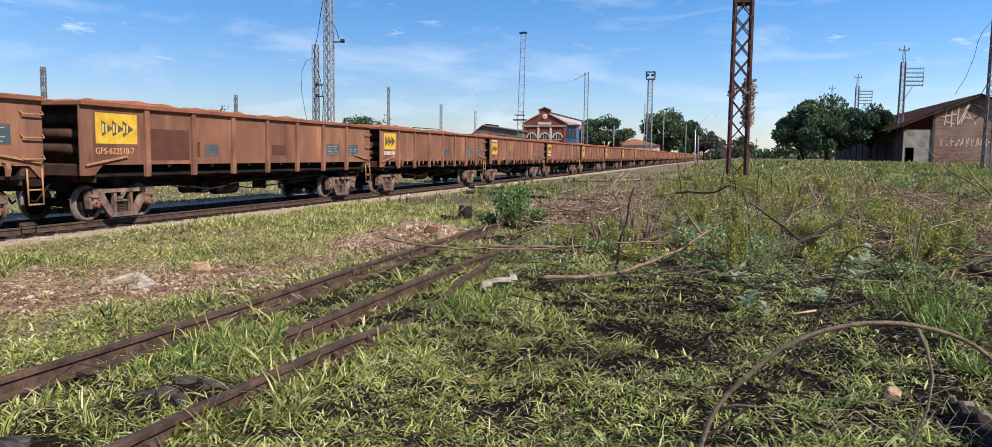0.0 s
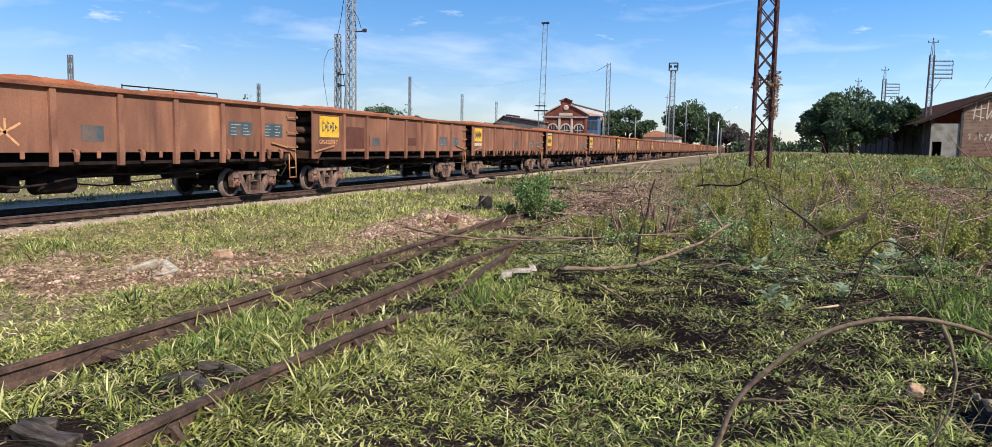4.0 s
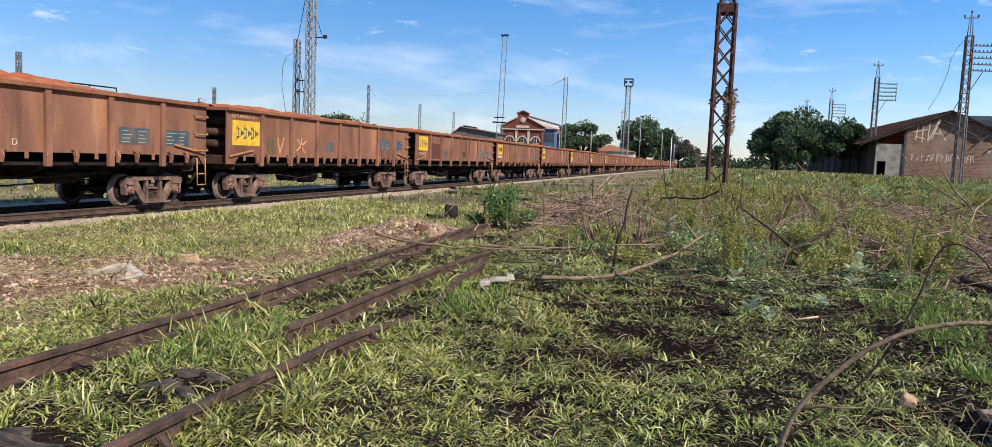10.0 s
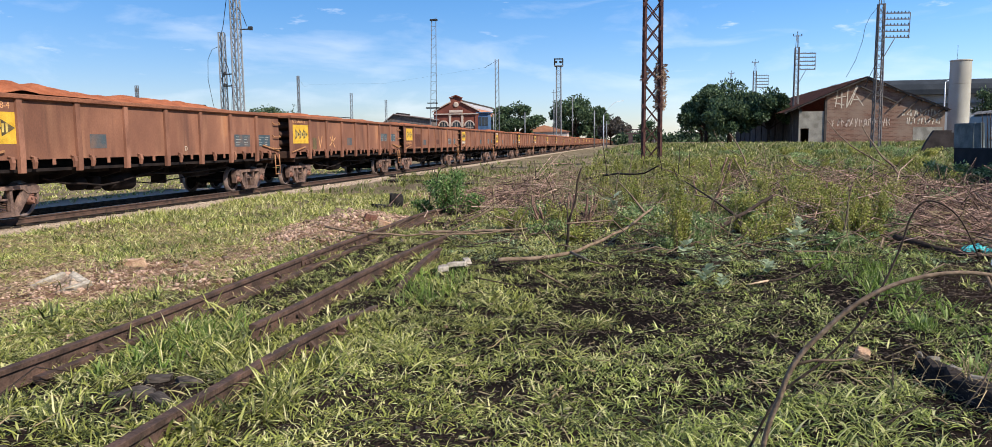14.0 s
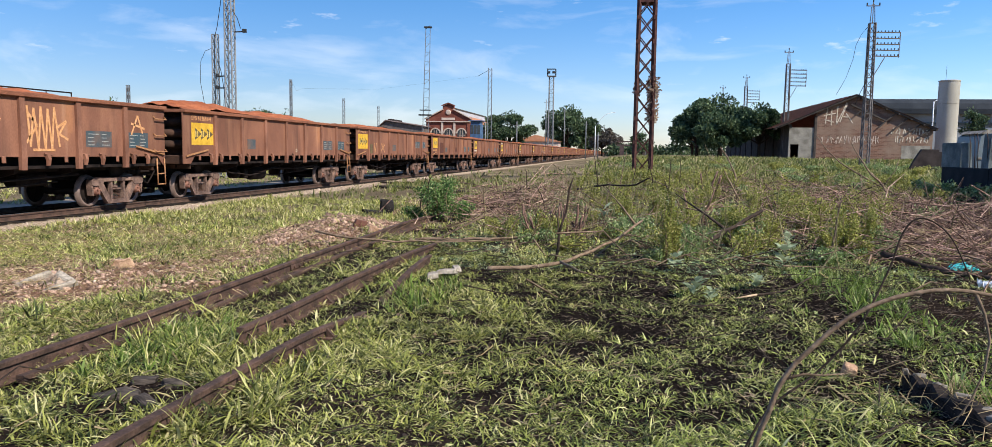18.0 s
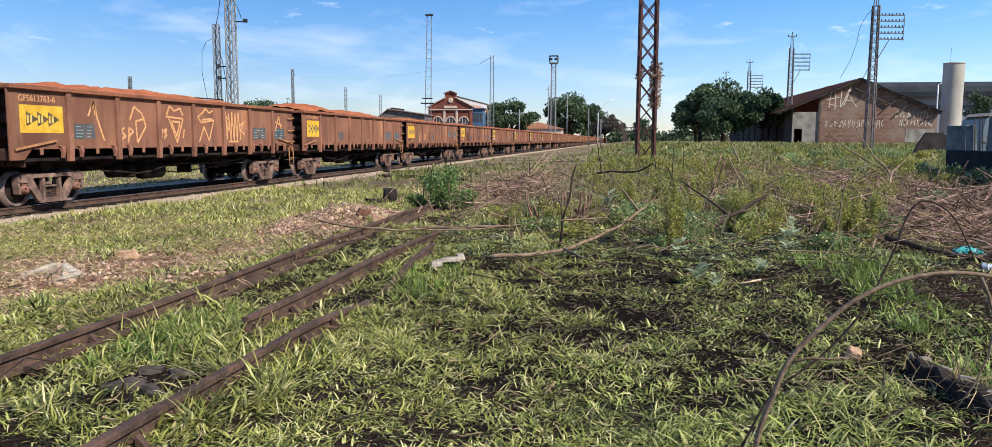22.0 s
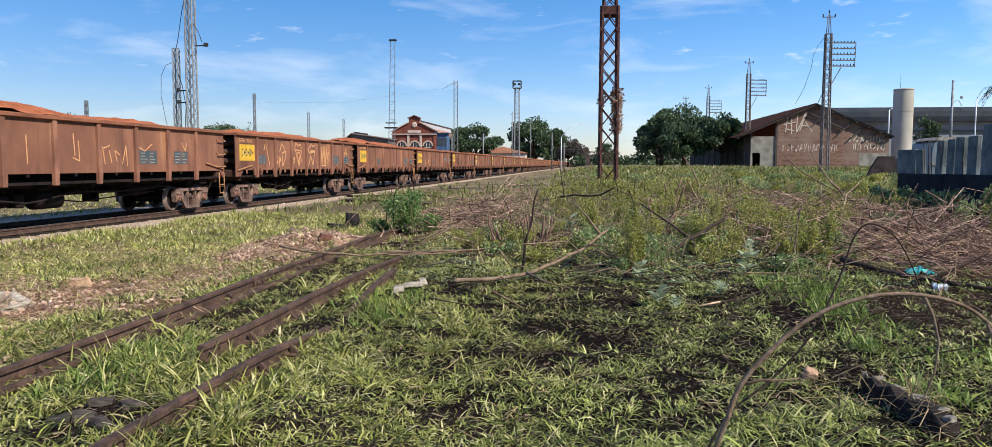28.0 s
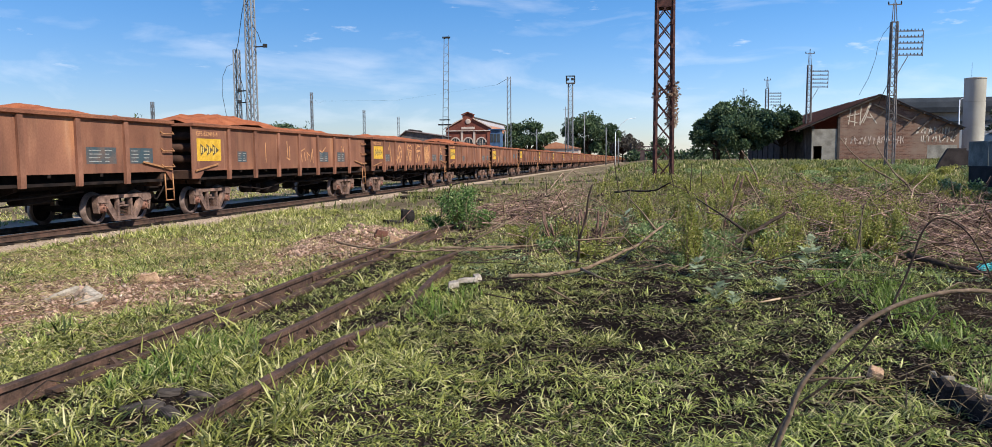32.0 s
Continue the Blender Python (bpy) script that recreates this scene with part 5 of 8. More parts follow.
mA = lattice_mast("lattice_mast", "tall grey galvanised lattice mast beyond the train", pose(-23.8, 43.0, -0.1), 0.46, 0.4, 15, 26, 0.075, 0.045, M_GALV, False, "yard masts")
for z, a, b in ((8.6, 0.3, 0.95), (6.0, -0.85, -0.3), (5.3, -0.85, -0.3)):
    bm = bmesh.new()
    beam(bm, (a, 0, z), (b, 0, z + 0.02), 0.06, 0.07)
    box(bm, b - 0.12 if a > 0 else a - 0.05, b + 0.1 if a > 0 else a + 0.05, -0.08, 0.08, z - 0.05, z + 0.16)
    part("bracket_arm", bm, M_WIRE, mA)
lattice_mast("lattice_mast", "shorter grey lattice mast with loose wires", pose(-24.85, 43.2, -0.1), 0.3, 0.28, 8.5, 14, 0.06, 0.04, M_GALV, False, "yard masts")
cable("cable", [(-23.9, 43, 12.2), (-24.3, 43, 10.5), (-24.6, 43, 8.8), (-24.9, 43.1, 8.0)], 0.02)
cable("cable", [(-25.05, 43.2, 7.6), (-25.4, 43, 7.4), (-25.7, 43, 6.8), (-25.75, 43, 5.6), (-25.5, 43, 4.2), (-25.3, 43, 3.4)], 0.014, "loose looped cable beside a lattice mast")
cable("cable", [(-24.6, 43, 6.9), (-24.4, 43, 6.2), (-24.2, 43, 5.0), (-24.3, 43, 3.5)], 0.02)
cable("cable", [(-23.7, 43, 9.9), (-23.3, 43, 9.3), (-23.1, 43, 8.7)], 0.02)
for x, y, w, h, lb in ((-24, 22.3, 0.2, 4.8, "short lattice post behind the wagons"), (-30, 42.2, 0.24, 5.4, "short weathered lattice post"), (-30, 65.2, 0.3, 7.9, "slim grey lattice post carrying a wire"), (-40, 105, 0.5, 9.0, "slim grey lattice post"), (-45, 136, 0.55, 9.8, "slim grey lattice post")):
    t = lattice_mast("catenary_post", lb, pose(x, y, -0.1), w * 0.55, w * 0.55, h, 12, 0.04, 0.028, M_GALV, False, "catenary posts", "catenary post", False)
mB = thing("signal_mast", "tall thin two-legged steel mast with a small platform", "mast", "yard masts", pose(-23.85, 89, -0.1))
for s in (-1, 1):
    bm = bmesh.new()
    beam(bm, (s * 0.4, 0, 0), (0.3 + s * 0.26, 0, 16.2), 0.065, 0.065)
    part("leg", bm, M_GALV, mB)
for k in range(30):
    z = 0.6 + k * 0.53
    o = 0.3 * z / 16.2
    bm = bmesh.new()
    beam(bm, (o - 0.3, 0, z), (o + 0.3, 0, z + (0.5 if k % 2 else 0.0)), 0.03, 0.03)
    part("brace" if k % 2 else "rung", bm, M_GALV, mB)
bm = bmesh.new()
box(bm, -0.75, 0.8, -0.3, 0.3, 5.9, 6.05, bevel=0.02)
box(bm, -0.6, 0.6, -0.3, 0.3, 6.5, 6.6, bevel=0.02)
part("platform", bm, M_WIRE, mB)
bm = bmesh.new()
box(bm, -0.15, 0.75, -0.15, 0.15, 16.1, 16.3, bevel=0.02)
part("cap", bm, M_WIRE, mB)
mD = thing("catenary_mast", "tall slim double steel mast with a wire bracket", "mast", "yard masts", pose(-24.0, 134.5, -0.1))
for s in (-1, 1):
    bm = bmesh.new()
    beam(bm, (s * 0.35, 0, 0), (s * 0.3, 0, 16.4), 0.13, 0.13)
    part("leg", bm, M_GALV, mD)
bm = bmesh.new()
for k in range(16):
    beam(bm, (-0.33, 0, 0.5 + k), (0.33, 0, 1.4 + k), 0.09, 0.05)
part("bracing", bm, M_GALV, mD)
bm = bmesh.new()
beam(bm, (0, 0, 16.2), (-2.2, 0, 15.0), 0.06, 0.06)
part("bracket_arm", bm, M_WIRE, mD)
cable("overhead_wire", [(-26.2, 134.4, 14.9), (-40, 120, 11.4), (-44, 100, 9.9), (-36, 80, 8.0), (-30, 65.3, 7.6)], 0.006, "sagging overhead wire between posts")
fl = lattice_mast("floodlight_mast", "tall floodlight lattice mast with a railed head", pose(-19.25, 200, -0.1), 1.3, 1.1, 21.3, 20, 0.16, 0.1, M_GALV, False, "yard masts", "floodlight mast", False)
bm = bmesh.new()
box(bm, -1.1, 1.1, -1.1, 1.1, 21.3, 21.5)
part("platform", bm, M_GALV, fl)
bm = bmesh.new()
for a in (-1.05, 1.05):
    for b in (-1.05, 0, 1.05):
        beam(bm, (a, b, 21.5), (a, b, 23.2), 0.12, 0.12)
    beam(bm, (a, -1.05, 23.2), (a, 1.05, 23.2), 0.14, 0.14)
    beam(bm, (-1.05, a, 23.2), (1.05, a, 23.2), 0.14, 0.14)
part("railing", bm, M_WIRE, fl)
for s in (-0.6, 0.6):
    bm = bmesh.new()
    box(bm, s - 0.35, s + 0.35, -1.25, -1.0, 22.0, 22.6, bevel=0.04)
    part("floodlight", bm, M_WIRE, fl)
for x, y, h in ((-21.5, 210, 16), (-16.4, 210, 13.8), (-10.3, 205, 10), (-27.5, 150, 7.4), (-22.6, 160, 8), (-6.6, 190, 6.8), (6, 230, 8), (9, 260, 8)):
    t = thing("far_post", "slim grey post far down the yard", "post", "far posts", pose(x, y, 0))
    bm = bmesh.new()
    tube(bm, [(0, 0, 0), (0, 0, h)], [0.17, 0.11], 6)
    part("shaft", bm, M_GALV, t)
    bm = bmesh.new()
    beam(bm, (-0.6, 0, h - 0.8), (0.6, 0, h - 0.8), 0.1, 0.1)
    part("arm", bm, M_GALV, t)


def street_lamp(x, y, h, reach, z0, rise=0.3):
    t = thing("street_lamp", "white street lamp with a bent arm", "street lamp", "street lamps", pose(x, y, z0))
    bm = bmesh.new()
    tube(bm, [(0, 0, 0), (0, 0, h * 0.7), (0, 0, h)], [0.13, 0.1, 0.08], 8)
    part("shaft", bm, M_WHITE, t)
    bm = bmesh.new()
    tube(bm, [(0, 0, h), (reach * 0.3, 0, h + rise * 0.55), (reach * 0.65, 0, h + rise * 0.9), (reach, 0, h + rise)], 0.06, 6)
    part("arm", bm, M_WHITE, t)
    bm = bmesh.new()
    box(bm, reach, reach + 0.6, -0.12, 0.12, h + rise - 0.08, h + rise + 0.06, bevel=0.03)
    part("lamp_head", bm, M_WHITE, t)


street_lamp(47.2, 130, 9.2, 1.0, 1.2)
street_lamp(-7.3, 190, 8.2, 4.2, 0, 3.4)
street_lamp(60.2, 130, 11.0, 1.2, 1.2)
tp2 = thing("tall_pole", "tall plain grey concrete pole with a small camera arm", "pole", "", pose(56.6, 130, 1.1))
bm = bmesh.new()
tube(bm, [(0, 0, 0), (0, 0, 13.9)], [0.28, 0.17], 8)
part("shaft", bm, M_GALV, tp2)
bm = bmesh.new()
tube(bm, [(0, 0, 10.5), (0.9, 0, 10.8), (1.5, 0, 9.8)], 0.05, 5)
box(bm, 1.2, 1.5, -0.1, 0.1, 11.0, 11.4)
part("arm", bm, M_GALV, tp2)


# ---- warehouse ----
WX0, WXR, WX1, WY0, WY1 = 18.3, 27.6, 37.0, 101.0, 160.0
WG, WE, WR = 1.0, 5.2, 9.3
wh = thing("warehouse", "derelict brick railway warehouse with sagging clay roof and graffiti", "warehouse")
FRONT = Matrix(((1, 0, 0, 0), (0, 0, 1, WY0), (0, 1, 0, 0), (0, 0, 0, 1)))
roof_z = lambda x: WR - abs(x - WXR) * (WR - WE) / 9.35
bm = bmesh.new()
prism(bm, [(23.1, WG), (36.7, WG), (36.7, roof_z(36.7) - 0.15), (WXR, WR - 0.15), (23.1, roof_z(23.1) - 0.15)], 0.4, FRONT)
part("gable_wall", bm, M_BRICKWALL, wh)
bm = bmesh.new()
prism(bm, [(20.0, WG), (20.2, WG), (20.2, 3.1), (21.2, 3.1), (21.2, WG), (23.1, WG), (23.1, 5.2), (20.0, 5.2)], 0.3, Matrix.Translation((0, 0.08, 0)) @ FRONT)
part("plaster_wall", bm, M_PLASTER, wh, "stained grey plaster wall with a doorway")
bm = bmesh.new()
box(bm, 22.95, 23.25, WY0 - 0.06, WY0 + 0.5, WG, 6.6, bevel=0.03)
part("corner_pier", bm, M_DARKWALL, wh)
# Side wall away from the sun, its shade put into the colour.
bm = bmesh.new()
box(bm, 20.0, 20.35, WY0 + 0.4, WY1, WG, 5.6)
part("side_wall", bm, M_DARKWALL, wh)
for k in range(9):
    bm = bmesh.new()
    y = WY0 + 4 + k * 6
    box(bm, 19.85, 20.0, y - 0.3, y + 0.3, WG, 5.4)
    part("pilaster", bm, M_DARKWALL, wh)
bm = bmesh.new()
box(bm, 36.4, 36.75, WY0 + 0.4, WY1, WG, 5.4)
part("side_wall", bm, M_BRICKWALL, wh)
bm = bmesh.new()
box(bm, 20.3, 36.5, WY1 - 0.3, WY1, WG, 8)
part("back_wall", bm, M_BRICKWALL, wh)
for s in (-1, 1):
    bm = bmesh.new()
    nx, ny = 24, 60
    grid = []
    for j in range(ny + 1):
        row = []
        for i in range(nx + 1):
            d = 9.6 * i / nx
            y = WY0 - 0.7 + (WY1 - WY0 + 1.2) * j / ny
            sag = 0.12 * noise.noise(Vector((d * 0.4, y * 0.15, s))) + (0.05 if j % 2 else 0.0)
            row.append(bm.verts.new((WXR + s * d, y, WR - d * (WR - WE) / 9.35 + sag)))
        grid.append(row)
    for j in range(ny):
        for i in range(nx):
            bm.faces.new((grid[j][i], grid[j][i + 1], grid[j + 1][i + 1], grid[j + 1][i]))
    bmesh.ops.solidify(bm, geom=bm.faces[:], thickness=0.12)
    part("roof_slope", bm, M_ROOFTILE, wh)
    for k in range(7):
        d = 0.6 + k * 1.45
        bm = bmesh.new()
        x = WXR + s * d
        beam(bm, (x, WY0 - 0.65, roof_z(x) - 0.22), (x, WY0 + 1.0, roof_z(x) - 0.22), 0.16, 0.2)
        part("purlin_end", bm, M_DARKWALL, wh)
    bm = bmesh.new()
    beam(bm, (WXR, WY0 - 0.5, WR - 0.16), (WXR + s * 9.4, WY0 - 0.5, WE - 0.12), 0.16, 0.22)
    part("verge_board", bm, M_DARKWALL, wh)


# Dark bars model the outlookers together with their slanting shadows on the brick.
for (xa, za), (xb, zb), wd in (((27.6, 6.7), (28.8, 7.9), 0.16), ((30.4, 5.3), (32.2, 7.0), 0.16), ((31.9, 4.8), (33.6, 6.4), 0.16), ((33.9, 4.8), (35.3, 5.8), 0.16), ((27.0, 8.1), (31.2, 6.1), 0.24), ((35.2, 4.3), (36.6, 5.3), 0.14)):
    bm = bmesh.new()
    beam(bm, (xa, WY0 - 0.25, za), (xb, WY0 - 0.25, zb), wd, 0.16)
    part("rafter_shadow_bar", bm, M_DARKWALL, wh)


def wall_marks(name, lines, wd, material, label):
    for ln in lines:
        bm = bmesh.new()
        for q in stroke(ln, wd):
            prism(bm, q, 0.02, Matrix.Translation((0, -0.025, 0)) @ FRONT)
        part(name, bm, material, wh, label)


wall_marks("graffiti", [[(24.0, 6.7), (25.4, 7.0)], [(24.4, 7.6), (24.2, 5.7)], [(24.9, 7.5), (24.9, 5.5)], [(24.1, 6.2), (25.2, 5.9)], [(25.6, 7.9), (25.5, 5.6), (26.2, 7.2), (26.6, 8.3)], [(26.7, 8.2), (25.9, 5.9)], [(26.6, 7.0), (27.4, 5.8)], [(26.1, 6.6), (27.0, 6.5)]], 0.11, M_WHITEP, "white sprayed strokes on brick")
rnd = random.Random(6)
for x0, x1, n, z0, z1, wd, m_, lb in ((23.8, 30.6, 13, 3.2, 4.3, 0.09, M_STONETRIM, "faint pink sprayed scribble"), (31.9, 36.3, 11, 4.4, 5.3, 0.1, M_WHITEP, "white sprayed strokes"), (32.4, 36.4, 10, 3.4, 4.3, 0.1, M_WHITEP, "white sprayed strokes")):
    ln = []
    for k in range(n):
        x, c = x0 + (x1 - x0) * k / n, (x1 - x0) / n
        pts = [(x + c * rnd.random(), z0 + (z1 - z0) * rnd.random() ** 0.7) for _ in range(rnd.choice((2, 3, 3, 4)))]
        ln.append(pts)
        ln.append([(x + c * rnd.random() * 0.5, z0 + rnd.random() * 0.2), (x + c * rnd.random(), z1 - rnd.random() * 0.3)])
    wall_marks("graffiti", ln, wd, m_, lb)
wall_marks("lime_patch", [[(33.2, 2.3), (36.5, 2.3)]], 1.6, M_PLASTER, "pale limewash patch")

# low wing and water tank behind
lw = thing("low_shed", "low dark shed wall beside the warehouse", "shed", "", pose(0, 0, 0))
bm = bmesh.new()
prism(bm, [(19.4, 0.6), (24.5, 0.6), (24.5, 1.9), (21.6, 1.9), (21.6, 2.08), (21.35, 2.08), (21.35, 2.24), (20.25, 2.24), (20.15, 2.1), (19.75, 1.4)], 0.35, Matrix(((1, 0, 0, 0), (0, 0, 1, 58), (0, 1, 0, 0), (0, 0, 0, 1))))
part("wall", bm, M_DKBROWN, lw)
tk = thing("water_tank", "tall pale concrete cylindrical water tank", "water tank", "", pose(44.3, 117, 1.0))
bm = bmesh.new()
lathe(bm, [(1.33, 0), (1.33, 0.1), (1.33, 5), (1.33, 11.2), (1.33, 11.29), (1.38, 11.3), (1.38, 11.34), (1.38, 11.42), (1.38, 11.45), (1.2, 11.5)], 40)
part("cylinder", bm, M_TANK, tk)
bm = bmesh.new()
lathe(bm, [(1.34, 0), (1.34, 0.05)], 40, pose(0, 0, 8.2))
part("joint_band", bm, M_CONC, tk)
bm = bmesh.new()
tube(bm, [(-0.5, 0, 11.5), (-0.5, 0, 13.6)], 0.02, 5)
part("aerial", bm, M_WIRE, tk)
bb = thing("industrial_building", "long white industrial building with a curved dark roof", "building")
bm = bmesh.new()
box(bm, 50.6, 136, 170, 200, 0.8, 10.6)
part("wall", bm, M_WALLGREY, bb)
bm = bmesh.new()
box(bm, 50.6, 136, 169.8, 170, 8.2, 8.9)
part("window_band", bm, M_GLASSD, bb, "dark continuous window band")
bm = bmesh.new()
out = [(168.5, 10.6), (168.3, 11.6), (168.6, 12.7), (169.6, 13.6), (201, 14.2), (201, 10.6)]
prism(bm, out, 87, Matrix(((0, 0, 1, 50), (1, 0, 0, 0), (0, 1, 0, 0), (0, 0, 0, 1))))
part("roof", bm, M_GREYROOF, bb)
vn = thing("van", "pale grey-blue van parked behind the concrete wall", "van", "", pose(11.85, 29.5, 0.22))
VS = Matrix(((1, 0, 0, 0), (0, 0, 1, 0), (0, 1, 0, 0), (0, 0, 0, 1)))
bm = bmesh.new()
prism(bm, [(0.0, 0.35), (5.0, 0.35), (5.0, 2.3), (0.25, 2.3), (0.1, 2.2), (0.0, 1.5)], 1.9, VS)
part("body", bm, M_VAN, vn)
bm = bmesh.new()
prism(bm, [(0.1, 2.3), (5.0, 2.3), (4.9, 2.44), (0.3, 2.42)], 1.9, VS)
part("roof", bm, M_CONC, vn, "pale roof panel")
for a, b in ((0.22, 1.25), (1.4, 2.7), (2.85, 4.6)):
    bm = bmesh.new()
    box(bm, a, b, -0.012, 0.0, 1.5, 2.0, bevel=0.004)
    part("side_window", bm, M_GLASSD, vn)
bm = bmesh.new()
box(bm, 0.004, 4.996, -0.03, 0.0, 1.38, 1.46, bevel=0.008)
part("trim_strip", bm, M_CONC, vn, "pale waist strip")
for a in (0.9, 4.1):
    bm = bmesh.new()
    lathe(bm, [(0.0, -0.1), (0.2, -0.1), (0.33, -0.08), (0.35, 0.0), (0.33, 0.08), (0.0, 0.08)], 20, pose(a, 0.1, 0.13, 90, 0, 0))
    part("wheel", bm, M_WIRE, vn)

# concrete fence wall at the yard's edge
fw = thing("boundary_wall", "low dark concrete boundary wall with broken upright slabs", "wall")
for k in range(4):
    bm = bmesh.new()
    y = 13.5 + k * 3.2
    box(bm, 9.5, 9.72, y, y + 3.18, -0.1, 1.42 - 0.02 * k, bevel=0.02)
    part("wall_panel", bm, M_SHADEC, fw)
rnd = random.Random(3)
for y, z, w in ((25.68, 2.11, 1.3), (24.76, 2.1, 0.4), (23.43, 2.33, 0.42), (22.85, 2.35, 0.5), (22.3, 2.39, 0.42), (21.6, 2.4, 0.48), (20.45, 2.68, 1.2), (18.9, 2.7, 0.9), (17.4, 2.7, 0.8), (15.9, 2.65, 0.8), (14.5, 2.6, 0.7)):
    bm = bmesh.new()
    box(bm, -0.06, 0.06, -w / 2, w / 2, 0, z - 1.35, bevel=0.015)
    ob = part("upright_slab", bm, M_SLABB, fw)
    ob.matrix_basis = pose(9.6 + rnd.uniform(-0.05, 0.05), y, 1.35, rnd.uniform(-2, 2), rnd.uniform(-3, 3), rnd.uniform(-6, 6))
for y in (24.4, 24.1, 23.9, 23.3, 22.0):
    bm = bmesh.new()
    tube(bm, [(9.55, y, 1.35), (9.5, y - 0.05, 2.1), (9.42, y - 0.15, 2.35)], 0.012, 4)
    part("bent_rod", bm, M_RAIL, fw)

# ---- station beyond the train ----
st = thing("station_building", "dark red brick station with gabled front and arched windows", "station")
SF = Matrix(((1, 0, 0, 0), (0, 0, 1, 155), (0, 1, 0, 0), (0, 0, 0, 1)))
bm = bmesh.new()
prism(bm, [(-40.9, 0), (-31.4, 0), (-31.4, 8.2), (-35.0, 10.1), (-35.0, 10.9), (-36.2, 11.4), (-37.4, 10.9), (-37.4, 10.1), (-40.9, 8.2)], 0.5, SF)
part("front_wall", bm, M_STATION, st)
bm = bmesh.new()
box(bm, -32.2, -31.8, 155.5, 197, 0, 7.7)
part("side_wall", bm, M_STATION, st)
bm = bmesh.new()
box(bm, -40.5, -40.1, 155.5, 197, 0, 7.7)
part("side_wall", bm, M_STATION, st)
for x in (-38.9, -36.15, -33.4):
    bm = bmesh.new()
    arc = [(x - 0.85, 2.5), (x + 0.85, 2.5)] + [(x + 0.85 * math.cos(a), 5.3 + 0.85 * math.sin(a)) for a in np.linspace(0, math.pi, 9)]
    prism(bm, arc, 0.1, Matrix.Translation((0, -0.06, 0)) @ SF)
    wdw = part("arched_window", bm, M_GLASSD, st)
    bm = bmesh.new()
    for a, b in zip(np.linspace(0, math.pi, 10)[:-1], np.linspace(0, math.pi, 10)[1:]):
        beam(bm, (x + math.cos(a), 154.9, 5.3 + math.sin(a)), (x + math.cos(b), 154.9, 5.3 + math.sin(b)), 0.2, 0.24)
    part("arch_trim", bm, M_STONETRIM, wdw)
    bm = bmesh.new()
    for d in (-0.28, 0.28):
        box(bm, x + d - 0.04, x + d + 0.04, 154.86, 154.94, 2.5, 6.0)
    box(bm, x - 0.85, x + 0.85, 154.86, 154.94, 4.9, 5.0)
    part("glazing_bar", bm, M_STONETRIM, wdw)
for a, b, m in (((-41.2, 8.2), (-37.3, 10.2), M_STONETRIM), ((-31.1, 8.2), (-35.1, 10.2), M_STONETRIM), ((-37.6, 10.95), (-36.2, 11.5), M_STATION), ((-34.8, 10.95), (-36.2, 11.5), M_STATION), ((-40.8, 7.7), (-31.5, 7.7), M_STONETRIM), ((-40.6, 1.4), (-31.7, 1.4), M_STATION)):
    bm = bmesh.new()
    beam(bm, (a[0], 154.8, a[1]), (b[0], 154.8, b[1]), 0.3, 0.2)
    part("cornice", bm, m, st)
for x in (-40.4, -37.5, -34.9, -32.0):
    bm = bmesh.new()
    box(bm, x - 0.22, x + 0.22, 154.8, 155, 0, 7.6, bevel=0.03)
    part("pilaster", bm, M_STONETRIM if abs(x + 36) < 2 else M_STATION, st)
bm = bmesh.new()
lathe(bm, [(0.0, 0), (0.55, 0), (0.55, 0.12), (0.4, 0.16)], 20, pose(-36.2, 155, 9.6, 90, 0, 0))
part("roundel", bm, M_STONETRIM, st)
bm = bmesh.new()
box(bm, -37.6, -34.8, 154.85, 155, 8.0, 8.5)
part("name_panel", bm, M_STONETRIM, st)
for s, u, v, m in ((-1, 0.0, 5.0, M_ORROOF), (1, 0.0, 2.9, M_PALEROOF), (1, 2.9, 5.2, M_ORROOF)):
    z = lambda d: 10.35 - d * 0.52 - (0.18 if d > 3 else 0)
    bm = bmesh.new()
    prism(bm, [(-36.2 + s * u, z(u)), (-36.2 + s * v, z(v)), (-36.2 + s * v, z(v) + 0.2), (-36.2 + s * u, z(u) + 0.2)][::s], 42, Matrix.Translation((0, 0.4, 0)) @ SF)
    part("roof_slope", bm, m, st)
bm = bmesh.new()
box(bm, -36.5, -35.9, 155.4, 197, 10.4, 10.8)
part("ridge_vent", bm, M_DARKWALL, st)
bc = thing("signal_cabin", "blue glazed signal cabin with a flat roof", "cabin", "", pose(-28.6, 140, 0))
bm = bmesh.new()
box(bm, 0, 2.0, 0, 2.6, 0, 6.6, bevel=0.05)
part("body", bm, M_BLUEP, bc)
bm = bmesh.new()
box(bm, -0.3, 2.3, -0.3, 2.9, 7.2, 7.4, bevel=0.05)
box(bm, 0.1, 1.9, 0.1, 2.5, 6.6, 7.2)
part("roof", bm, M_BLUEP, bc)
for k in range(3):
    bm = bmesh.new()
    box(bm, 0.12 + k * 0.62, 0.62 + k * 0.62, -0.04, 0.02, 4.9, 6.5)
    part("window", bm, M_GLASSD, bc)
sh = thing("goods_shed", "low goods shed with a dusty brown pitched roof", "shed", "", pose(0, 0, 0))
bm = bmesh.new()
SHED = Matrix(((1, 0, 0, 0), (0, 0, 1, 150), (0, 1, 0, 0), (0, 0, 0, 1)))
prism(bm, [(-49.9, 0), (-40.2, 0), (-40.2, 6.45), (-47.9, 7.55), (-49.9, 5.95)], 14, SHED)
part("wall", bm, M_SHEDWALL, sh)
bm = bmesh.new()
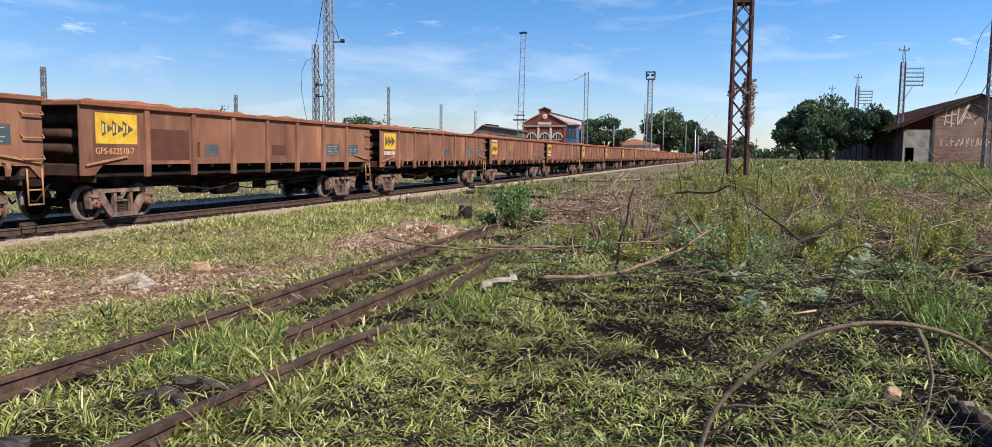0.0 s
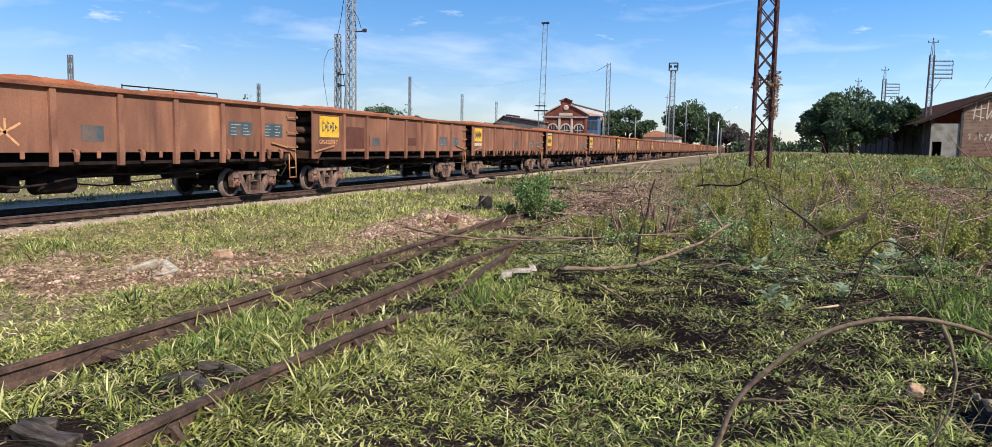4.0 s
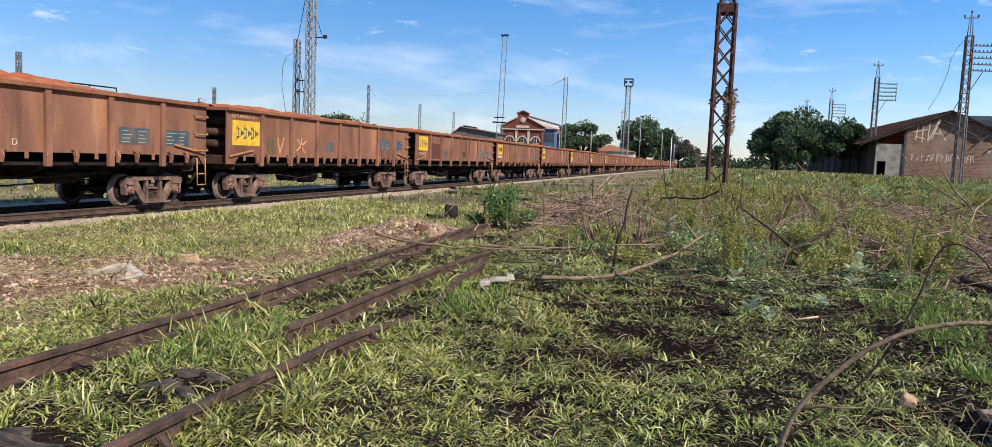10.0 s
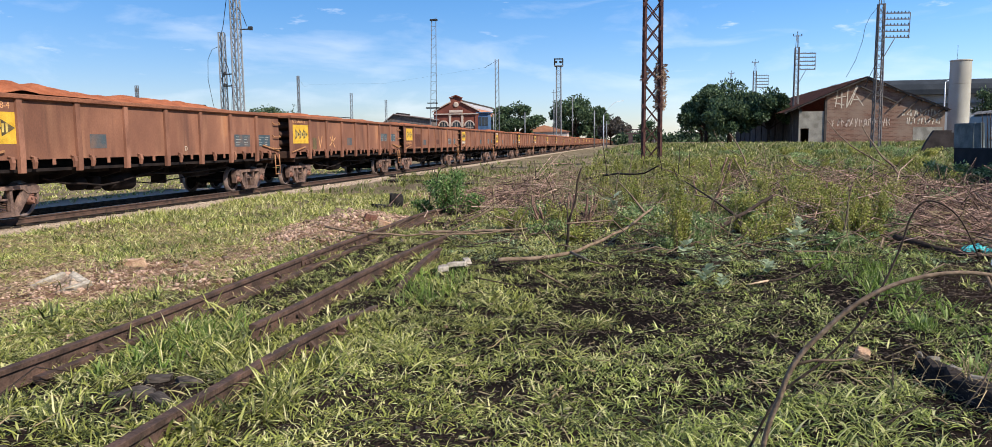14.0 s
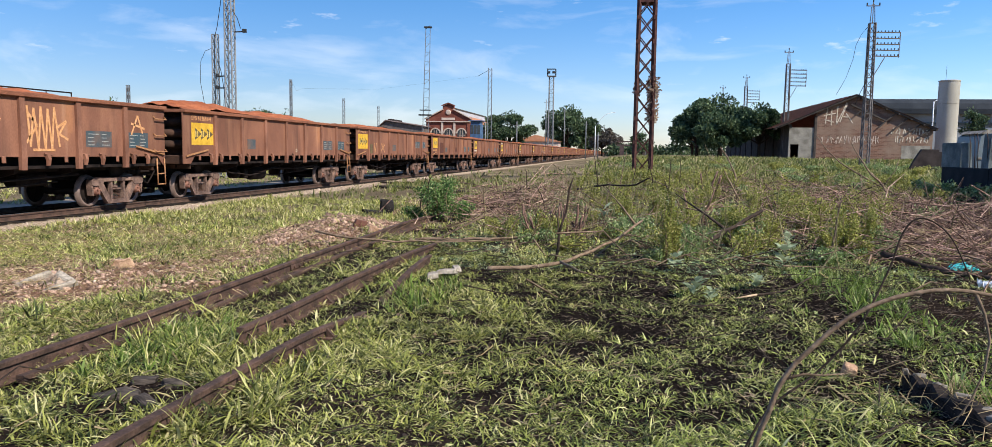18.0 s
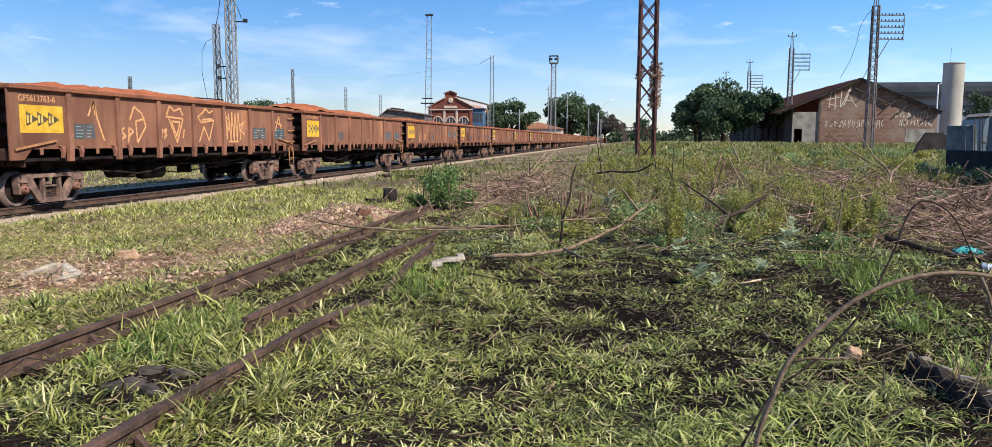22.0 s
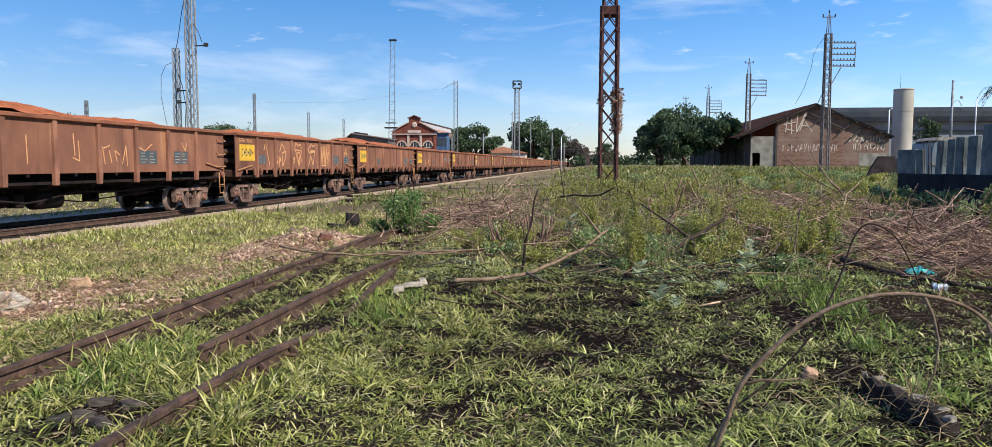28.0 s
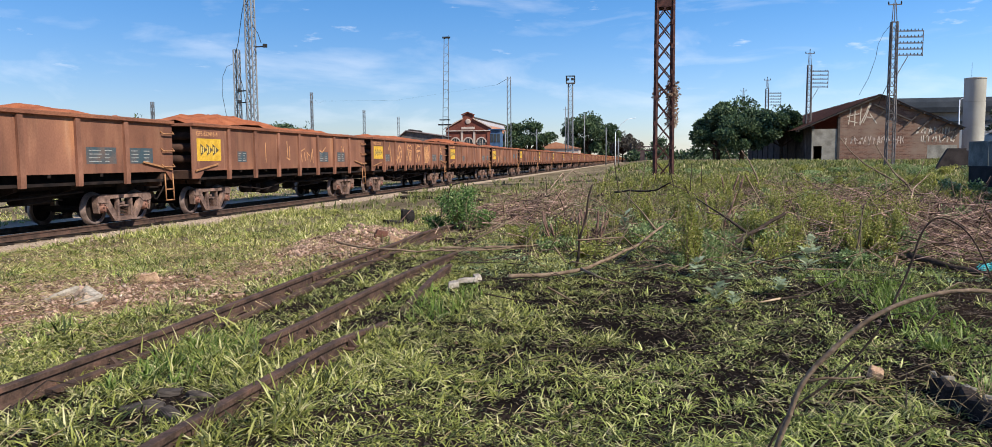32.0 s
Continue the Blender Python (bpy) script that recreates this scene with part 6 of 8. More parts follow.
prism(bm, [(-50.5, 5.6), (-47.9, 7.6), (-39.8, 6.45), (-39.8, 6.6), (-47.9, 7.78), (-50.5, 5.78)], 15, Matrix.Translation((0, -0.5, 0)) @ SHED)
part("roof", bm, M_SHEDROOF, sh)
bm = bmesh.new()
box(bm, -48.2, -47.5, 152, 160, 7.7, 8.05, bevel=0.04)
part("ridge_vent", bm, M_DKBROWN, sh)
for x, y, w, h in ((-34, 235, 14, 5),):
    hs = thing("house", "low house with an orange tiled roof far off", "house", "", pose(x, y, 0))
    bm = bmesh.new()
    box(bm, 0, w, 0, 8, 0, h)
    part("wall", bm, M_STONETRIM, hs)
    bm = bmesh.new()
    prism(bm, [(-0.6, h), (w / 2, h + 2), (w + 0.6, h)], 9, Matrix(((1, 0, 0, 0), (0, 0, 1, -0.5), (0, 1, 0, 0), (0, 0, 0, 1))))
    part("roof", bm, M_ORROOF, hs)
br = thing("footbridge", "dark girder footbridge over the yard far away", "bridge", "", pose(0, 330, 0))
bm = bmesh.new()
box(bm, -3.2, 10, -1.2, 1.2, 4.9, 5.5)
part("deck", bm, M_BRIDGE, br)
for y in (-1.2, 1.2):
    bm = bmesh.new()
    box(bm, -3.2, 10, y - 0.1, y + 0.1, 6.6, 7.0)
    for k in range(8):
        beam(bm, (-3.0 + k * 1.85, y, 5.4), (-3.0 + k * 1.85 + 0.9, y, 6.7), 0.25, 0.15)
        beam(bm, (-3.0 + k * 1.85 + 0.9, y, 6.7), (-3.0 + k * 1.85 + 1.85, y, 5.4), 0.25, 0.15)
    part("girder", bm, M_BRIDGE, br)
for x in (-1.0, 8.6):
    bm = bmesh.new()
    box(bm, x - 0.9, x + 0.9, -1.2, 1.2, -0.2, 4.9)
    part("pier", bm, M_BRIDGE, br)


# ---- trees ----
def tree(x, y, h, r, seed, n=5000, size=0.5, lean=0.0, low=0.25, name="tree", label="broad dark green tree", mat_=None, flat=0.75):
    t = thing(name, label, "tree", "", pose(x, y, g(x, y) - 0.05))
    rng = np.random.RandomState(seed)
    bm = bmesh.new()
    tube(bm, [(0, 0, 0), (0.1 * r * lean, 0.05, h * 0.2), (0.2 * r * lean, 0.1, h * 0.45), (0.1 * r, 0, h * 0.75)], [h * 0.035, h * 0.028, h * 0.02, h * 0.008], 8)
    part("trunk", bm, M_BARKD, t)
    cs, rs = [], []
    for k in range(18):
        a, e = rng.uniform(0, 6.28), rng.uniform(low, 0.82)
        d = r * rng.uniform(0.35, 0.78) * (1.15 - 0.6 * abs(e - 0.5))
        c = (d * math.cos(a), d * math.sin(a), h * e)
        cs.append(c)
        q = r * rng.uniform(0.2, 0.42)
        rs.append((q, q, q * flat))
        bm = bmesh.new()
        tube(bm, [(0, 0, h * 0.25), (c[0] * 0.5, c[1] * 0.5, h * 0.25 + (c[2] - h * 0.25) * 0.6), c], [h * 0.016, h * 0.011, h * 0.005], 5)
        part("limb", bm, M_BARKD, t)
    cs.append((0, 0, h * 0.72))
    rs.append((r * 0.5, r * 0.5, h * 0.27))
    leaf_part("crown", foliage(rng, cs, rs, n, size), mat_ or M_TREE, t)
    return t


tree(10.0, 114, 8.0, 4.2, 1, 22000, 0.43, low=0.38, label="dense dark green tree beside the warehouse")
tree(13.8, 118, 9.6, 5.2, 2, 27000, 0.43, low=0.35, label="dense broad dark green tree beside the warehouse")
tree(17.6, 108, 7.6, 3.4, 3, 17000, 0.39, low=0.35, label="dense dark green tree against the warehouse wall")
tree(12.4, 108, 6.2, 3.8, 12, 17000, 0.41, low=0.35, label="low dense tree beside the warehouse")
tree(-25.8, 170, 11.2, 5.6, 4, 22000, 0.45, low=0.35, flat=0.5, label="flat-topped dark tree behind the train")
tree(-22.0, 310, 21.5, 11.0, 5, 18000, 0.92, label="tall dark tree behind the train")
tree(-12.5, 450, 18.0, 7.5, 6, 7000, 1.1, label="brown half-bare tree far down the line", mat_=M_BARETREE)
tree(-4.5, 440, 12.0, 5.0, 16, 4000, 0.9, label="low brown half-bare tree far down the line", mat_=M_BARETREE)
tree(-29.0, 690, 19.0, 11.0, 7, 2600, 2.0, label="smaller dark tree far down the line")
tree(-46.6, 92, 7.4, 3.0, 8, 3600, 0.32, label="small dark tree beyond the wagons")
tree(-41.8, 90, 6.9, 2.3, 9, 2600, 0.32, label="small dark tree beyond the wagons")
tree(-44, 60, 6.3, 1.7, 10, 1200, 0.35, label="small sparse tree beyond the wagons")
tree(-52, 62, 4.7, 2.2, 13, 1200, 0.35, label="small dark tree beyond the wagons")
tree(51.2, 126, 8.6, 2.4, 11, 5000, 0.3, label="dark green tree beside the water tank")
tree(3.5, 165, 5.0, 2.6, 14, 1500, 0.5, label="small dark tree at the end of the yard")
tree(16, 190, 9, 6, 15, 3000, 0.8, label="dark tree behind the warehouse")
rng = np.random.RandomState(21)
cs = [(x, 360 + rng.uniform(-20, 20), rng.uniform(1, 3.5)) for x in np.arange(-70, 190, 5) if not -26 < x < -5]
V = foliage(rng, cs, [(4.8, 4, rng.uniform(2.5, 4.5)) for _ in cs], 22000, 1.5)
arrays("distant_tree_belt", V, np.arange(len(V)), np.full(len(V) // 4, 4), M_TREE, "distant belt of dark trees", "trees", "stuff")
pm = thing("palm", "palm with drooping dark fronds behind the fence", "palm", "", pose(58.6, 120, 1.0))
bm = bmesh.new()
tube(bm, [(0, 0, 0), (0.2, 0, 6), (0, 0, 11.4)], [0.25, 0.2, 0.16], 8)
part("trunk", bm, M_BARK, pm)
for k in range(16):
    a = k * 2.4
    bm = bmesh.new()
    pts = [(0, 0, 11.3), (0.9 * math.cos(a), 0.9 * math.sin(a), 12.2 - (k % 3) * 0.4), (2.0 * math.cos(a), 2.0 * math.sin(a), 11.9 - (k % 3) * 0.8), (2.7 * math.cos(a), 2.7 * math.sin(a), 10.7 - (k % 3) * 1.0)]
    side = Vector((-math.sin(a), math.cos(a), 0))
    for i in range(3):
        p, q = Vector(pts[i]), Vector(pts[i + 1])
        for j in range(6):
            o = p.lerp(q, j / 6)
            for s in (-1, 1):
                e = o + side * s * 0.55 + Vector((0, 0, -0.35)) + (q - p).normalized() * 0.3
                bm.faces.new([bm.verts.new(o), bm.verts.new(o + (q - p).normalized() * 0.12), bm.verts.new(e)])
    part("frond", bm, M_TREE, pm)


# ---- grass ----
def blades(rng, x, y, per, length, width, spread=0.05, lean=(0.3, 1.1), fine=True):
    """Tufts at the plan points x, y: arching leaf-shaped blades that fan out from the heart of each tuft."""
    n = len(x) * per
    a = rng.uniform(0, 2 * math.pi, n)
    off = np.abs(rng.normal(0, 1, n)) * np.repeat(spread * rng.lognormal(0, 0.45, len(x)), per)
    bx, by = np.repeat(x, per) + np.cos(a) * off, np.repeat(y, per) + np.sin(a) * off
    a = a + rng.normal(0, 0.9, n)
    L = np.repeat(length * rng.uniform(0.75, 1.3, len(x)), per) * rng.uniform(0.5, 1.25, n)
    le = lean[0] + (lean[1] - lean[0]) * rng.rand(n) ** 0.8
    d = np.stack([np.cos(a), np.sin(a), np.zeros(n)], 1)
    up = np.array([0, 0, 1.0])
    aim = lambda q: d * np.sin(q)[:, None] + up * np.cos(q)[:, None]
    B = np.stack([bx, by, surf(bx, by) - 0.008], 1)
    m1 = B + aim(le * 0.72) * (L * 0.36)[:, None]
    m2 = m1 + aim(np.minimum(le * 0.98, 1.7)) * (L * 0.36)[:, None]
    tip = m2 + aim(np.minimum(le * 1.25, 1.95)) * (L * 0.34)[:, None]
    tw = a + rng.choice((-1, 1), n) * rng.uniform(1.0, 2.0, n)
    s = np.stack([np.cos(tw), np.sin(tw), rng.uniform(-0.35, 0.35, n)], 1) * (width * rng.lognormal(0, 0.35, n))[:, None]
    if not fine:
        m1 = (m1 + m2) / 2
        V = np.stack([B - s * 0.3, B + s * 0.3, m1 + s * 0.5, m1 - s * 0.5, tip], 1).reshape(-1, 3)
        i = np.arange(n)[:, None] * 5
        return V, np.concatenate([i + [0, 1, 2, 3], i + [3, 2, 4]], 1).reshape(-1), np.tile([4, 3], n)
    V = np.stack([B - s * 0.28, B + s * 0.28, m1 + s * 0.5, m1 - s * 0.5, m2 + s * 0.4, m2 - s * 0.4, tip], 1).reshape(-1, 3)
    i = np.arange(n)[:, None] * 7
    F = np.concatenate([i + [0, 1, 2, 3], i + [3, 2, 4, 5], i + [5, 4, 6]], 1).reshape(-1)
    return V, F, np.tile([4, 4, 3], n)


def grass_field(name, x0, x1, y0, y1, per_m2, per, length, width, material, label, seed, cover, lean=(0.3, 1.1), fine=False):
    rng = np.random.RandomState(seed)
    n = int((x1 - x0) * (y1 - y0) * per_m2)
    x, y = rng.uniform(x0, x1, n), rng.uniform(y0, y1, n)
    keep = rng.rand(n) < cover(x, y)
    x, y = x[keep], y[keep]
    ln = length * (0.6 + 0.8 * vnoise(x, y, 1.1, seed + 5))
    V, F, C = blades(rng, x, y, per, ln, width, lean=lean, fine=fine)
    return arrays(name, V, F, C, material, label, "grass", "stuff")


def burnt(x, y):
    """Bare spots round the rotten timber between the rails."""
    return np.maximum(sstep(1.3, 0.6, np.hypot((x + 3.6) / 0.42, (y - 4.4) / 0.5)), sstep(1.3, 0.6, np.hypot((x + 3.7) / 0.5, (y - 3.15) / 0.4)))


# bare spots of dark soil: x, y and the two half-widths
BARE = ((-2.85, 4.8, 0.26, 0.32), (-2.52, 5.48, 0.19, 0.16), (-2.58, 3.9, 0.21, 0.17), (-0.29, 6.94, 0.32, 0.28), (-0.27, 9.09, 0.45, 0.65), (0.24, 5.8, 0.3, 0.26), (0.57, 5.11, 0.21, 0.2), (0.91, 5.39, 0.2, 0.2), (1.68, 9.34, 0.45, 0.86), (1.66, 8.01, 0.32, 0.41), (2.75, 8.32, 0.5, 0.45), (0.09, 4.82, 0.24, 0.23), (1.67, 8.46, 0.36, 0.34), (-1.65, 8.28, 0.41, 0.39), (-1.42, 4.88, 0.17, 0.14), (-1.02, 7.47, 0.37, 0.25), (-2.16, 5.15, 0.22, 0.19), (-1.49, 6.39, 0.3, 0.17))


def bare(x, y):
    w = (vnoise(x, y, 0.16, 71) - 0.5) * 0.9 + (vnoise(x, y, 0.05, 72) - 0.5) * 0.5
    r = 0
    for cx, cy, a, b in BARE:
        r = np.maximum(r, sstep(1.25, 0.75, np.hypot((x - cx) / a, (y - cy) / b) + w))
    return r


def patchy(x, y):
    """How much grass covers the near yard: tufted, with bare earth between, none on the rails' line and the rubble."""
    red, black, ball, turf = zones(x, y)
    p = vnoise(x, y, 1.5, 31) * 0.27 + vnoise(x, y, 0.5, 32) * 0.36 + vnoise(x, y, 0.2, 33) * 0.37
    side = sstep(-4.6, -6.0, x)
    p = p + side * (vnoise(x, y, 0.9, 34) - 0.5) * 0.25
    c = sstep(0.43 - 0.04 * side, 0.55 - 0.09 * side, p) * 0.8 + 0.13
    c = c * (1 - 0.92 * red) * (1 - ball) * (1 - 0.25 * black)
    shade = np.exp(-(((x - 0.3) / 2.4) ** 2 + ((y - 10.2) / 1.15) ** 2))
    return np.clip(c * (1 - 0.95 * burnt(x, y)) * (1 - 0.93 * bare(x, y)) * (1 - 0.75 * shade) * (1 - 0.9 * np.exp(-(((x + 4.1) / 0.7) ** 2 + ((y - 9.4) / 2.1) ** 2))) * (1 - 0.45 * sstep(0.3, 1.8, x) * sstep(9, 6, y)), 0, 1)


def fine_cover(x, y):
    """Thin scattered cover that fills between the tufts."""
    red, black, ball, turf = zones(x, y)
    return np.clip((0.2 + 0.8 * sstep(0.35, 0.6, vnoise(x, y, 0.6, 36))) * (1 - 0.85 * red) * (1 - ball) * (1 - 0.8 * bare(x, y)) * (1 - 0.9 * burnt(x, y)), 0, 1)


green = lambda x, y: sstep(-1.9, 0.2, x + (vnoise(x, y, 1.2, 37) - 0.5) * 2.5)
for m_, lb, sd, part_ in ((M_GRASS, "coarse sunlit yellow-green grass tufts on dark soil", 1, lambda x, y: patchy(x, y) * (1 - green(x, y))), (M_GRASSG, "coarse green grass tufts on dark soil", 21, lambda x, y: patchy(x, y) * green(x, y) * (0.8 - 0.3 * sstep(0.3, 1.8, x)))):
    grass_field("near_grass", -6.0, 4.5, 1.6, 7.0, 235, 18, 0.11, 0.0072, m_, lb, sd, part_, (0.85, 1.75), True)
    grass_field("near_grass", -6.0, 7.0, 7.0, 13.0, 165, 16, 0.12, 0.0086, m_, lb, sd + 1, part_, (0.8, 1.75))
grass_field("yard_grass", -13.2, 9.3, 13.0, 24.0, 85, 9, 0.14, 0.0145, M_GRASSY, "rough yellowed grass between the tracks", 3, lambda x, y: np.clip(patchy(x, y) * 0.85 * (1 - 0.45 * sstep(-4, -1, x)) + 0.05 * (1 - zones(x, y)[2]), 0, 1), (0.4, 1.6))
grass_field("yard_grass", -13.2, -5.6, 4.0, 13.0, 150, 11, 0.11, 0.0105, M_GRASSY, "short yellowed grass beside the ballast", 4, lambda x, y: np.clip(patchy(x, y) + 0.22 * (1 - zones(x, y)[0]) * (1 - zones(x, y)[2]), 0, 1), (0.8, 1.8))
clumps = lambda x, y: sstep(0.5, 0.72, vnoise(x, y, 1.0, 77) * 0.6 + vnoise(x, y, 0.4, 78) * 0.4)
grass_field("yard_grass", -12.6, -4.9, 4.0, 16.0, 120, 12, 0.14, 0.0105, M_GRASSG, "green grass clumps beside the ballast", 30, lambda x, y: clumps(x, y) * (1 - 0.85 * zones(x, y)[0]) * (1 - zones(x, y)[2]), (0.5, 1.5))
grass_field("tall_grass", -4.5, -3.7, 4.6, 6.6, 110, 14, 0.16, 0.009, M_FRESH, "fresh green grass between the abandoned rails", 31, lambda x, y: np.exp(-((x + 4.15) / 0.3) ** 2 - ((y - 5.6) / 0.7) ** 2), (0.5, 1.6))
grass_field("tall_grass", 1.8, 4.6, 3.4, 7.6, 55, 13, 0.22, 0.0105, M_FRESH, "tall fresh green grass beside broken edging", 22, lambda x, y: np.clip(sstep(0.3, 0.5, vnoise(x, y, 0.6, 38)) * sstep(1.8, 2.3, x + (vnoise(x, y, 0.5, 39) - 0.5)), 0, 1), (0.4, 1.5))
grass_field("tall_grass", 1.2, 3.4, 7.2, 11.9, 110, 12, 0.16, 0.0105, M_FRESH, "tall fresh green grass on dark soil", 23, lambda x, y: np.exp(-((x - 2.2) / 0.45) ** 2 - ((y - 9.3) / 1.25) ** 2) * (0.4 + 0.6 * vnoise(x, y, 0.4, 45)), (0.3, 1.4))
grass_field("tall_grass", -3.3, -2.0, 7.2, 9.4, 50, 12, 0.19, 0.011, M_FRESH, "tall fresh green grass beside a rail end", 24, lambda x, y: np.exp(-((x + 2.75) / 0.35) ** 2 - ((y - 8.2) / 0.8) ** 2), (0.3, 1.4))
grass_field("near_grass", -6.0, 6.5, -4.0, 1.6, 75, 13, 0.12, 0.012, M_GRASS, "coarse grass tufts round the viewpoint", 32, patchy, (0.8, 1.75))
grass_field("near_grass", 4.5, 9.0, 1.6, 7.0, 75, 13, 0.12, 0.012, M_GRASSG, "coarse green grass towards the boundary wall", 33, patchy, (0.8, 1.75))
grass_field("yard_grass", -13.0, 9.0, -14.0, 1.6, 9, 7, 0.17, 0.022, M_GRASS, "coarse grass tufts behind the siding end", 25, patchy, (0.6, 1.8))
grass_field("rail_grass", -4.55, -2.6, 1.8, 9.5, 70, 14, 0.185, 0.0096, M_GRASS, "long yellowed grass between the abandoned rails", 26, lambda x, y: np.clip((0.25 + 0.75 * sstep(0.3, 0.5, vnoise(x, y, 0.45, 46))) * (1 - 0.95 * burnt(x, y)) * (1 - 0.92 * sstep(5.8, 7.2, y)), 0, 1), (0.6, 1.75), True)
grass_field("dry_grass", -4.6, 4.6, 2.0, 11.0, 32, 6, 0.1, 0.005, M_DRYBLADE, "withered straw-coloured blades lying flat among the tufts", 27, lambda x, y: np.clip(patchy(x, y) * 0.7 + 0.16, 0, 1), (1.25, 1.85))
grass_field("low_grass", -4.6, 4.6, 2.0, 11.0, 150, 7, 0.055, 0.0078, M_GRASSG, "small low green sprouts on dark soil", 9, fine_cover, (0.7, 1.6))
grass_field("ground_cover", -3.6, 4.6, 10.0, 18.5, 150, 8, 0.06, 0.02, M_COVER, "low grey-green leafy ground cover between cut branches", 28, lambda x, y: np.clip((0.15 + 0.85 * sstep(0.3, 0.55, vnoise(x, y, 0.7, 47))) * (1 - 0.8 * bare(x, y)) * (1 - 0.6 * zones(x, y)[0]), 0, 1), (0.9, 1.7))
grass_field("ground_cover", -2.8, 9.2, 18.0, 32.0, 40, 7, 0.1, 0.033, M_COVER, "low grey-green leafy ground cover over the waste ground", 29, lambda x, y: np.clip(0.25 + 0.75 * sstep(0.3, 0.6, vnoise(x, y, 1.1, 48)), 0, 1), (0.8, 1.7))
grass_field("field_grass", -13.0, 24.0, 24.0, 42.0, 30, 9, 0.22, 0.026, M_GRASSFAR, "rough field grass over the waste ground", 5, lambda x, y: np.clip(0.25 + sstep(0.3, 0.6, vnoise(x, y, 3, 40)), 0, 1) * (1 - zones(x, y)[2]) * (1 - 0.85 * sstep(0.0, -3.5, x)))
grass_field("field_grass", -13.0, 34.0, 42.0, 62.0, 11, 6, 0.27, 0.048, M_GRASSFAR, "rough field grass towards the warehouse", 8, lambda x, y: np.clip(0.2 + sstep(0.3, 0.6, vnoise(x, y, 3, 40)), 0, 1) * (1 - zones(x, y)[2]) * (1 - 0.94 * sstep(0.5, -3.5, x)))
grass_field("field_grass", -4.0, 40.0, 60.0, 101.0, 6, 7, 0.36, 0.08, M_GRASSFAR, "rough field grass before the warehouse", 6, lambda x, y: (0.2 + 0.8 * sstep(0.25, 0.55, vnoise(x, y, 5, 41))) * (1 - 0.95 * sstep(1, -4, x)))
grass_field("far_side_grass", -30.0, -18.5, 8.0, 60.0, 6, 7, 0.13, 0.03, M_GRASSY, "grass beyond the main line", 7, lambda x, y: 0.8 + 0 * x)


# ---- loose stones ----
def stones(name, x, y, size, material, label, category, seed, sink=0.3):
    rng = np.random.RandomState(seed)
    ico = np.array([(a, b, c) for a in (-1, 1) for b in (-1, 1) for c in (-1, 1)]) / 1.6
    quad = np.array([(0, 1, 3, 2), (4, 6, 7, 5), (0, 4, 5, 1), (2, 3, 7, 6), (0, 2, 6, 4), (1, 5, 7, 3)])
    n = len(x)
    q = rng.normal(size=(n, 3, 3))
    q, _ = np.linalg.qr(q)
    sc = size * rng.lognormal(0, 0.45, n)[:, None] * rng.uniform(0.55, 1.2, (n, 3))
    V = ico[None] * rng.uniform(0.55, 1.2, (n, 8, 1)) * sc[:, None, :]
    V = np.einsum("nij,nkj->nki", q, V)
    V[..., 2] *= 0.75
    V += np.stack([x, y, surf(x, y) + size * (0.5 - sink)], 1)[:, None]
    F = (quad[None] + 8 * np.arange(n)[:, None, None]).reshape(-1)
    return arrays(name, V.reshape(-1, 3), F, np.full(n * 6, 4), material, label, category, "stuff")


rng = np.random.RandomState(50)
n = 20000
x, y = rng.uniform(-15.6, -11.5, n), 5 + 45 * rng.rand(n) ** 1.3
k = rng.rand(n) < zones(x, y)[2]
stones("ballast", x[k], y[k], 0.017, M_BALLAST, "pale pinkish ballast stones along the main line", "ballast", 51)
n = 105000
x, y = rng.uniform(-10, -2, n), rng.uniform(5, 27, n)
k = rng.rand(n) < zones(x, y)[0] ** 1.5 * 0.8 + 0.006
stones("rubble", x[k], y[k], 0.0185, M_RUBBLE, "red-brown rubble and gravel spread on bare soil", "rubble", 52)
n = 4200
x, y = rng.normal(-5.9, 0.75, n), rng.normal(14.2, 1.4, n)
stones("rubble_heap", x, y, 0.026, M_RUBBLE, "heap of pinkish gravel and broken brick", "rubble", 56)
n = 9000
x, y = rng.uniform(-12.4, -5.2, n), rng.uniform(5, 15, n)
k = rng.rand(n) < 0.25 + 0.75 * sstep(0.45, 0.7, vnoise(x, y, 1.1, 57))
stones("stone_chips", x[k], y[k], 0.016, M_RUBBLE, "brown stone chips scattered through the grass", "gravel", 58)
n = 260
x, y = rng.uniform(-9.3, -5.4, n), rng.uniform(6.6, 15.5, n)
k = rng.rand(n) < 0.15 + zones(x, y)[0] * 0.6
stones("pale_rubble", x[k], y[k], 0.03, M_BALLAST, "pale broken stones in the red soil", "rubble", 53)
n = 7000
x, y = rng.uniform(-5, 5, n), rng.uniform(2.2, 12, n)
stones("soil_clods", x, y, 0.01, M_CLOD, "small dark clods and cinders on the soil", "soil", 54)


def solid(name, bm, material, label, category, m, group=""):
    ob = tagged(part(name, bm, material), label, category, group)
    ob.matrix_basis = m
    return ob


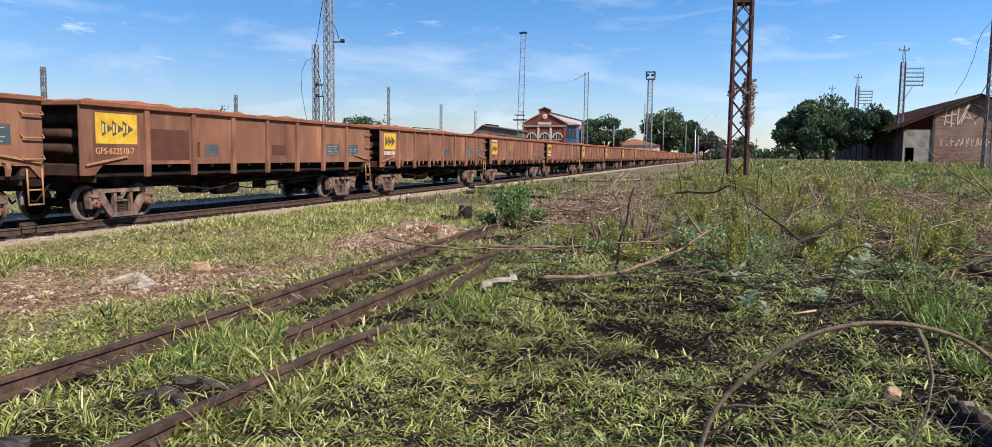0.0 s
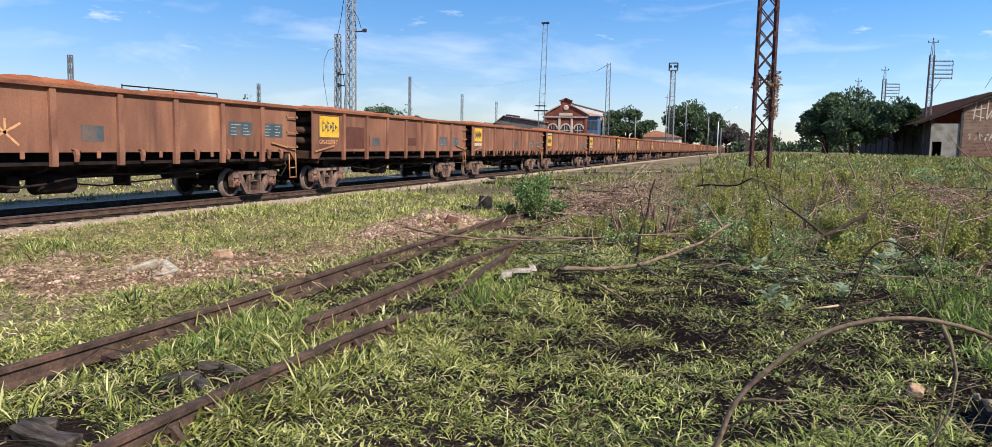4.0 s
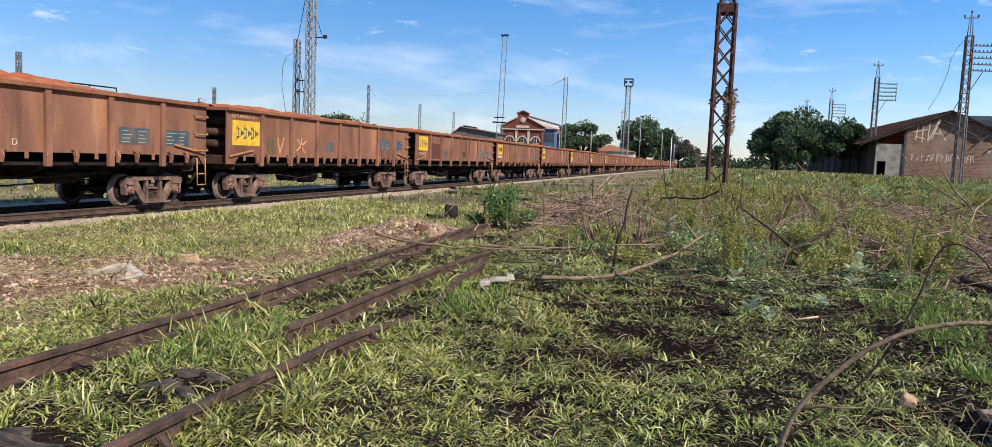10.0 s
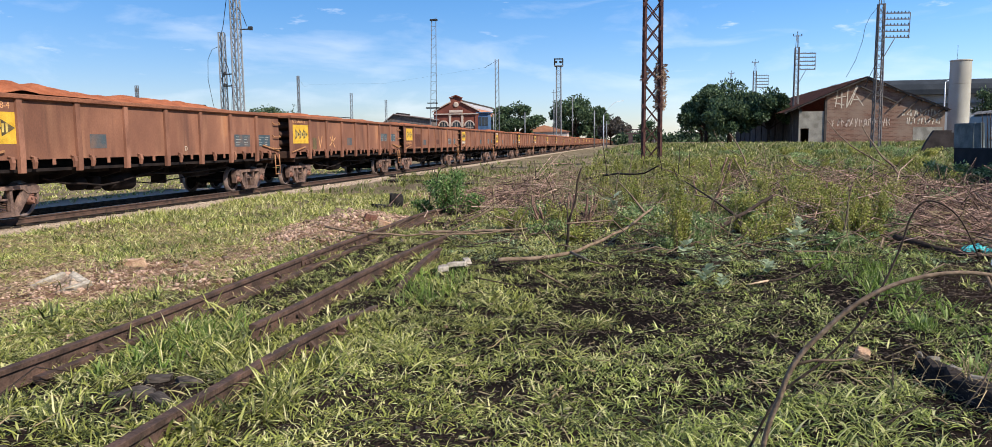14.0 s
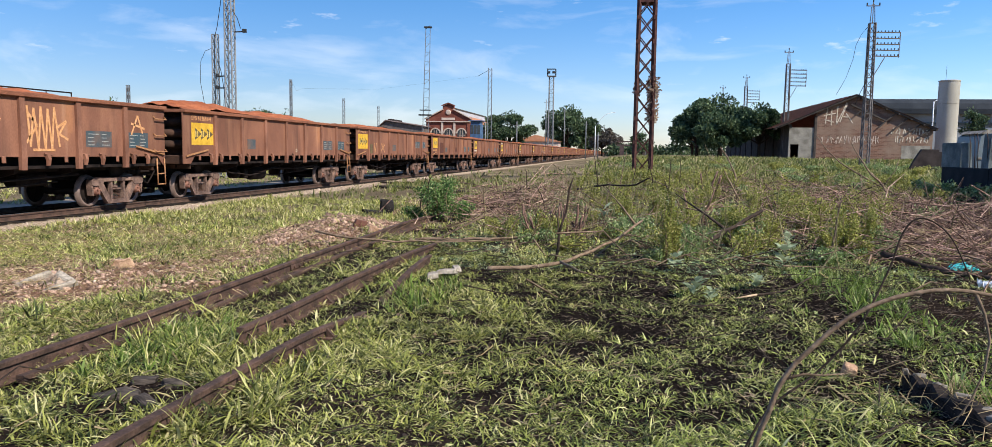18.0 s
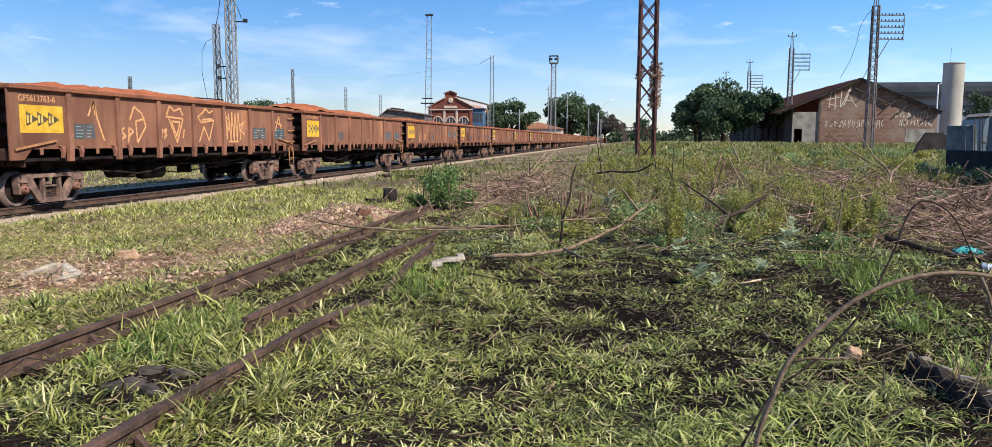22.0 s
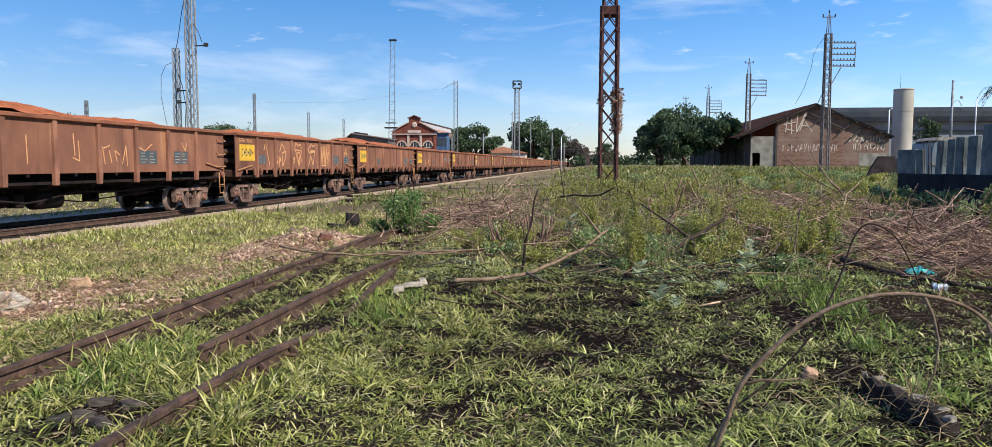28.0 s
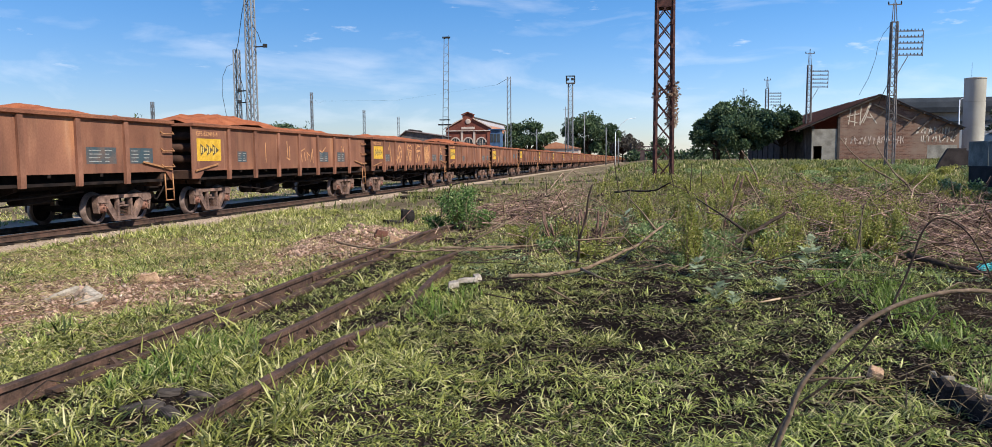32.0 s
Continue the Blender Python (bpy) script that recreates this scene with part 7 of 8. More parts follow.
def chunk(name, size, material, label, category, m, seed=1, cut=2, rough=0.03, group=""):
    """A broken block: a bevelled box with uneven faces."""
    bm = bmesh.new()
    box(bm, -size[0] / 2, size[0] / 2, -size[1] / 2, size[1] / 2, -size[2] / 2, size[2] / 2, bevel=min(size) * 0.12)
    bmesh.ops.subdivide_edges(bm, edges=bm.edges[:], cuts=cut, use_grid_fill=True)
    for v in bm.verts:
        v.co += Vector((1, 1, 1)) * rough * noise.noise(v.co * 6 + Vector((seed * 7.7, 0, 0))) + v.co * 0.25 * noise.noise(v.co * 2.2 + Vector((0, seed, 0)))
    return solid(name, bm, material, label, category, m, group)


# half-sunk concrete frame with red earth in it
bx = thing("concrete_box", "broken pale concrete box half sunk in red soil", "concrete debris", "", pose(-7.0, 7.6, g(-7.0, 7.6) + 0.03, 16, -5, 42) @ pose(0, 0, 0, 0, 0, 32) @ Matrix.Scale(1.1, 4))
for a, b in (((-0.25, 0.25), (-0.2, -0.14)), ((-0.25, 0.2), (0.14, 0.2)), ((-0.25, -0.18), (-0.14, 0.14)), ((0.18, 0.25), (-0.14, 0.1))):
    bm = bmesh.new()
    box(bm, a[0], a[1], b[0], b[1], -0.14, 0.05, bevel=0.015)
    bmesh.ops.subdivide_edges(bm, edges=bm.edges[:], cuts=2, use_grid_fill=True)
    for v in bm.verts:
        v.co += Vector((0.02, 0.02, 0.025)) * noise.noise(v.co * 8)
    part("side", bm, M_PALECONC, bx)
bm = bmesh.new()
bmesh.ops.create_grid(bm, x_segments=10, y_segments=8, size=0.5)
for v in bm.verts:
    v.co = Vector((v.co.x * 0.4, v.co.y * 0.3, 0.02 + 0.05 * noise.noise(v.co * 9)))
bmesh.ops.solidify(bm, geom=bm.faces[:], thickness=0.06)
part("fill", bm, M_LITTER, bx, "brown soil filling")
chunk("concrete_block", (0.27, 0.15, 0.16), M_STONE, "weathered buff concrete block in red soil", "block", pose(-6.95, 8.9, g(-7, 9) + 0.05, 6, -14, 15), 2, 3, 0.05)
chunk("brick", (0.2, 0.15, 0.15), M_BRICKRED, "dark red broken brick on rubble", "brick", pose(-5.3, 13.45, float(surf(-5.3, 13.45)) + 0.07, 10, 20, 30), 4)
chunk("brick", (0.28, 0.15, 0.15), M_STONE, "buff broken brick on rubble", "brick", pose(-4.85, 13.0, float(surf(-4.85, 13.0)) + 0.07, 6, 14, 75), 5)
chunk("charred_block", (0.34, 0.32, 0.4), M_DARKST, "black charred block lying in grass", "block", pose(-6.5, 18.9, g(-6.5, 18.9) + 0.15, 4, 6, 20), 6)
chunk("charred_block", (0.5, 0.2, 0.12), M_DARKST, "flat black charred piece lying in grass", "block", pose(-6.75, 18.5, g(-6.75, 18.5) + 0.04, 0, 6, 40), 7)
chunk("pale_stone", (0.09, 0.08, 0.08), M_WHITEST, "pale lumpy stone beside a rail end", "stone", pose(-2.6, 9.5, g(-2.6, 9.5) + 0.05, 0, -25, 40), 8, 2, 0.05)
chunk("pale_stone", (0.24, 0.06, 0.05), M_WHITEST, "narrow pale stone bar beside a rail end", "stone", pose(-2.68, 9.25, g(-2.6, 9.2) + 0.05, 0, 0, 20), 9, 2, 0.03)
chunk("pale_stone", (0.12, 0.1, 0.07), M_WHITEST, "small pale stone beside a rail end", "stone", pose(-2.78, 8.95, g(-2.7, 9) + 0.04, 0, 0, 20), 10)
bm = bmesh.new()
lump(bm, (0.062, 0.056, 0.058), Matrix(), 11, 0.16, 3)
solid("stone", bm, M_STONE, "small rounded buff-pink stone on dark soil", "stone", pose(1.2, 5.9, g(1.2, 5.9) + 0.035, 20, 10, 0))
# Shaded side put into the body's dark colour; paler fragments form the top.
chunk("concrete_trough", (0.15, 1.0, 0.13), M_TIE, "broken concrete edging overgrown with dead roots", "concrete debris", pose(1.62, 5.2, g(1.6, 5.2) + 0.03, 0, 0, 8), 12, 7, 0.05)
for k, (dx, dy, a, b) in enumerate(((0.03, 0.42, 0.12, 0.1), (0.05, 0.2, 0.1, 0.16), (0.06, -0.05, 0.09, 0.2), (0.05, -0.3, 0.12, 0.17), (0.0, -0.46, 0.14, 0.12), (-0.02, 0.5, 0.08, 0.07))):
    chunk("concrete_fragment", (a * 0.5, b * 0.5, 0.035), M_CONC, "small broken fragment on the dark edging", "concrete debris", pose(1.62 + dx - 0.14 * dy, 5.2 + dy, g(1.6, 5.2) + 0.1, 8 * dx, 10, 30 * k), 40 + k, 2, 0.03, "edging fragments")
chunk("concrete_slab", (0.3, 0.2, 0.08), M_PALECONC, "pale flat stone in the grass", "stone", pose(1.75, 4.25, 0.03, 0, 4, 20), 13)
for x, y, s, a in ((-3.72, 4.3, 0.3, 20), (-3.5, 4.62, 0.22, 60), (-3.45, 4.2, 0.26, -30), (-3.75, 4.62, 0.18, 10), (-3.65, 3.15, 0.5, -8), (-3.9, 3.3, 0.25, 30)):
    chunk("burnt_wood", (s * 0.85, s * 0.3, s * 0.2), M_OLDWOOD, "blackened rotten timber lump between the rails", "timber", pose(x, y, g(x, y) + 0.02, 5, 4, a), int(a + 80), 4, 0.035, "timber lumps")
for y0, x0, a in ((36.6, -11.3, 84), (36.3, -8.9, 96), (31.5, -9.8, 80), (29.2, -7.6, 70)):
    chunk("old_sleeper", (0.22, 2.3, 0.1), M_TIE, "discarded dark sleeper lying in grass", "sleeper", pose(x0, y0, g(x0, y0) + 0.03, 0, 0, a), int(y0 + a), 2, 0.03, "discarded sleepers")

# clips and chairs on the siding rails
bm = bmesh.new()
box(bm, -0.09, 0.09, -0.07, 0.07, 0, 0.02, bevel=0.005)
prism(bm, [(0.015, 0.02), (0.09, 0.02), (0.02, 0.09)], 0.04, Matrix(((1, 0, 0, 0), (0, 0, 1, -0.02), (0, 1, 0, 0), (0, 0, 0, 1))))
clip = part("rail_brace", bm, M_RAIL, inner)
clip.matrix_basis = pose(-3.02, 4.05, g(-3, 4.05))
for x, y, owner in ((-3.02, 4.7, inner), (-3.02, 5.5, inner), (-3.02, 3.4, inner), (-3.02, 6.1, inner), (-4.66, 5.2, outer), (-4.66, 6.6, outer), (-4.66, 8.3, outer), (-3.57, 6.5, middle), (-3.55, 7.4, middle)):
    c = copy_thing(clip, pose(x, y, g(x, y)))
    c.parent = owner
for k in range(4):
    x, y = -3.615, 5.85 + 0.16 * k
    bm = bmesh.new()
    lathe(bm, [(0.012, 0), (0.012, 0.006), (0.004, 0.008)], 8, pose(x + 0.012, y, g(x, y) + 0.065, 0, 90, 0))
    part("bolt_hole", bm, M_DARKST, middle)
for owner, x, y0 in ((outer, -4.7, 9.3), (inner, -3.06, 2.7)):
    xo = x + (0.013 * (y0 - 7) if owner is outer else 0)
    bm = bmesh.new()
    box(bm, xo + 0.012, xo + 0.03, y0 - 0.3, y0 + 0.3, g(x, y0) + 0.02, g(x, y0) + 0.085, bevel=0.005)
    part("fishplate", bm, M_RAIL, owner)
    for k in range(4):
        bm = bmesh.new()
        lathe(bm, [(0.018, 0), (0.018, 0.016), (0.01, 0.02)], 6, pose(xo + 0.028, y0 - 0.22 + 0.147 * k, g(x, y0) + 0.055, 0, 90, 0))
        part("bolt", bm, M_RAIL, owner)

bm = bmesh.new()
r = bmesh.ops.create_grid(bm, x_segments=14, y_segments=12, size=0.5)
for v in bm.verts:
    c = v.co.copy()
    v.co = Vector((c.x * 0.36, c.y * 0.24, 0.04 + 0.07 * noise.noise(c * 5) + 0.05 * noise.noise(c * 13) - 0.18 * (c.x ** 2 + c.y ** 2)))
bmesh.ops.solidify(bm, geom=bm.faces[:], thickness=0.004)
solid("plastic_bag", bm, M_CYAN, "crumpled turquoise plastic bag on twigs", "bag", pose(4.13, 11.2, g(4.1, 11.2) + 0.04, 0, 0, 8))
bm = bmesh.new()
r = bmesh.ops.create_grid(bm, x_segments=10, y_segments=8, size=0.5)
for v in bm.verts:
    c = v.co.copy()
    v.co = Vector((c.x * 0.16, c.y * 0.11, 0.03 + 0.09 * noise.noise(c * 6 + Vector((3, 0, 0)))))
bmesh.ops.solidify(bm, geom=bm.faces[:], thickness=0.004)
solid("plastic_scrap", bm, M_PLASTIC, "crumpled white plastic scrap on soil", "litter", pose(3.8, 9.8, g(3.8, 9.8) + 0.03, 0, 0, -15))


# ---- sticks, branches, stumps ----
def branch(name, pts, r0, r1, material, label, twigs=(), group="", wob=0.03, seed=1):
    """A bent tapering branch through pts with optional side twigs, each a list of points."""
    pts = [Vector(p) for p in pts]
    fine = []
    for i in range(len(pts) - 1):
        p0, p1, p2, p3 = pts[max(i - 1, 0)], pts[i], pts[i + 1], pts[min(i + 2, len(pts) - 1)]
        for k in range(5):
            t = k / 5
            c = 0.5 * (2 * p1 + (p2 - p0) * t + (2 * p0 - 5 * p1 + 4 * p2 - p3) * t * t + (3 * p1 - p0 - 3 * p2 + p3) * t ** 3)
            fine.append(c + wob * Vector((noise.noise(c * 3 + Vector((seed, 0, 0))), noise.noise(c * 3 + Vector((0, seed, 0))), noise.noise(c * 3 + Vector((0, 0, seed))))))
    fine.append(pts[-1])
    n = len(fine)
    t = thing(name, label, "branch", group)
    bm = bmesh.new()
    tube(bm, fine, [(r0 + (r1 - r0) * i / (n - 1)) * (1 + 0.12 * noise.noise(Vector((i * 0.9, seed, 0)))) for i in range(n)], 7)
    part("stem", bm, material, t)
    for tw in twigs:
        bm = bmesh.new()
        q = [Vector(p) for p in tw]
        tube(bm, q, [max(r1 * 1.1, r0 * 0.4) * (1 - 0.7 * i / (len(q) - 1)) for i in range(len(q))], 5)
        part("twig", bm, material, t)
    return t


branch("arching_branch", [(-0.12, 2.5, -0.03), (-0.105, 2.48, 0.35), (-0.07, 2.46, 0.66), (-0.033, 2.45, 0.8), (-0.01, 2.45, 0.88), (0.03, 2.45, 0.953), (0.086, 2.45, 1.018), (0.17, 2.45, 1.107), (0.249, 2.45, 1.164), (0.335, 2.45, 1.2), (0.438, 2.45, 1.221), (0.542, 2.45, 1.222), (0.66, 2.46, 1.195), (0.76, 2.48, 1.13), (0.85, 2.5, 1.02), (0.9, 2.52, 0.85)], 0.0098, 0.0055, M_BARK,
       "grey-brown cut branch arching over the grass", [[(0.558, 2.45, 1.216), (0.586, 2.45, 1.155), (0.606, 2.45, 1.075), (0.598, 2.45, 0.978), (0.564, 2.45, 0.88), (0.5, 2.44, 0.78)], [(0.005, 2.45, 0.915), (0.07, 2.45, 0.935), (0.13, 2.45, 0.935), (0.19, 2.45, 0.945)], [(0.76, 2.48, 1.13), (0.82, 2.47, 1.0), (0.85, 2.46, 0.8)]], seed=2, wob=0.008)
branch("thin_stick", [(-0.12, 2.5, 0.6), (-0.03, 2.5, 0.79), (0.115, 2.5, 0.923), (0.235, 2.5, 1.08), (0.315, 2.5, 1.263), (0.352, 2.5, 1.389), (0.392, 2.5, 1.441), (0.445, 2.5, 1.431), (0.501, 2.5, 1.375), (0.56, 2.5, 1.248)], 0.0045, 0.002, M_BARKD, "thin dark bent twig rising from the grass", [[(-0.12, 2.5, 0.6), (-0.16, 2.5, 0.3), (-0.17, 2.5, -0.02)]], seed=3, wob=0.006)
branch("upright_stick", [(-1.42, 10.6, g(-1.4, 10.6)), (-1.38, 10.6, 0.45), (-1.3, 10.62, 0.8), (-1.2, 10.65, 1.28)], 0.022, 0.012, M_BARKD, "dark upright stick standing in the weeds", [], seed=4)
branch("fallen_branch", [(-2.2, 9.5, 0.13), (-1.75, 9.65, 0.16), (-1.3, 9.9, 0.2), (-0.9, 10.5, 0.28), (-0.5, 11.3, 0.42), (-0.2, 11.9, 0.6)], 0.03, 0.018, M_BARK, "long pale fallen branch lying across the weeds", [[(-1.3, 9.9, 0.2), (-1.0, 9.5, 0.14), (-0.7, 9.2, 0.12)], [(-0.3, 11.7, 0.55), (-0.5, 11.9, 0.8), (-0.8, 12.3, 1.1)]], seed=5)
branch("fallen_branch", [(-5.4, 11.6, 0.3), (-4.6, 11.5, 0.22), (-3.9, 11.7, 0.18), (-3.0, 12.1, 0.17), (-2.0, 12.7, 0.22)], 0.02, 0.012, M_BARK, "thin long branch lying over the rails", [], seed=6)
branch("fallen_branch", [(-3.9, 12.2, 0.15), (-3.0, 12.4, 0.17), (-2.2, 12.6, 0.2), (-1.9, 13, 0.25)], 0.028, 0.02, M_BARK, "pale fallen pole lying in grass", [], seed=7)
branch("dark_branch", [(0.75, 12.4, 0.22), (1.1, 12.6, 0.36), (1.45, 12.9, 0.55), (1.8, 13.2, 0.72)], 0.036, 0.028, M_BARKD, "thick dark slanting branch propped in the weeds", [[(1.2, 12.7, 0.4), (0.9, 13.1, 0.62), (0.4, 13.6, 0.95)], [(1.2, 12.65, 0.42), (1.25, 12.6, 0.15)]], seed=8)
branch("dark_branch", [(3.2, 11.6, 0.25), (3.6, 11.1, 0.15), (4.1, 10.4, 0.12), (4.6, 9.6, 0.12), (5.2, 9.0, 0.12)], 0.045, 0.025, M_BARKD, "dark branch lying on bare soil", [[(4.0, 10.5, 0.13), (4.6, 10.9, 0.3), (5.1, 11.1, 0.5)]], seed=9)
ps = branch("peeled_stick", [(0.95, 8.5, 0.12), (1.2, 8.7, 0.12), (1.4, 8.95, 0.13), (1.75, 9.5, 0.18)], 0.012, 0.01, M_BARKD, "dark stick with a peeled whitish end on soil", [], seed=10, wob=0.012)
bm = bmesh.new()
tube(bm, [(0.72, 8.3, 0.11), (0.85, 8.4, 0.118), (0.96, 8.507, 0.12)], [0.006, 0.011, 0.013], 7)
part("peeled_end", bm, M_CUT, ps, "peeled whitish end")
branch("fallen_branch", [(-1.9, 24, 0.5), (-1.0, 20, 0.8), (-0.3, 18.2, 0.9), (0.1, 17.4, 1.1)], 0.03, 0.015, M_BARKD, "long thin dark branch over the brush", [], seed=11)
branch("dark_vine", [(-4.62, 15.8, 0.45), (-4.6, 15.8, 0.8), (-4.55, 15.8, 1.05), (-4.4, 15.8, 1.15), (-4.1, 15.8, 1.19), (-3.9, 15.8, 1.2)], 0.014, 0.006, M_BARKD, "thin dark vine arching over a leafy bush", [[(-4.62, 15.8, 0.45), (-4.62, 15.85, 0.1)]], seed=16, wob=0.02)
branch("bare_sapling", [(6.3, 20.5, 0.2), (6.0, 20.6, 0.9), (5.6, 20.8, 1.4), (5.3, 21, 2.0)], 0.03, 0.012, M_BARK, "bare leaning sapling in the brush", [[(6.0, 20.6, 0.9), (6.3, 20.7, 1.3), (6.5, 20.9, 1.8)]], seed=12)
branch("bare_sapling", [(3.0, 26, 0.3), (3.2, 26.2, 0.8), (3.0, 26.4, 1.4), (2.7, 26.6, 1.9)], 0.04, 0.015, M_BARK, "pale bare forked sapling in the brush", [[(3.15, 26.2, 0.8), (3.7, 26.4, 1.2), (4.2, 26.7, 1.6)], [(3.1, 26.3, 1.1), (2.4, 26.5, 1.5), (2.2, 26.7, 2.0)], [(3.2, 26.1, 0.6), (2.5, 25.5, 0.5)]], seed=13)
branch("bare_sapling", [(8.0, 25, 0.4), (7.0, 25.6, 1.0), (6.2, 26, 1.6), (5.7, 26.4, 2.3)], 0.035, 0.012, M_BARK, "long pale leaning sapling in the brush", [], seed=14)
branch("dark_branch", [(6.3, 17.2, 0.4), (7.2, 17.4, 0.55), (8.2, 17.8, 0.75)], 0.05, 0.03, M_BARKD, "dark heavy branch lying on the brush", [[(7.2, 17.4, 0.55), (7.6, 17.6, 1.0)], [(7.8, 17.6, 0.6), (8.2, 17.7, 1.1)]], seed=15)
for k, (x, y, h) in enumerate(((-3.4, 20.5, 0.8), (-3.1, 20.9, 1.0), (0.3, 20, 1.4), (-0.6, 22, 1.5), (0.9, 24, 1.3), (-1.2, 23, 1.6), (2.6, 11.9, 0.9), (5.2, 14.5, 0.7), (0.5, 15.3, 1.0), (6.6, 19, 0.8), (7.4, 20, 1.0), (-1.5, 12.4, 0.6), (2.2, 18.5, 0.9), (-0.2, 26.5, 1.2), (1.5, 28, 1.2), (4.5, 30, 1.3), (-4.9, 18.6, 1.15), (-5.4, 18.1, 0.95), (7.9, 16.4, 0.7), (8.3, 17.5, 0.6), (6.9, 21.5, 0.75), (7.8, 22.5, 0.8), (5.9, 22.4, 0.7), (8.5, 19.6, 0.65), (4.2, 17.3, 0.6), (3.5, 20.4, 0.75), (2.4, 15.3, 0.5), (-0.9, 18.8, 0.8), (-2.3, 18.0, 0.7), (7.1, 17.1, 0.5))):
    a = k * 1.9
    branch("upright_twig", [(x, y, g(x, y) - 0.05), (x + 0.06 * math.cos(a), y, g(x, y) + h * 0.5), (x + 0.22 * math.cos(a), y + 0.1 * math.sin(a), g(x, y) + h)], 0.018, 0.008, M_BARKD if k % 3 else M_BARK, "bare upright twig among the weeds", [], "upright twigs", seed=20 + k)


def stump(x, y, n, h, seed):
    """Cut stems growing from one stool, with pale sawn tops."""
    rnd = random.Random(seed)
    t = thing("cut_stump", "clump of cut stems with pale sawn tops", "stump", "cut stumps", pose(x, y, g(x, y) - 0.05))
    for k in range(n):
        a, l, r = rnd.uniform(0, 6.28), h * rnd.uniform(0.5, 1.15), rnd.uniform(0.011, 0.026)
        p = Vector((0.13 * math.cos(a), 0.13 * math.sin(a), 0))
        q = Vector((0.55 * math.cos(a) * h, 0.55 * math.sin(a) * h, l))
        bm = bmesh.new()
        tube(bm, [p, p.lerp(q, 0.35) + Vector((rnd.uniform(-0.05, 0.05), rnd.uniform(-0.05, 0.05), 0)), p.lerp(q, 0.7) + Vector((rnd.uniform(-0.05, 0.05), rnd.uniform(-0.05, 0.05), 0)), q], [r * 1.35, r * 1.05, r, r * 0.9], 8)
        part("stem", bm, M_STEM, t)
        bm = bmesh.new()
        d = (q - p).normalized()
        tube(bm, [q - d * 0.01, q + d * 0.006], [r * 0.92, r * 0.86], 8)
        part("sawn_top", bm, M_CUT, t)
    return t


stump(-1.95, 13.6, 12, 0.6, 1)
stump(-1.45, 13.8, 10, 0.58, 2)
stump(1.6, 21, 14, 0.95, 3)
stump(1.0, 16.2, 9, 0.75, 8)
stump(7.2, 18.2, 6, 0.8, 9)
stump(-2.6, 14.6, 3, 0.4, 4)
stump(2.9, 17.0, 4, 0.6, 5)
stump(6.0, 13.8, 4, 0.5, 6)
stump(3.6, 14.8, 3, 0.55, 7)


def brush(name, regions, label, seed, material, r=(0.005, 0.016), length=(0.35, 1.5), tilt=0.2, stand=0.0):
    """Heaped cut twigs: thin bent three-sided rods lying in all directions."""
    rng = np.random.RandomState(seed)
    P, A, H = [], [], []
    for x, y, sx, sy, ang, hgt, n in regions:
        P.append(np.stack([x + rng.normal(0, sx, n), y + rng.normal(0, sy, n)], 1))
        A.append(np.radians(ang) + rng.normal(0, 0.75 if length[1] > 0.3 else 3.0, n))
        H.append(rng.rand(n) ** 1.3 * hgt)
    P, A, H = np.concatenate(P), np.concatenate(A), np.concatenate(H)
    n = len(P)
    L = rng.uniform(*length, n)
    el = rng.normal(stand, tilt, n)
    d = np.stack([np.cos(A) * np.cos(el), np.sin(A) * np.cos(el), np.sin(el)], 1)
    c = np.stack([P[:, 0], P[:, 1], surf(P[:, 0], P[:, 1]) + 0.015 + H + np.abs(el) * L * 0.4], 1)
    bend = rng.normal(0, 0.13, (n, 3)) * L[:, None]
    side = np.cross(d, [0, 0, 1.0])
    side /= np.linalg.norm(side, axis=1)[:, None]
    up = np.cross(side, d)
    rad = rng.uniform(*r, n)
    rings = []
    for t, k in ((-0.5, 1.0), (0.0, 0.8), (0.5, 0.35)):
        o = c + d * (L * t)[:, None] + bend * (1 - 4 * t * t)
        for j in range(3):
            a = 2.094 * j
            rings.append(o + (side * math.cos(a) + up * math.sin(a)) * (rad * k)[:, None])
    V = np.stack(rings, 1).reshape(-1, 3)
    i = np.arange(n)[:, None] * 9
    f = []
    for q in (0, 3):
        for j in range(3):
            f.append(i + [q + j, q + (j + 1) % 3, q + 3 + (j + 1) % 3, q + 3 + j])
    F = np.concatenate(f, 1).reshape(-1)
    return arrays(name, V, F, np.full(n * 6, 4), material, label, "brush", "stuff")


brush("brush_heap", [(4.6, 20, 1.3, 3.0, -30, 0.36, 900), (6.0, 17.0, 1.5, 1.8, -10, 0.36, 700), (4.6, 27, 1.8, 4, -40, 0.3, 350)], "heaped cut red-brown twigs on the waste ground", 60, M_BRUSH, (0.003, 0.012), (0.3, 1.5), 0.28)
brush("brush_heap", [(5.6, 14.2, 1.4, 1.3, -12, 0.24, 800), (6.6, 12.2, 1.2, 1.2, 0, 0.2, 480), (4.8, 11.6, 0.8, 0.7, -10, 0.1, 160)], "cut twigs and canes spread over bare soil", 61, M_BRUSH, (0.0025, 0.0095), (0.25, 1.35), 0.28)
brush("brush_heap", [(-3.3, 19.5, 0.6, 2.4, 62, 0.3, 210), (-2.8, 25, 0.9, 4, 65, 0.28, 150), (-1.8, 16.5, 0.9, 1.5, 20, 0.16, 90)], "cut twigs heaped over the buried siding", 62, M_BRUSH, (0.004, 0.014), (0.4, 1.8))
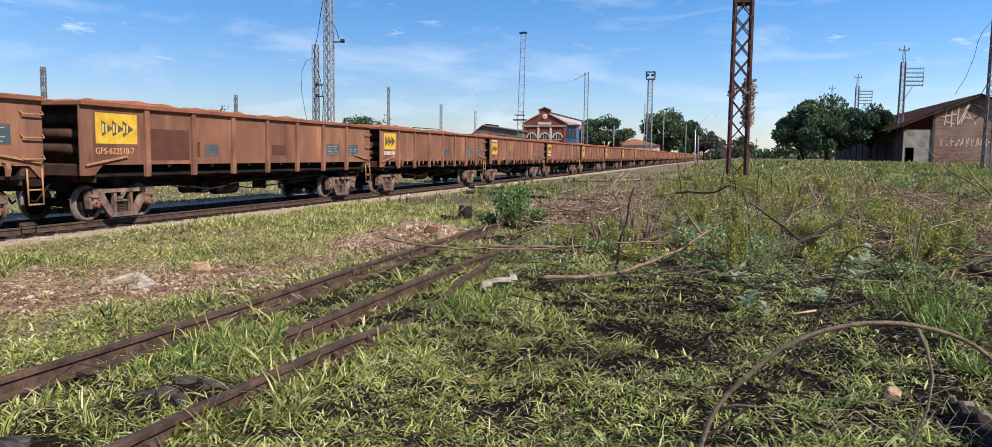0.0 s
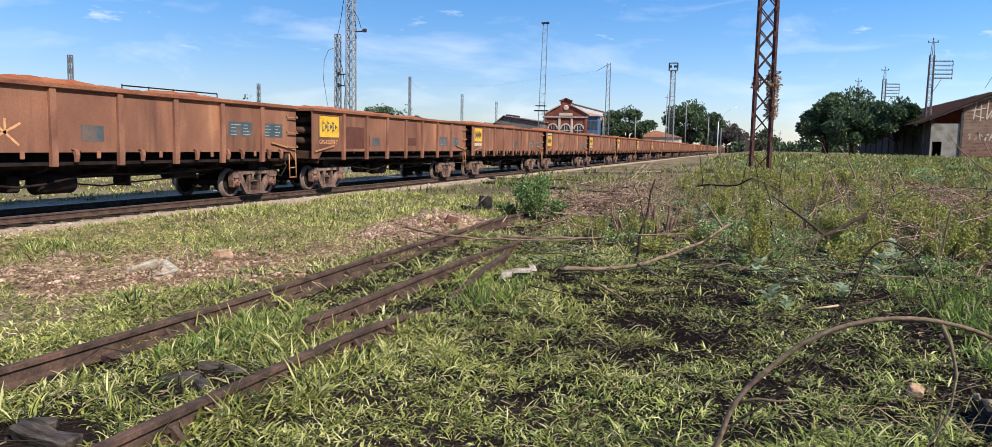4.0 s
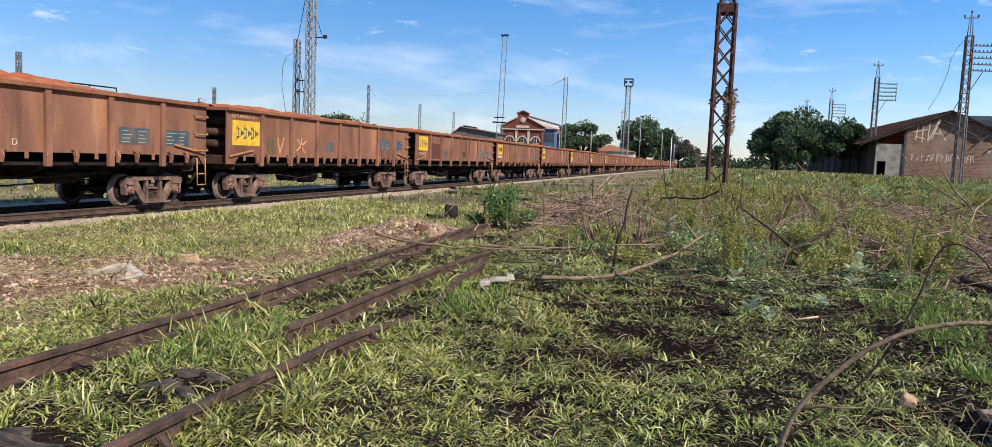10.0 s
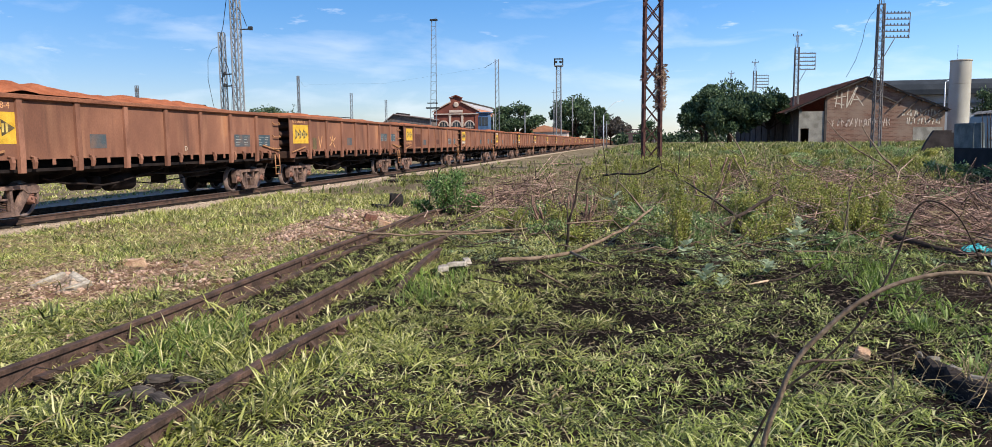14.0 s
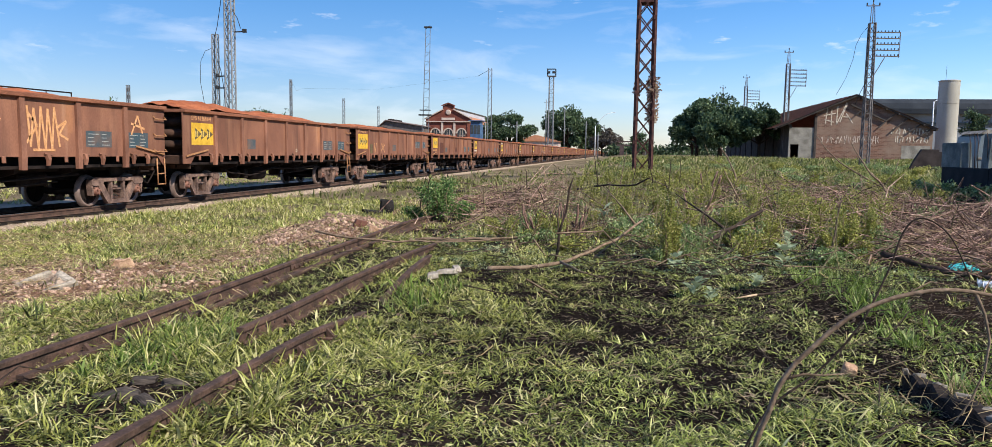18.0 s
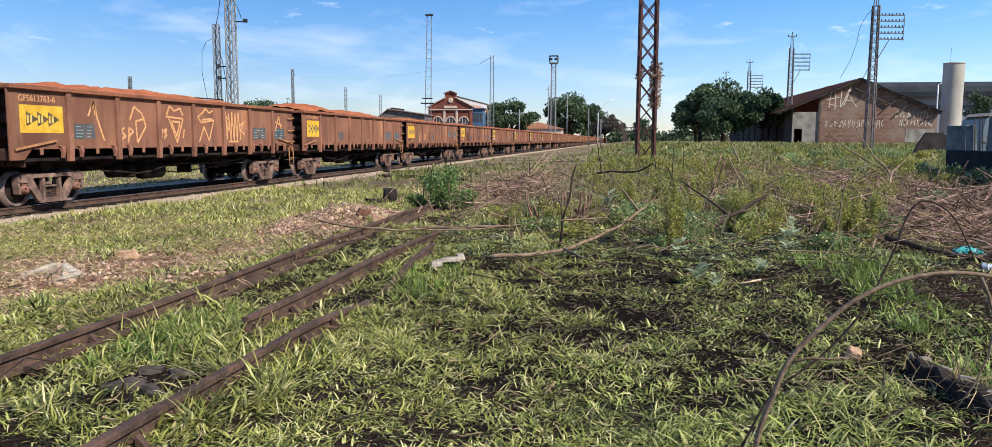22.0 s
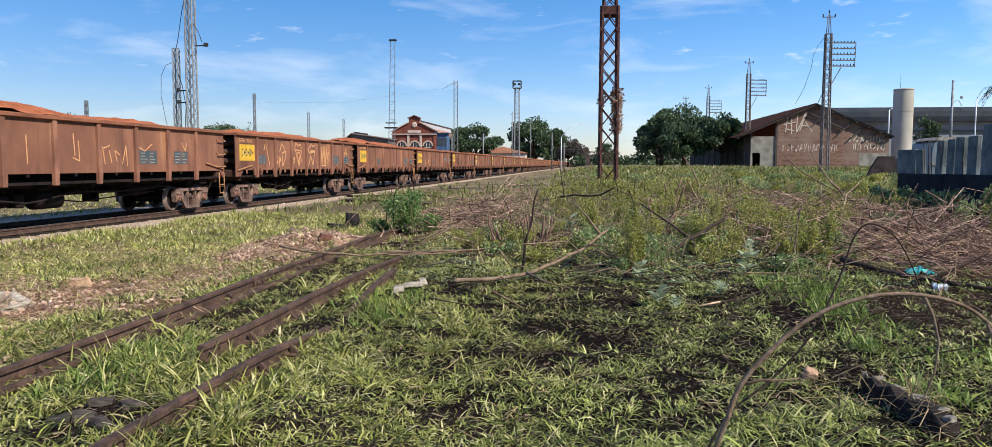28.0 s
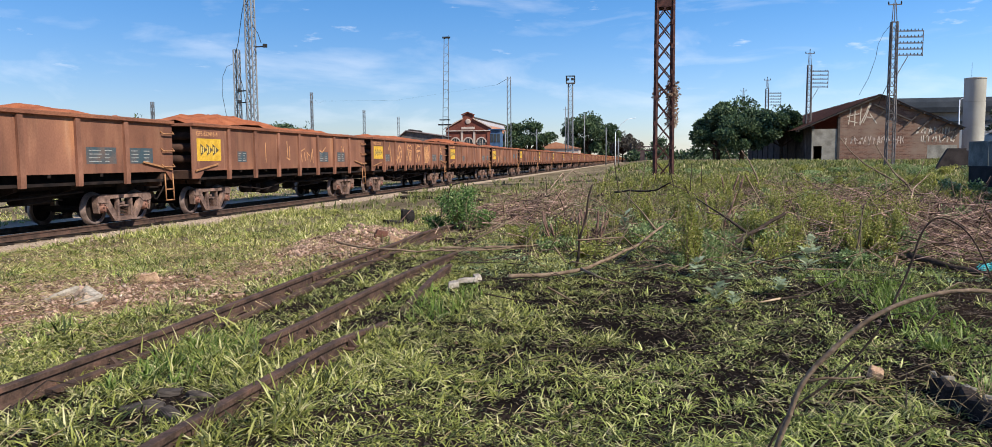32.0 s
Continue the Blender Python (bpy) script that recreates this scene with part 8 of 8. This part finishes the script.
brush("cut_canes", [(4.8, 20, 1.2, 2.8, -28, 0.42, 60), (6.0, 16.2, 1.4, 1.6, -12, 0.4, 60), (6.2, 13.0, 1.2, 1.0, -6, 0.3, 46), (-2.9, 19.5, 0.8, 2.4, 55, 0.34, 34), (-1.9, 16.0, 0.9, 1.2, 25, 0.2, 18), (1.2, 17.5, 1.6, 2.5, -20, 0.3, 26)], "long straight cut canes thrown across the brush", 70, M_CANE, (0.008, 0.017), (0.8, 2.3), 0.2)
brush("scattered_twigs", [(0.3, 10, 2.4, 1.6, 10, 0.06, 230), (1.0, 15, 2.5, 3, 0, 0.2, 260), (-1, 5.5, 3, 2, 30, 0.03, 50), (2.2, 7, 1.6, 1.6, 10, 0.03, 60), (8, 30, 4, 6, 0, 0.2, 150)], "thin dark twigs scattered on the soil", 63, M_BARKD, (0.003, 0.009), (0.2, 0.9), 0.1)
brush("pale_sticks", [(1.0, 14.5, 2.2, 2.0, 15, 0.2, 110), (-2.0, 15.5, 0.9, 1.5, 20, 0.12, 50), (0.6, 11.6, 1.8, 0.9, 5, 0.06, 60), (1.5, 22, 3.5, 5, 0, 0.35, 90), (4, 32, 4, 6, 0, 0.3, 60)], "grey-brown cut sticks lying in the weeds", 66, M_BARK, (0.006, 0.018), (0.3, 1.2), 0.35)
brush("dry_canes", [(5.8, 13.2, 1.3, 1.2, -8, 0.25, 130), (5.2, 20, 1.6, 4, -25, 0.4, 110), (-2.6, 22, 1.2, 4, 60, 0.3, 80)], "pale dry canes lying on the brush", 64, M_DRYGR, (0.003, 0.008), (0.4, 1.4))
brush("dry_stems", [(1.5, 20, 3.0, 4.0, 0, 0.0, 240), (1.5, 30, 4.0, 5.0, 0, 0.0, 160), (0.8, 14.5, 1.8, 1.5, 0, 0.0, 130), (-1.2, 19, 0.9, 2.5, 0, 0.0, 110), (6.8, 19, 1.3, 2.5, 0, 0.0, 70)], "thin dry stems standing among the weeds", 68, M_STALK, (0.005, 0.011), (0.35, 0.95), 0.16, 1.42)
brush("straw", [(-9.5, 7.5, 1.8, 2.2, 0, 0.03, 3600), (-9, 12.5, 2.0, 2.5, 0, 0.03, 2800), (-6.6, 10, 0.9, 3, 0, 0.03, 1000), (-2, 5.5, 2.5, 2, 0, 0.03, 300)], "dry straw and chips lying on the ground", 67, M_DRYGR, (0.003, 0.008), (0.05, 0.2), 0.25)
brush("soil_litter", [(-1.5, 5.2, 2.0, 1.6, 0, 0.015, 1700), (1.0, 5.6, 1.4, 1.6, 0, 0.015, 2000), (0.8, 8.8, 1.8, 1.4, 0, 0.015, 2200), (3.3, 8.8, 0.9, 1.0, 0, 0.02, 900)], "fine brown litter lying on bare soil", 69, M_LITTER, (0.0015, 0.004), (0.02, 0.09), 0.2)
brush("dead_roots", [(1.66, 5.2, 0.1, 0.4, 100, 0.12, 90), (1.3, 5.6, 0.3, 0.3, 0, 0.03, 40)], "dead fine roots over the concrete edging", 65, M_DRYGR, (0.0015, 0.004), (0.1, 0.4), 0.5)


# ---- weeds and bushes ----
def weed(name, x, y, h, r, n, size, material, label, seed, group="", stems=7, up=0.4, shape=(1, 1)):
    """A plant of several stems with many small leaves round them."""
    rng = np.random.RandomState(seed)
    t = thing(name, label, "plant", group, pose(x, y, g(x, y) - 0.03))
    bm = bmesh.new()
    cs, rs = [], []
    for k in range(stems):
        a, d = rng.uniform(0, 6.28), r * rng.uniform(0.15, 0.85)
        hh = h * rng.uniform(0.6, 1.0)
        top = Vector((d * math.cos(a), d * math.sin(a), hh))
        mid = Vector((top.x * 0.45, top.y * 0.45, hh * 0.55))
        tube(bm, [(top.x * 0.1, top.y * 0.1, 0), mid, top], [0.009, 0.007, 0.003], 4)
        for q in (0.3, 0.5, 0.7, 0.88, 1.0):
            p = mid.lerp(top, (q - 0.5) * 2) if q > 0.5 else Vector((0, 0, 0)).lerp(mid, q * 2)
            cs.append(tuple(p))
            w = r * 0.36 * shape[0] * (1.25 - 0.6 * q)
            rs.append((w, w, h * 0.13 * shape[1]))
    tagged(part("stem", bm, M_BARK, t), kind="stuff")
    leaf_part("leaf_mass", foliage(rng, cs, rs, n, size, up), material, t)
    return t


weed("leafy_bush", -4.4, 16.0, 0.95, 0.62, 3000, 0.06, M_LEAF, "bright green leafy bush beside the buried rails", 1, stems=20)
weed("leafy_bush", -3.95, 16.2, 0.5, 0.42, 1100, 0.06, M_LEAF, "green leafy bush beside the buried rails", 2, stems=9)
weed("leafy_bush", -4.95, 16.1, 0.35, 0.35, 700, 0.06, M_LEAF, "low green leafy bush in the grass", 3, stems=9)
feather = [(0.12, 10.9, 1.05, 0.2), (0.25, 11.2, 0.75, 0.22), (2.6, 12.2, 0.5, 0.3), (3.2, 12.9, 0.55, 0.35), (1.3, 13.4, 0.65, 0.5), (2.1, 13.8, 0.6, 0.5), (-1.7, 13.2, 0.45, 0.4), (0.7, 14.6, 0.6, 0.4), (3.0, 15.5, 0.7, 0.6), (-2.6, 13.4, 0.4, 0.4), (2.9, 12.4, 0.8, 0.3), (3.5, 13.2, 0.75, 0.3), (1.5, 13.6, 0.75, 0.35), (0.8, 15.0, 0.8, 0.3), (2.2, 16.2, 0.9, 0.4), (-0.5, 15.5, 0.7, 0.3), (4.4, 15.5, 0.8, 0.4), (0.2, 17.0, 0.8, 0.35), (3.4, 18.5, 0.9, 0.4), (1.6, 19.0, 0.85, 0.35)]
for k, (x, y, h, r) in enumerate(feather):
    weed("feathery_weed", x, y, h, r, int(1300 + 1500 * r), 0.036, M_FEATHER, "feathery yellow-green weed among cut branches", 30 + k, "feathery weeds", stems=9, shape=(0.7, 1.1))
rnd = random.Random(12)
for k in range(170):
    x, y = rnd.uniform(-2.6, 8.6) if k % 2 else rnd.uniform(-2.2, 4.6), 11.3 + 25 * rnd.random() ** 1.5
    if (abs(x - 5.4) < 1.5 and 11 < y < 26 and rnd.random() < 0.75) or (abs(x + 2.6) < 0.9 and y > 16 and rnd.random() < 0.7):
        continue
    weed("low_weed", x, y, rnd.uniform(0.18, 0.5) * (1.0 if y < 20 else 1.5), rnd.uniform(0.2, 0.5), 560, 0.028 + 0.0014 * y, M_WEED if k % 5 < 3 and y < 20 else M_FEATHER, "low green weed on the waste ground" if k % 5 < 3 and y < 20 else "low yellow-green weed on the waste ground", 60 + k, "low weeds", stems=9)
for k in range(26):
    x, y = rnd.uniform(2.6, 8.8), rnd.uniform(14.5, 30)
    weed("brush_weed", x, y, rnd.uniform(0.45, 0.85), rnd.uniform(0.25, 0.5), 800, 0.05, M_FEATHER if k % 3 else M_WEED, "bushy yellow-green weed among the cut brush" if k % 3 else "bushy green weed among the cut brush", 220 + k, "brush weeds", stems=9)
for k in range(26):
    x, y = rnd.uniform(-1.5, 22), rnd.uniform(32, 62)
    weed("field_weed", x, y, rnd.uniform(0.4, 0.75), rnd.uniform(0.6, 1.4), 1700, 0.075, M_WEED if k % 2 else M_FEATHER, "clump of weeds in the rough field", 140 + k, "field weeds", stems=8)
for k, (x, y, h, r) in enumerate(((8.7, 18.5, 1.0, 0.5), (8.8, 21, 0.8, 0.6), (8.3, 16.2, 0.7, 0.6), (8.9, 23.5, 0.7, 0.7), (7.6, 15.2, 0.6, 0.6), (9.0, 26, 0.7, 0.8))):
    weed("wall_weed", x, y, h, r, 900, 0.1, M_WEED, "leafy weed growing against the concrete wall", 180 + k, "wall weeds", stems=9)


def pale_plant(x, y, s, seed):
    """Low plant with broad grey-green lobed leaves."""
    rnd = random.Random(seed)
    t = thing("broad_leaf_plant", "low plant with broad grey-green leaves on dark soil", "plant", "broad-leaved plants", pose(x, y, g(x, y)))
    for k in range(15):
        a, l, e = k * 2.4 + rnd.uniform(-0.3, 0.3), s * rnd.uniform(0.6, 1.1), rnd.uniform(0.25, 1.0)
        bm = bmesh.new()
        out = [(0, 0), (0.16, 0.25), (0.34, 0.4), (0.22, 0.55), (0.27, 0.78), (0.1, 0.8), (0, 1.0), (-0.1, 0.8), (-0.27, 0.78), (-0.22, 0.55), (-0.34, 0.4), (-0.16, 0.25)]
        vs = [bm.verts.new((u * l * 0.9, v * l, -0.25 * l * v * v + 0.12 * l * abs(u))) for u, v in out]
        mid = bm.verts.new((0, 0.5 * l, -0.06 * l))
        for i in range(len(vs)):
            bm.faces.new((vs[i], vs[(i + 1) % len(vs)], mid))
        bmesh.ops.transform(bm, matrix=pose(0, 0, 0.02 + s * rnd.uniform(0, 1.1), 0, 0, math.degrees(a)) @ pose(0, 0.02, 0.02, math.degrees(e), 0, 0), verts=bm.verts[:])
        part("leaf", bm, M_PALE, t)


for k, (x, y, s) in enumerate(((0.3, 8.5, 0.18), (1.05, 9.1, 0.17), (1.7, 10.85, 0.24), (0.45, 8.2, 0.13), (0.2, 10.1, 0.2), (2.09, 12.4, 0.24), (-0.9, 16, 0.35), (0.6, 18, 0.4), (0.2, 12.3, 0.2))):
    pale_plant(x, y, s * 0.82, k)
# dry leggy plant at the edge of the siding
dp = thing("dry_plant", "dry leggy plant with a snapped stem beside the rail", "plant", "", pose(-3.52, 2.41, 0.0))
for pts, r in (([(0, 0, 0), (0.07, 0, 0.25), (0.26, 0, 0.57)], 0.02), ([(-0.02, 0, 0), (0.1, 0, 0.3), (0.12, 0, 0.6), (0.17, 0, 0.86)], 0.006), ([(0, 0.02, 0), (0.06, 0, 0.4), (0.02, 0, 0.65), (-0.01, 0, 0.83)], 0.006), ([(0.02, 0, 0), (-0.15, 0.1, 0.25), (-0.2, 0.1, 0.4)], 0.008), ([(0, 0, 0), (0.12, 0.1, 0.2), (0.3, 0.15, 0.28)], 0.006)):
    bm = bmesh.new()
    tube(bm, pts, [r * (1 - 0.35 * i / (len(pts) - 1)) for i in range(len(pts))], 6)
    part("stem", bm, M_BARK, dp)
leaf_part("leaf_mass", foliage(np.random.RandomState(5), [(0, 0, 0.1), (0.08, 0, 0.2), (-0.1, 0, 0.15)], [(0.16, 0.16, 0.1)] * 3, 110, 0.05), M_WEED, dp)


# ---- what moves ----
def motions():
    times = [0, 4, 8, 12, 16, 20, 24, 28, 32]
    for k, w in TRAIN.items():
        walk(w, [(t, pose(TRACK_X, START + PITCH * k + SPEED * t, 0)) for t in times])
        if -6 <= k <= 2:
            for b in [c for c in w.children if c.name.startswith("bogie")]:
                for s in [c for c in b.children if c.name.startswith("wheelset")]:
                    y = s.location.y
                    turn = math.degrees(SPEED / 0.42)
                    walk(s, [(q * 0.25, pose(0, y, 0.42, -(q * 0.25 * turn) % 360)) for q in range(129)])


motions()
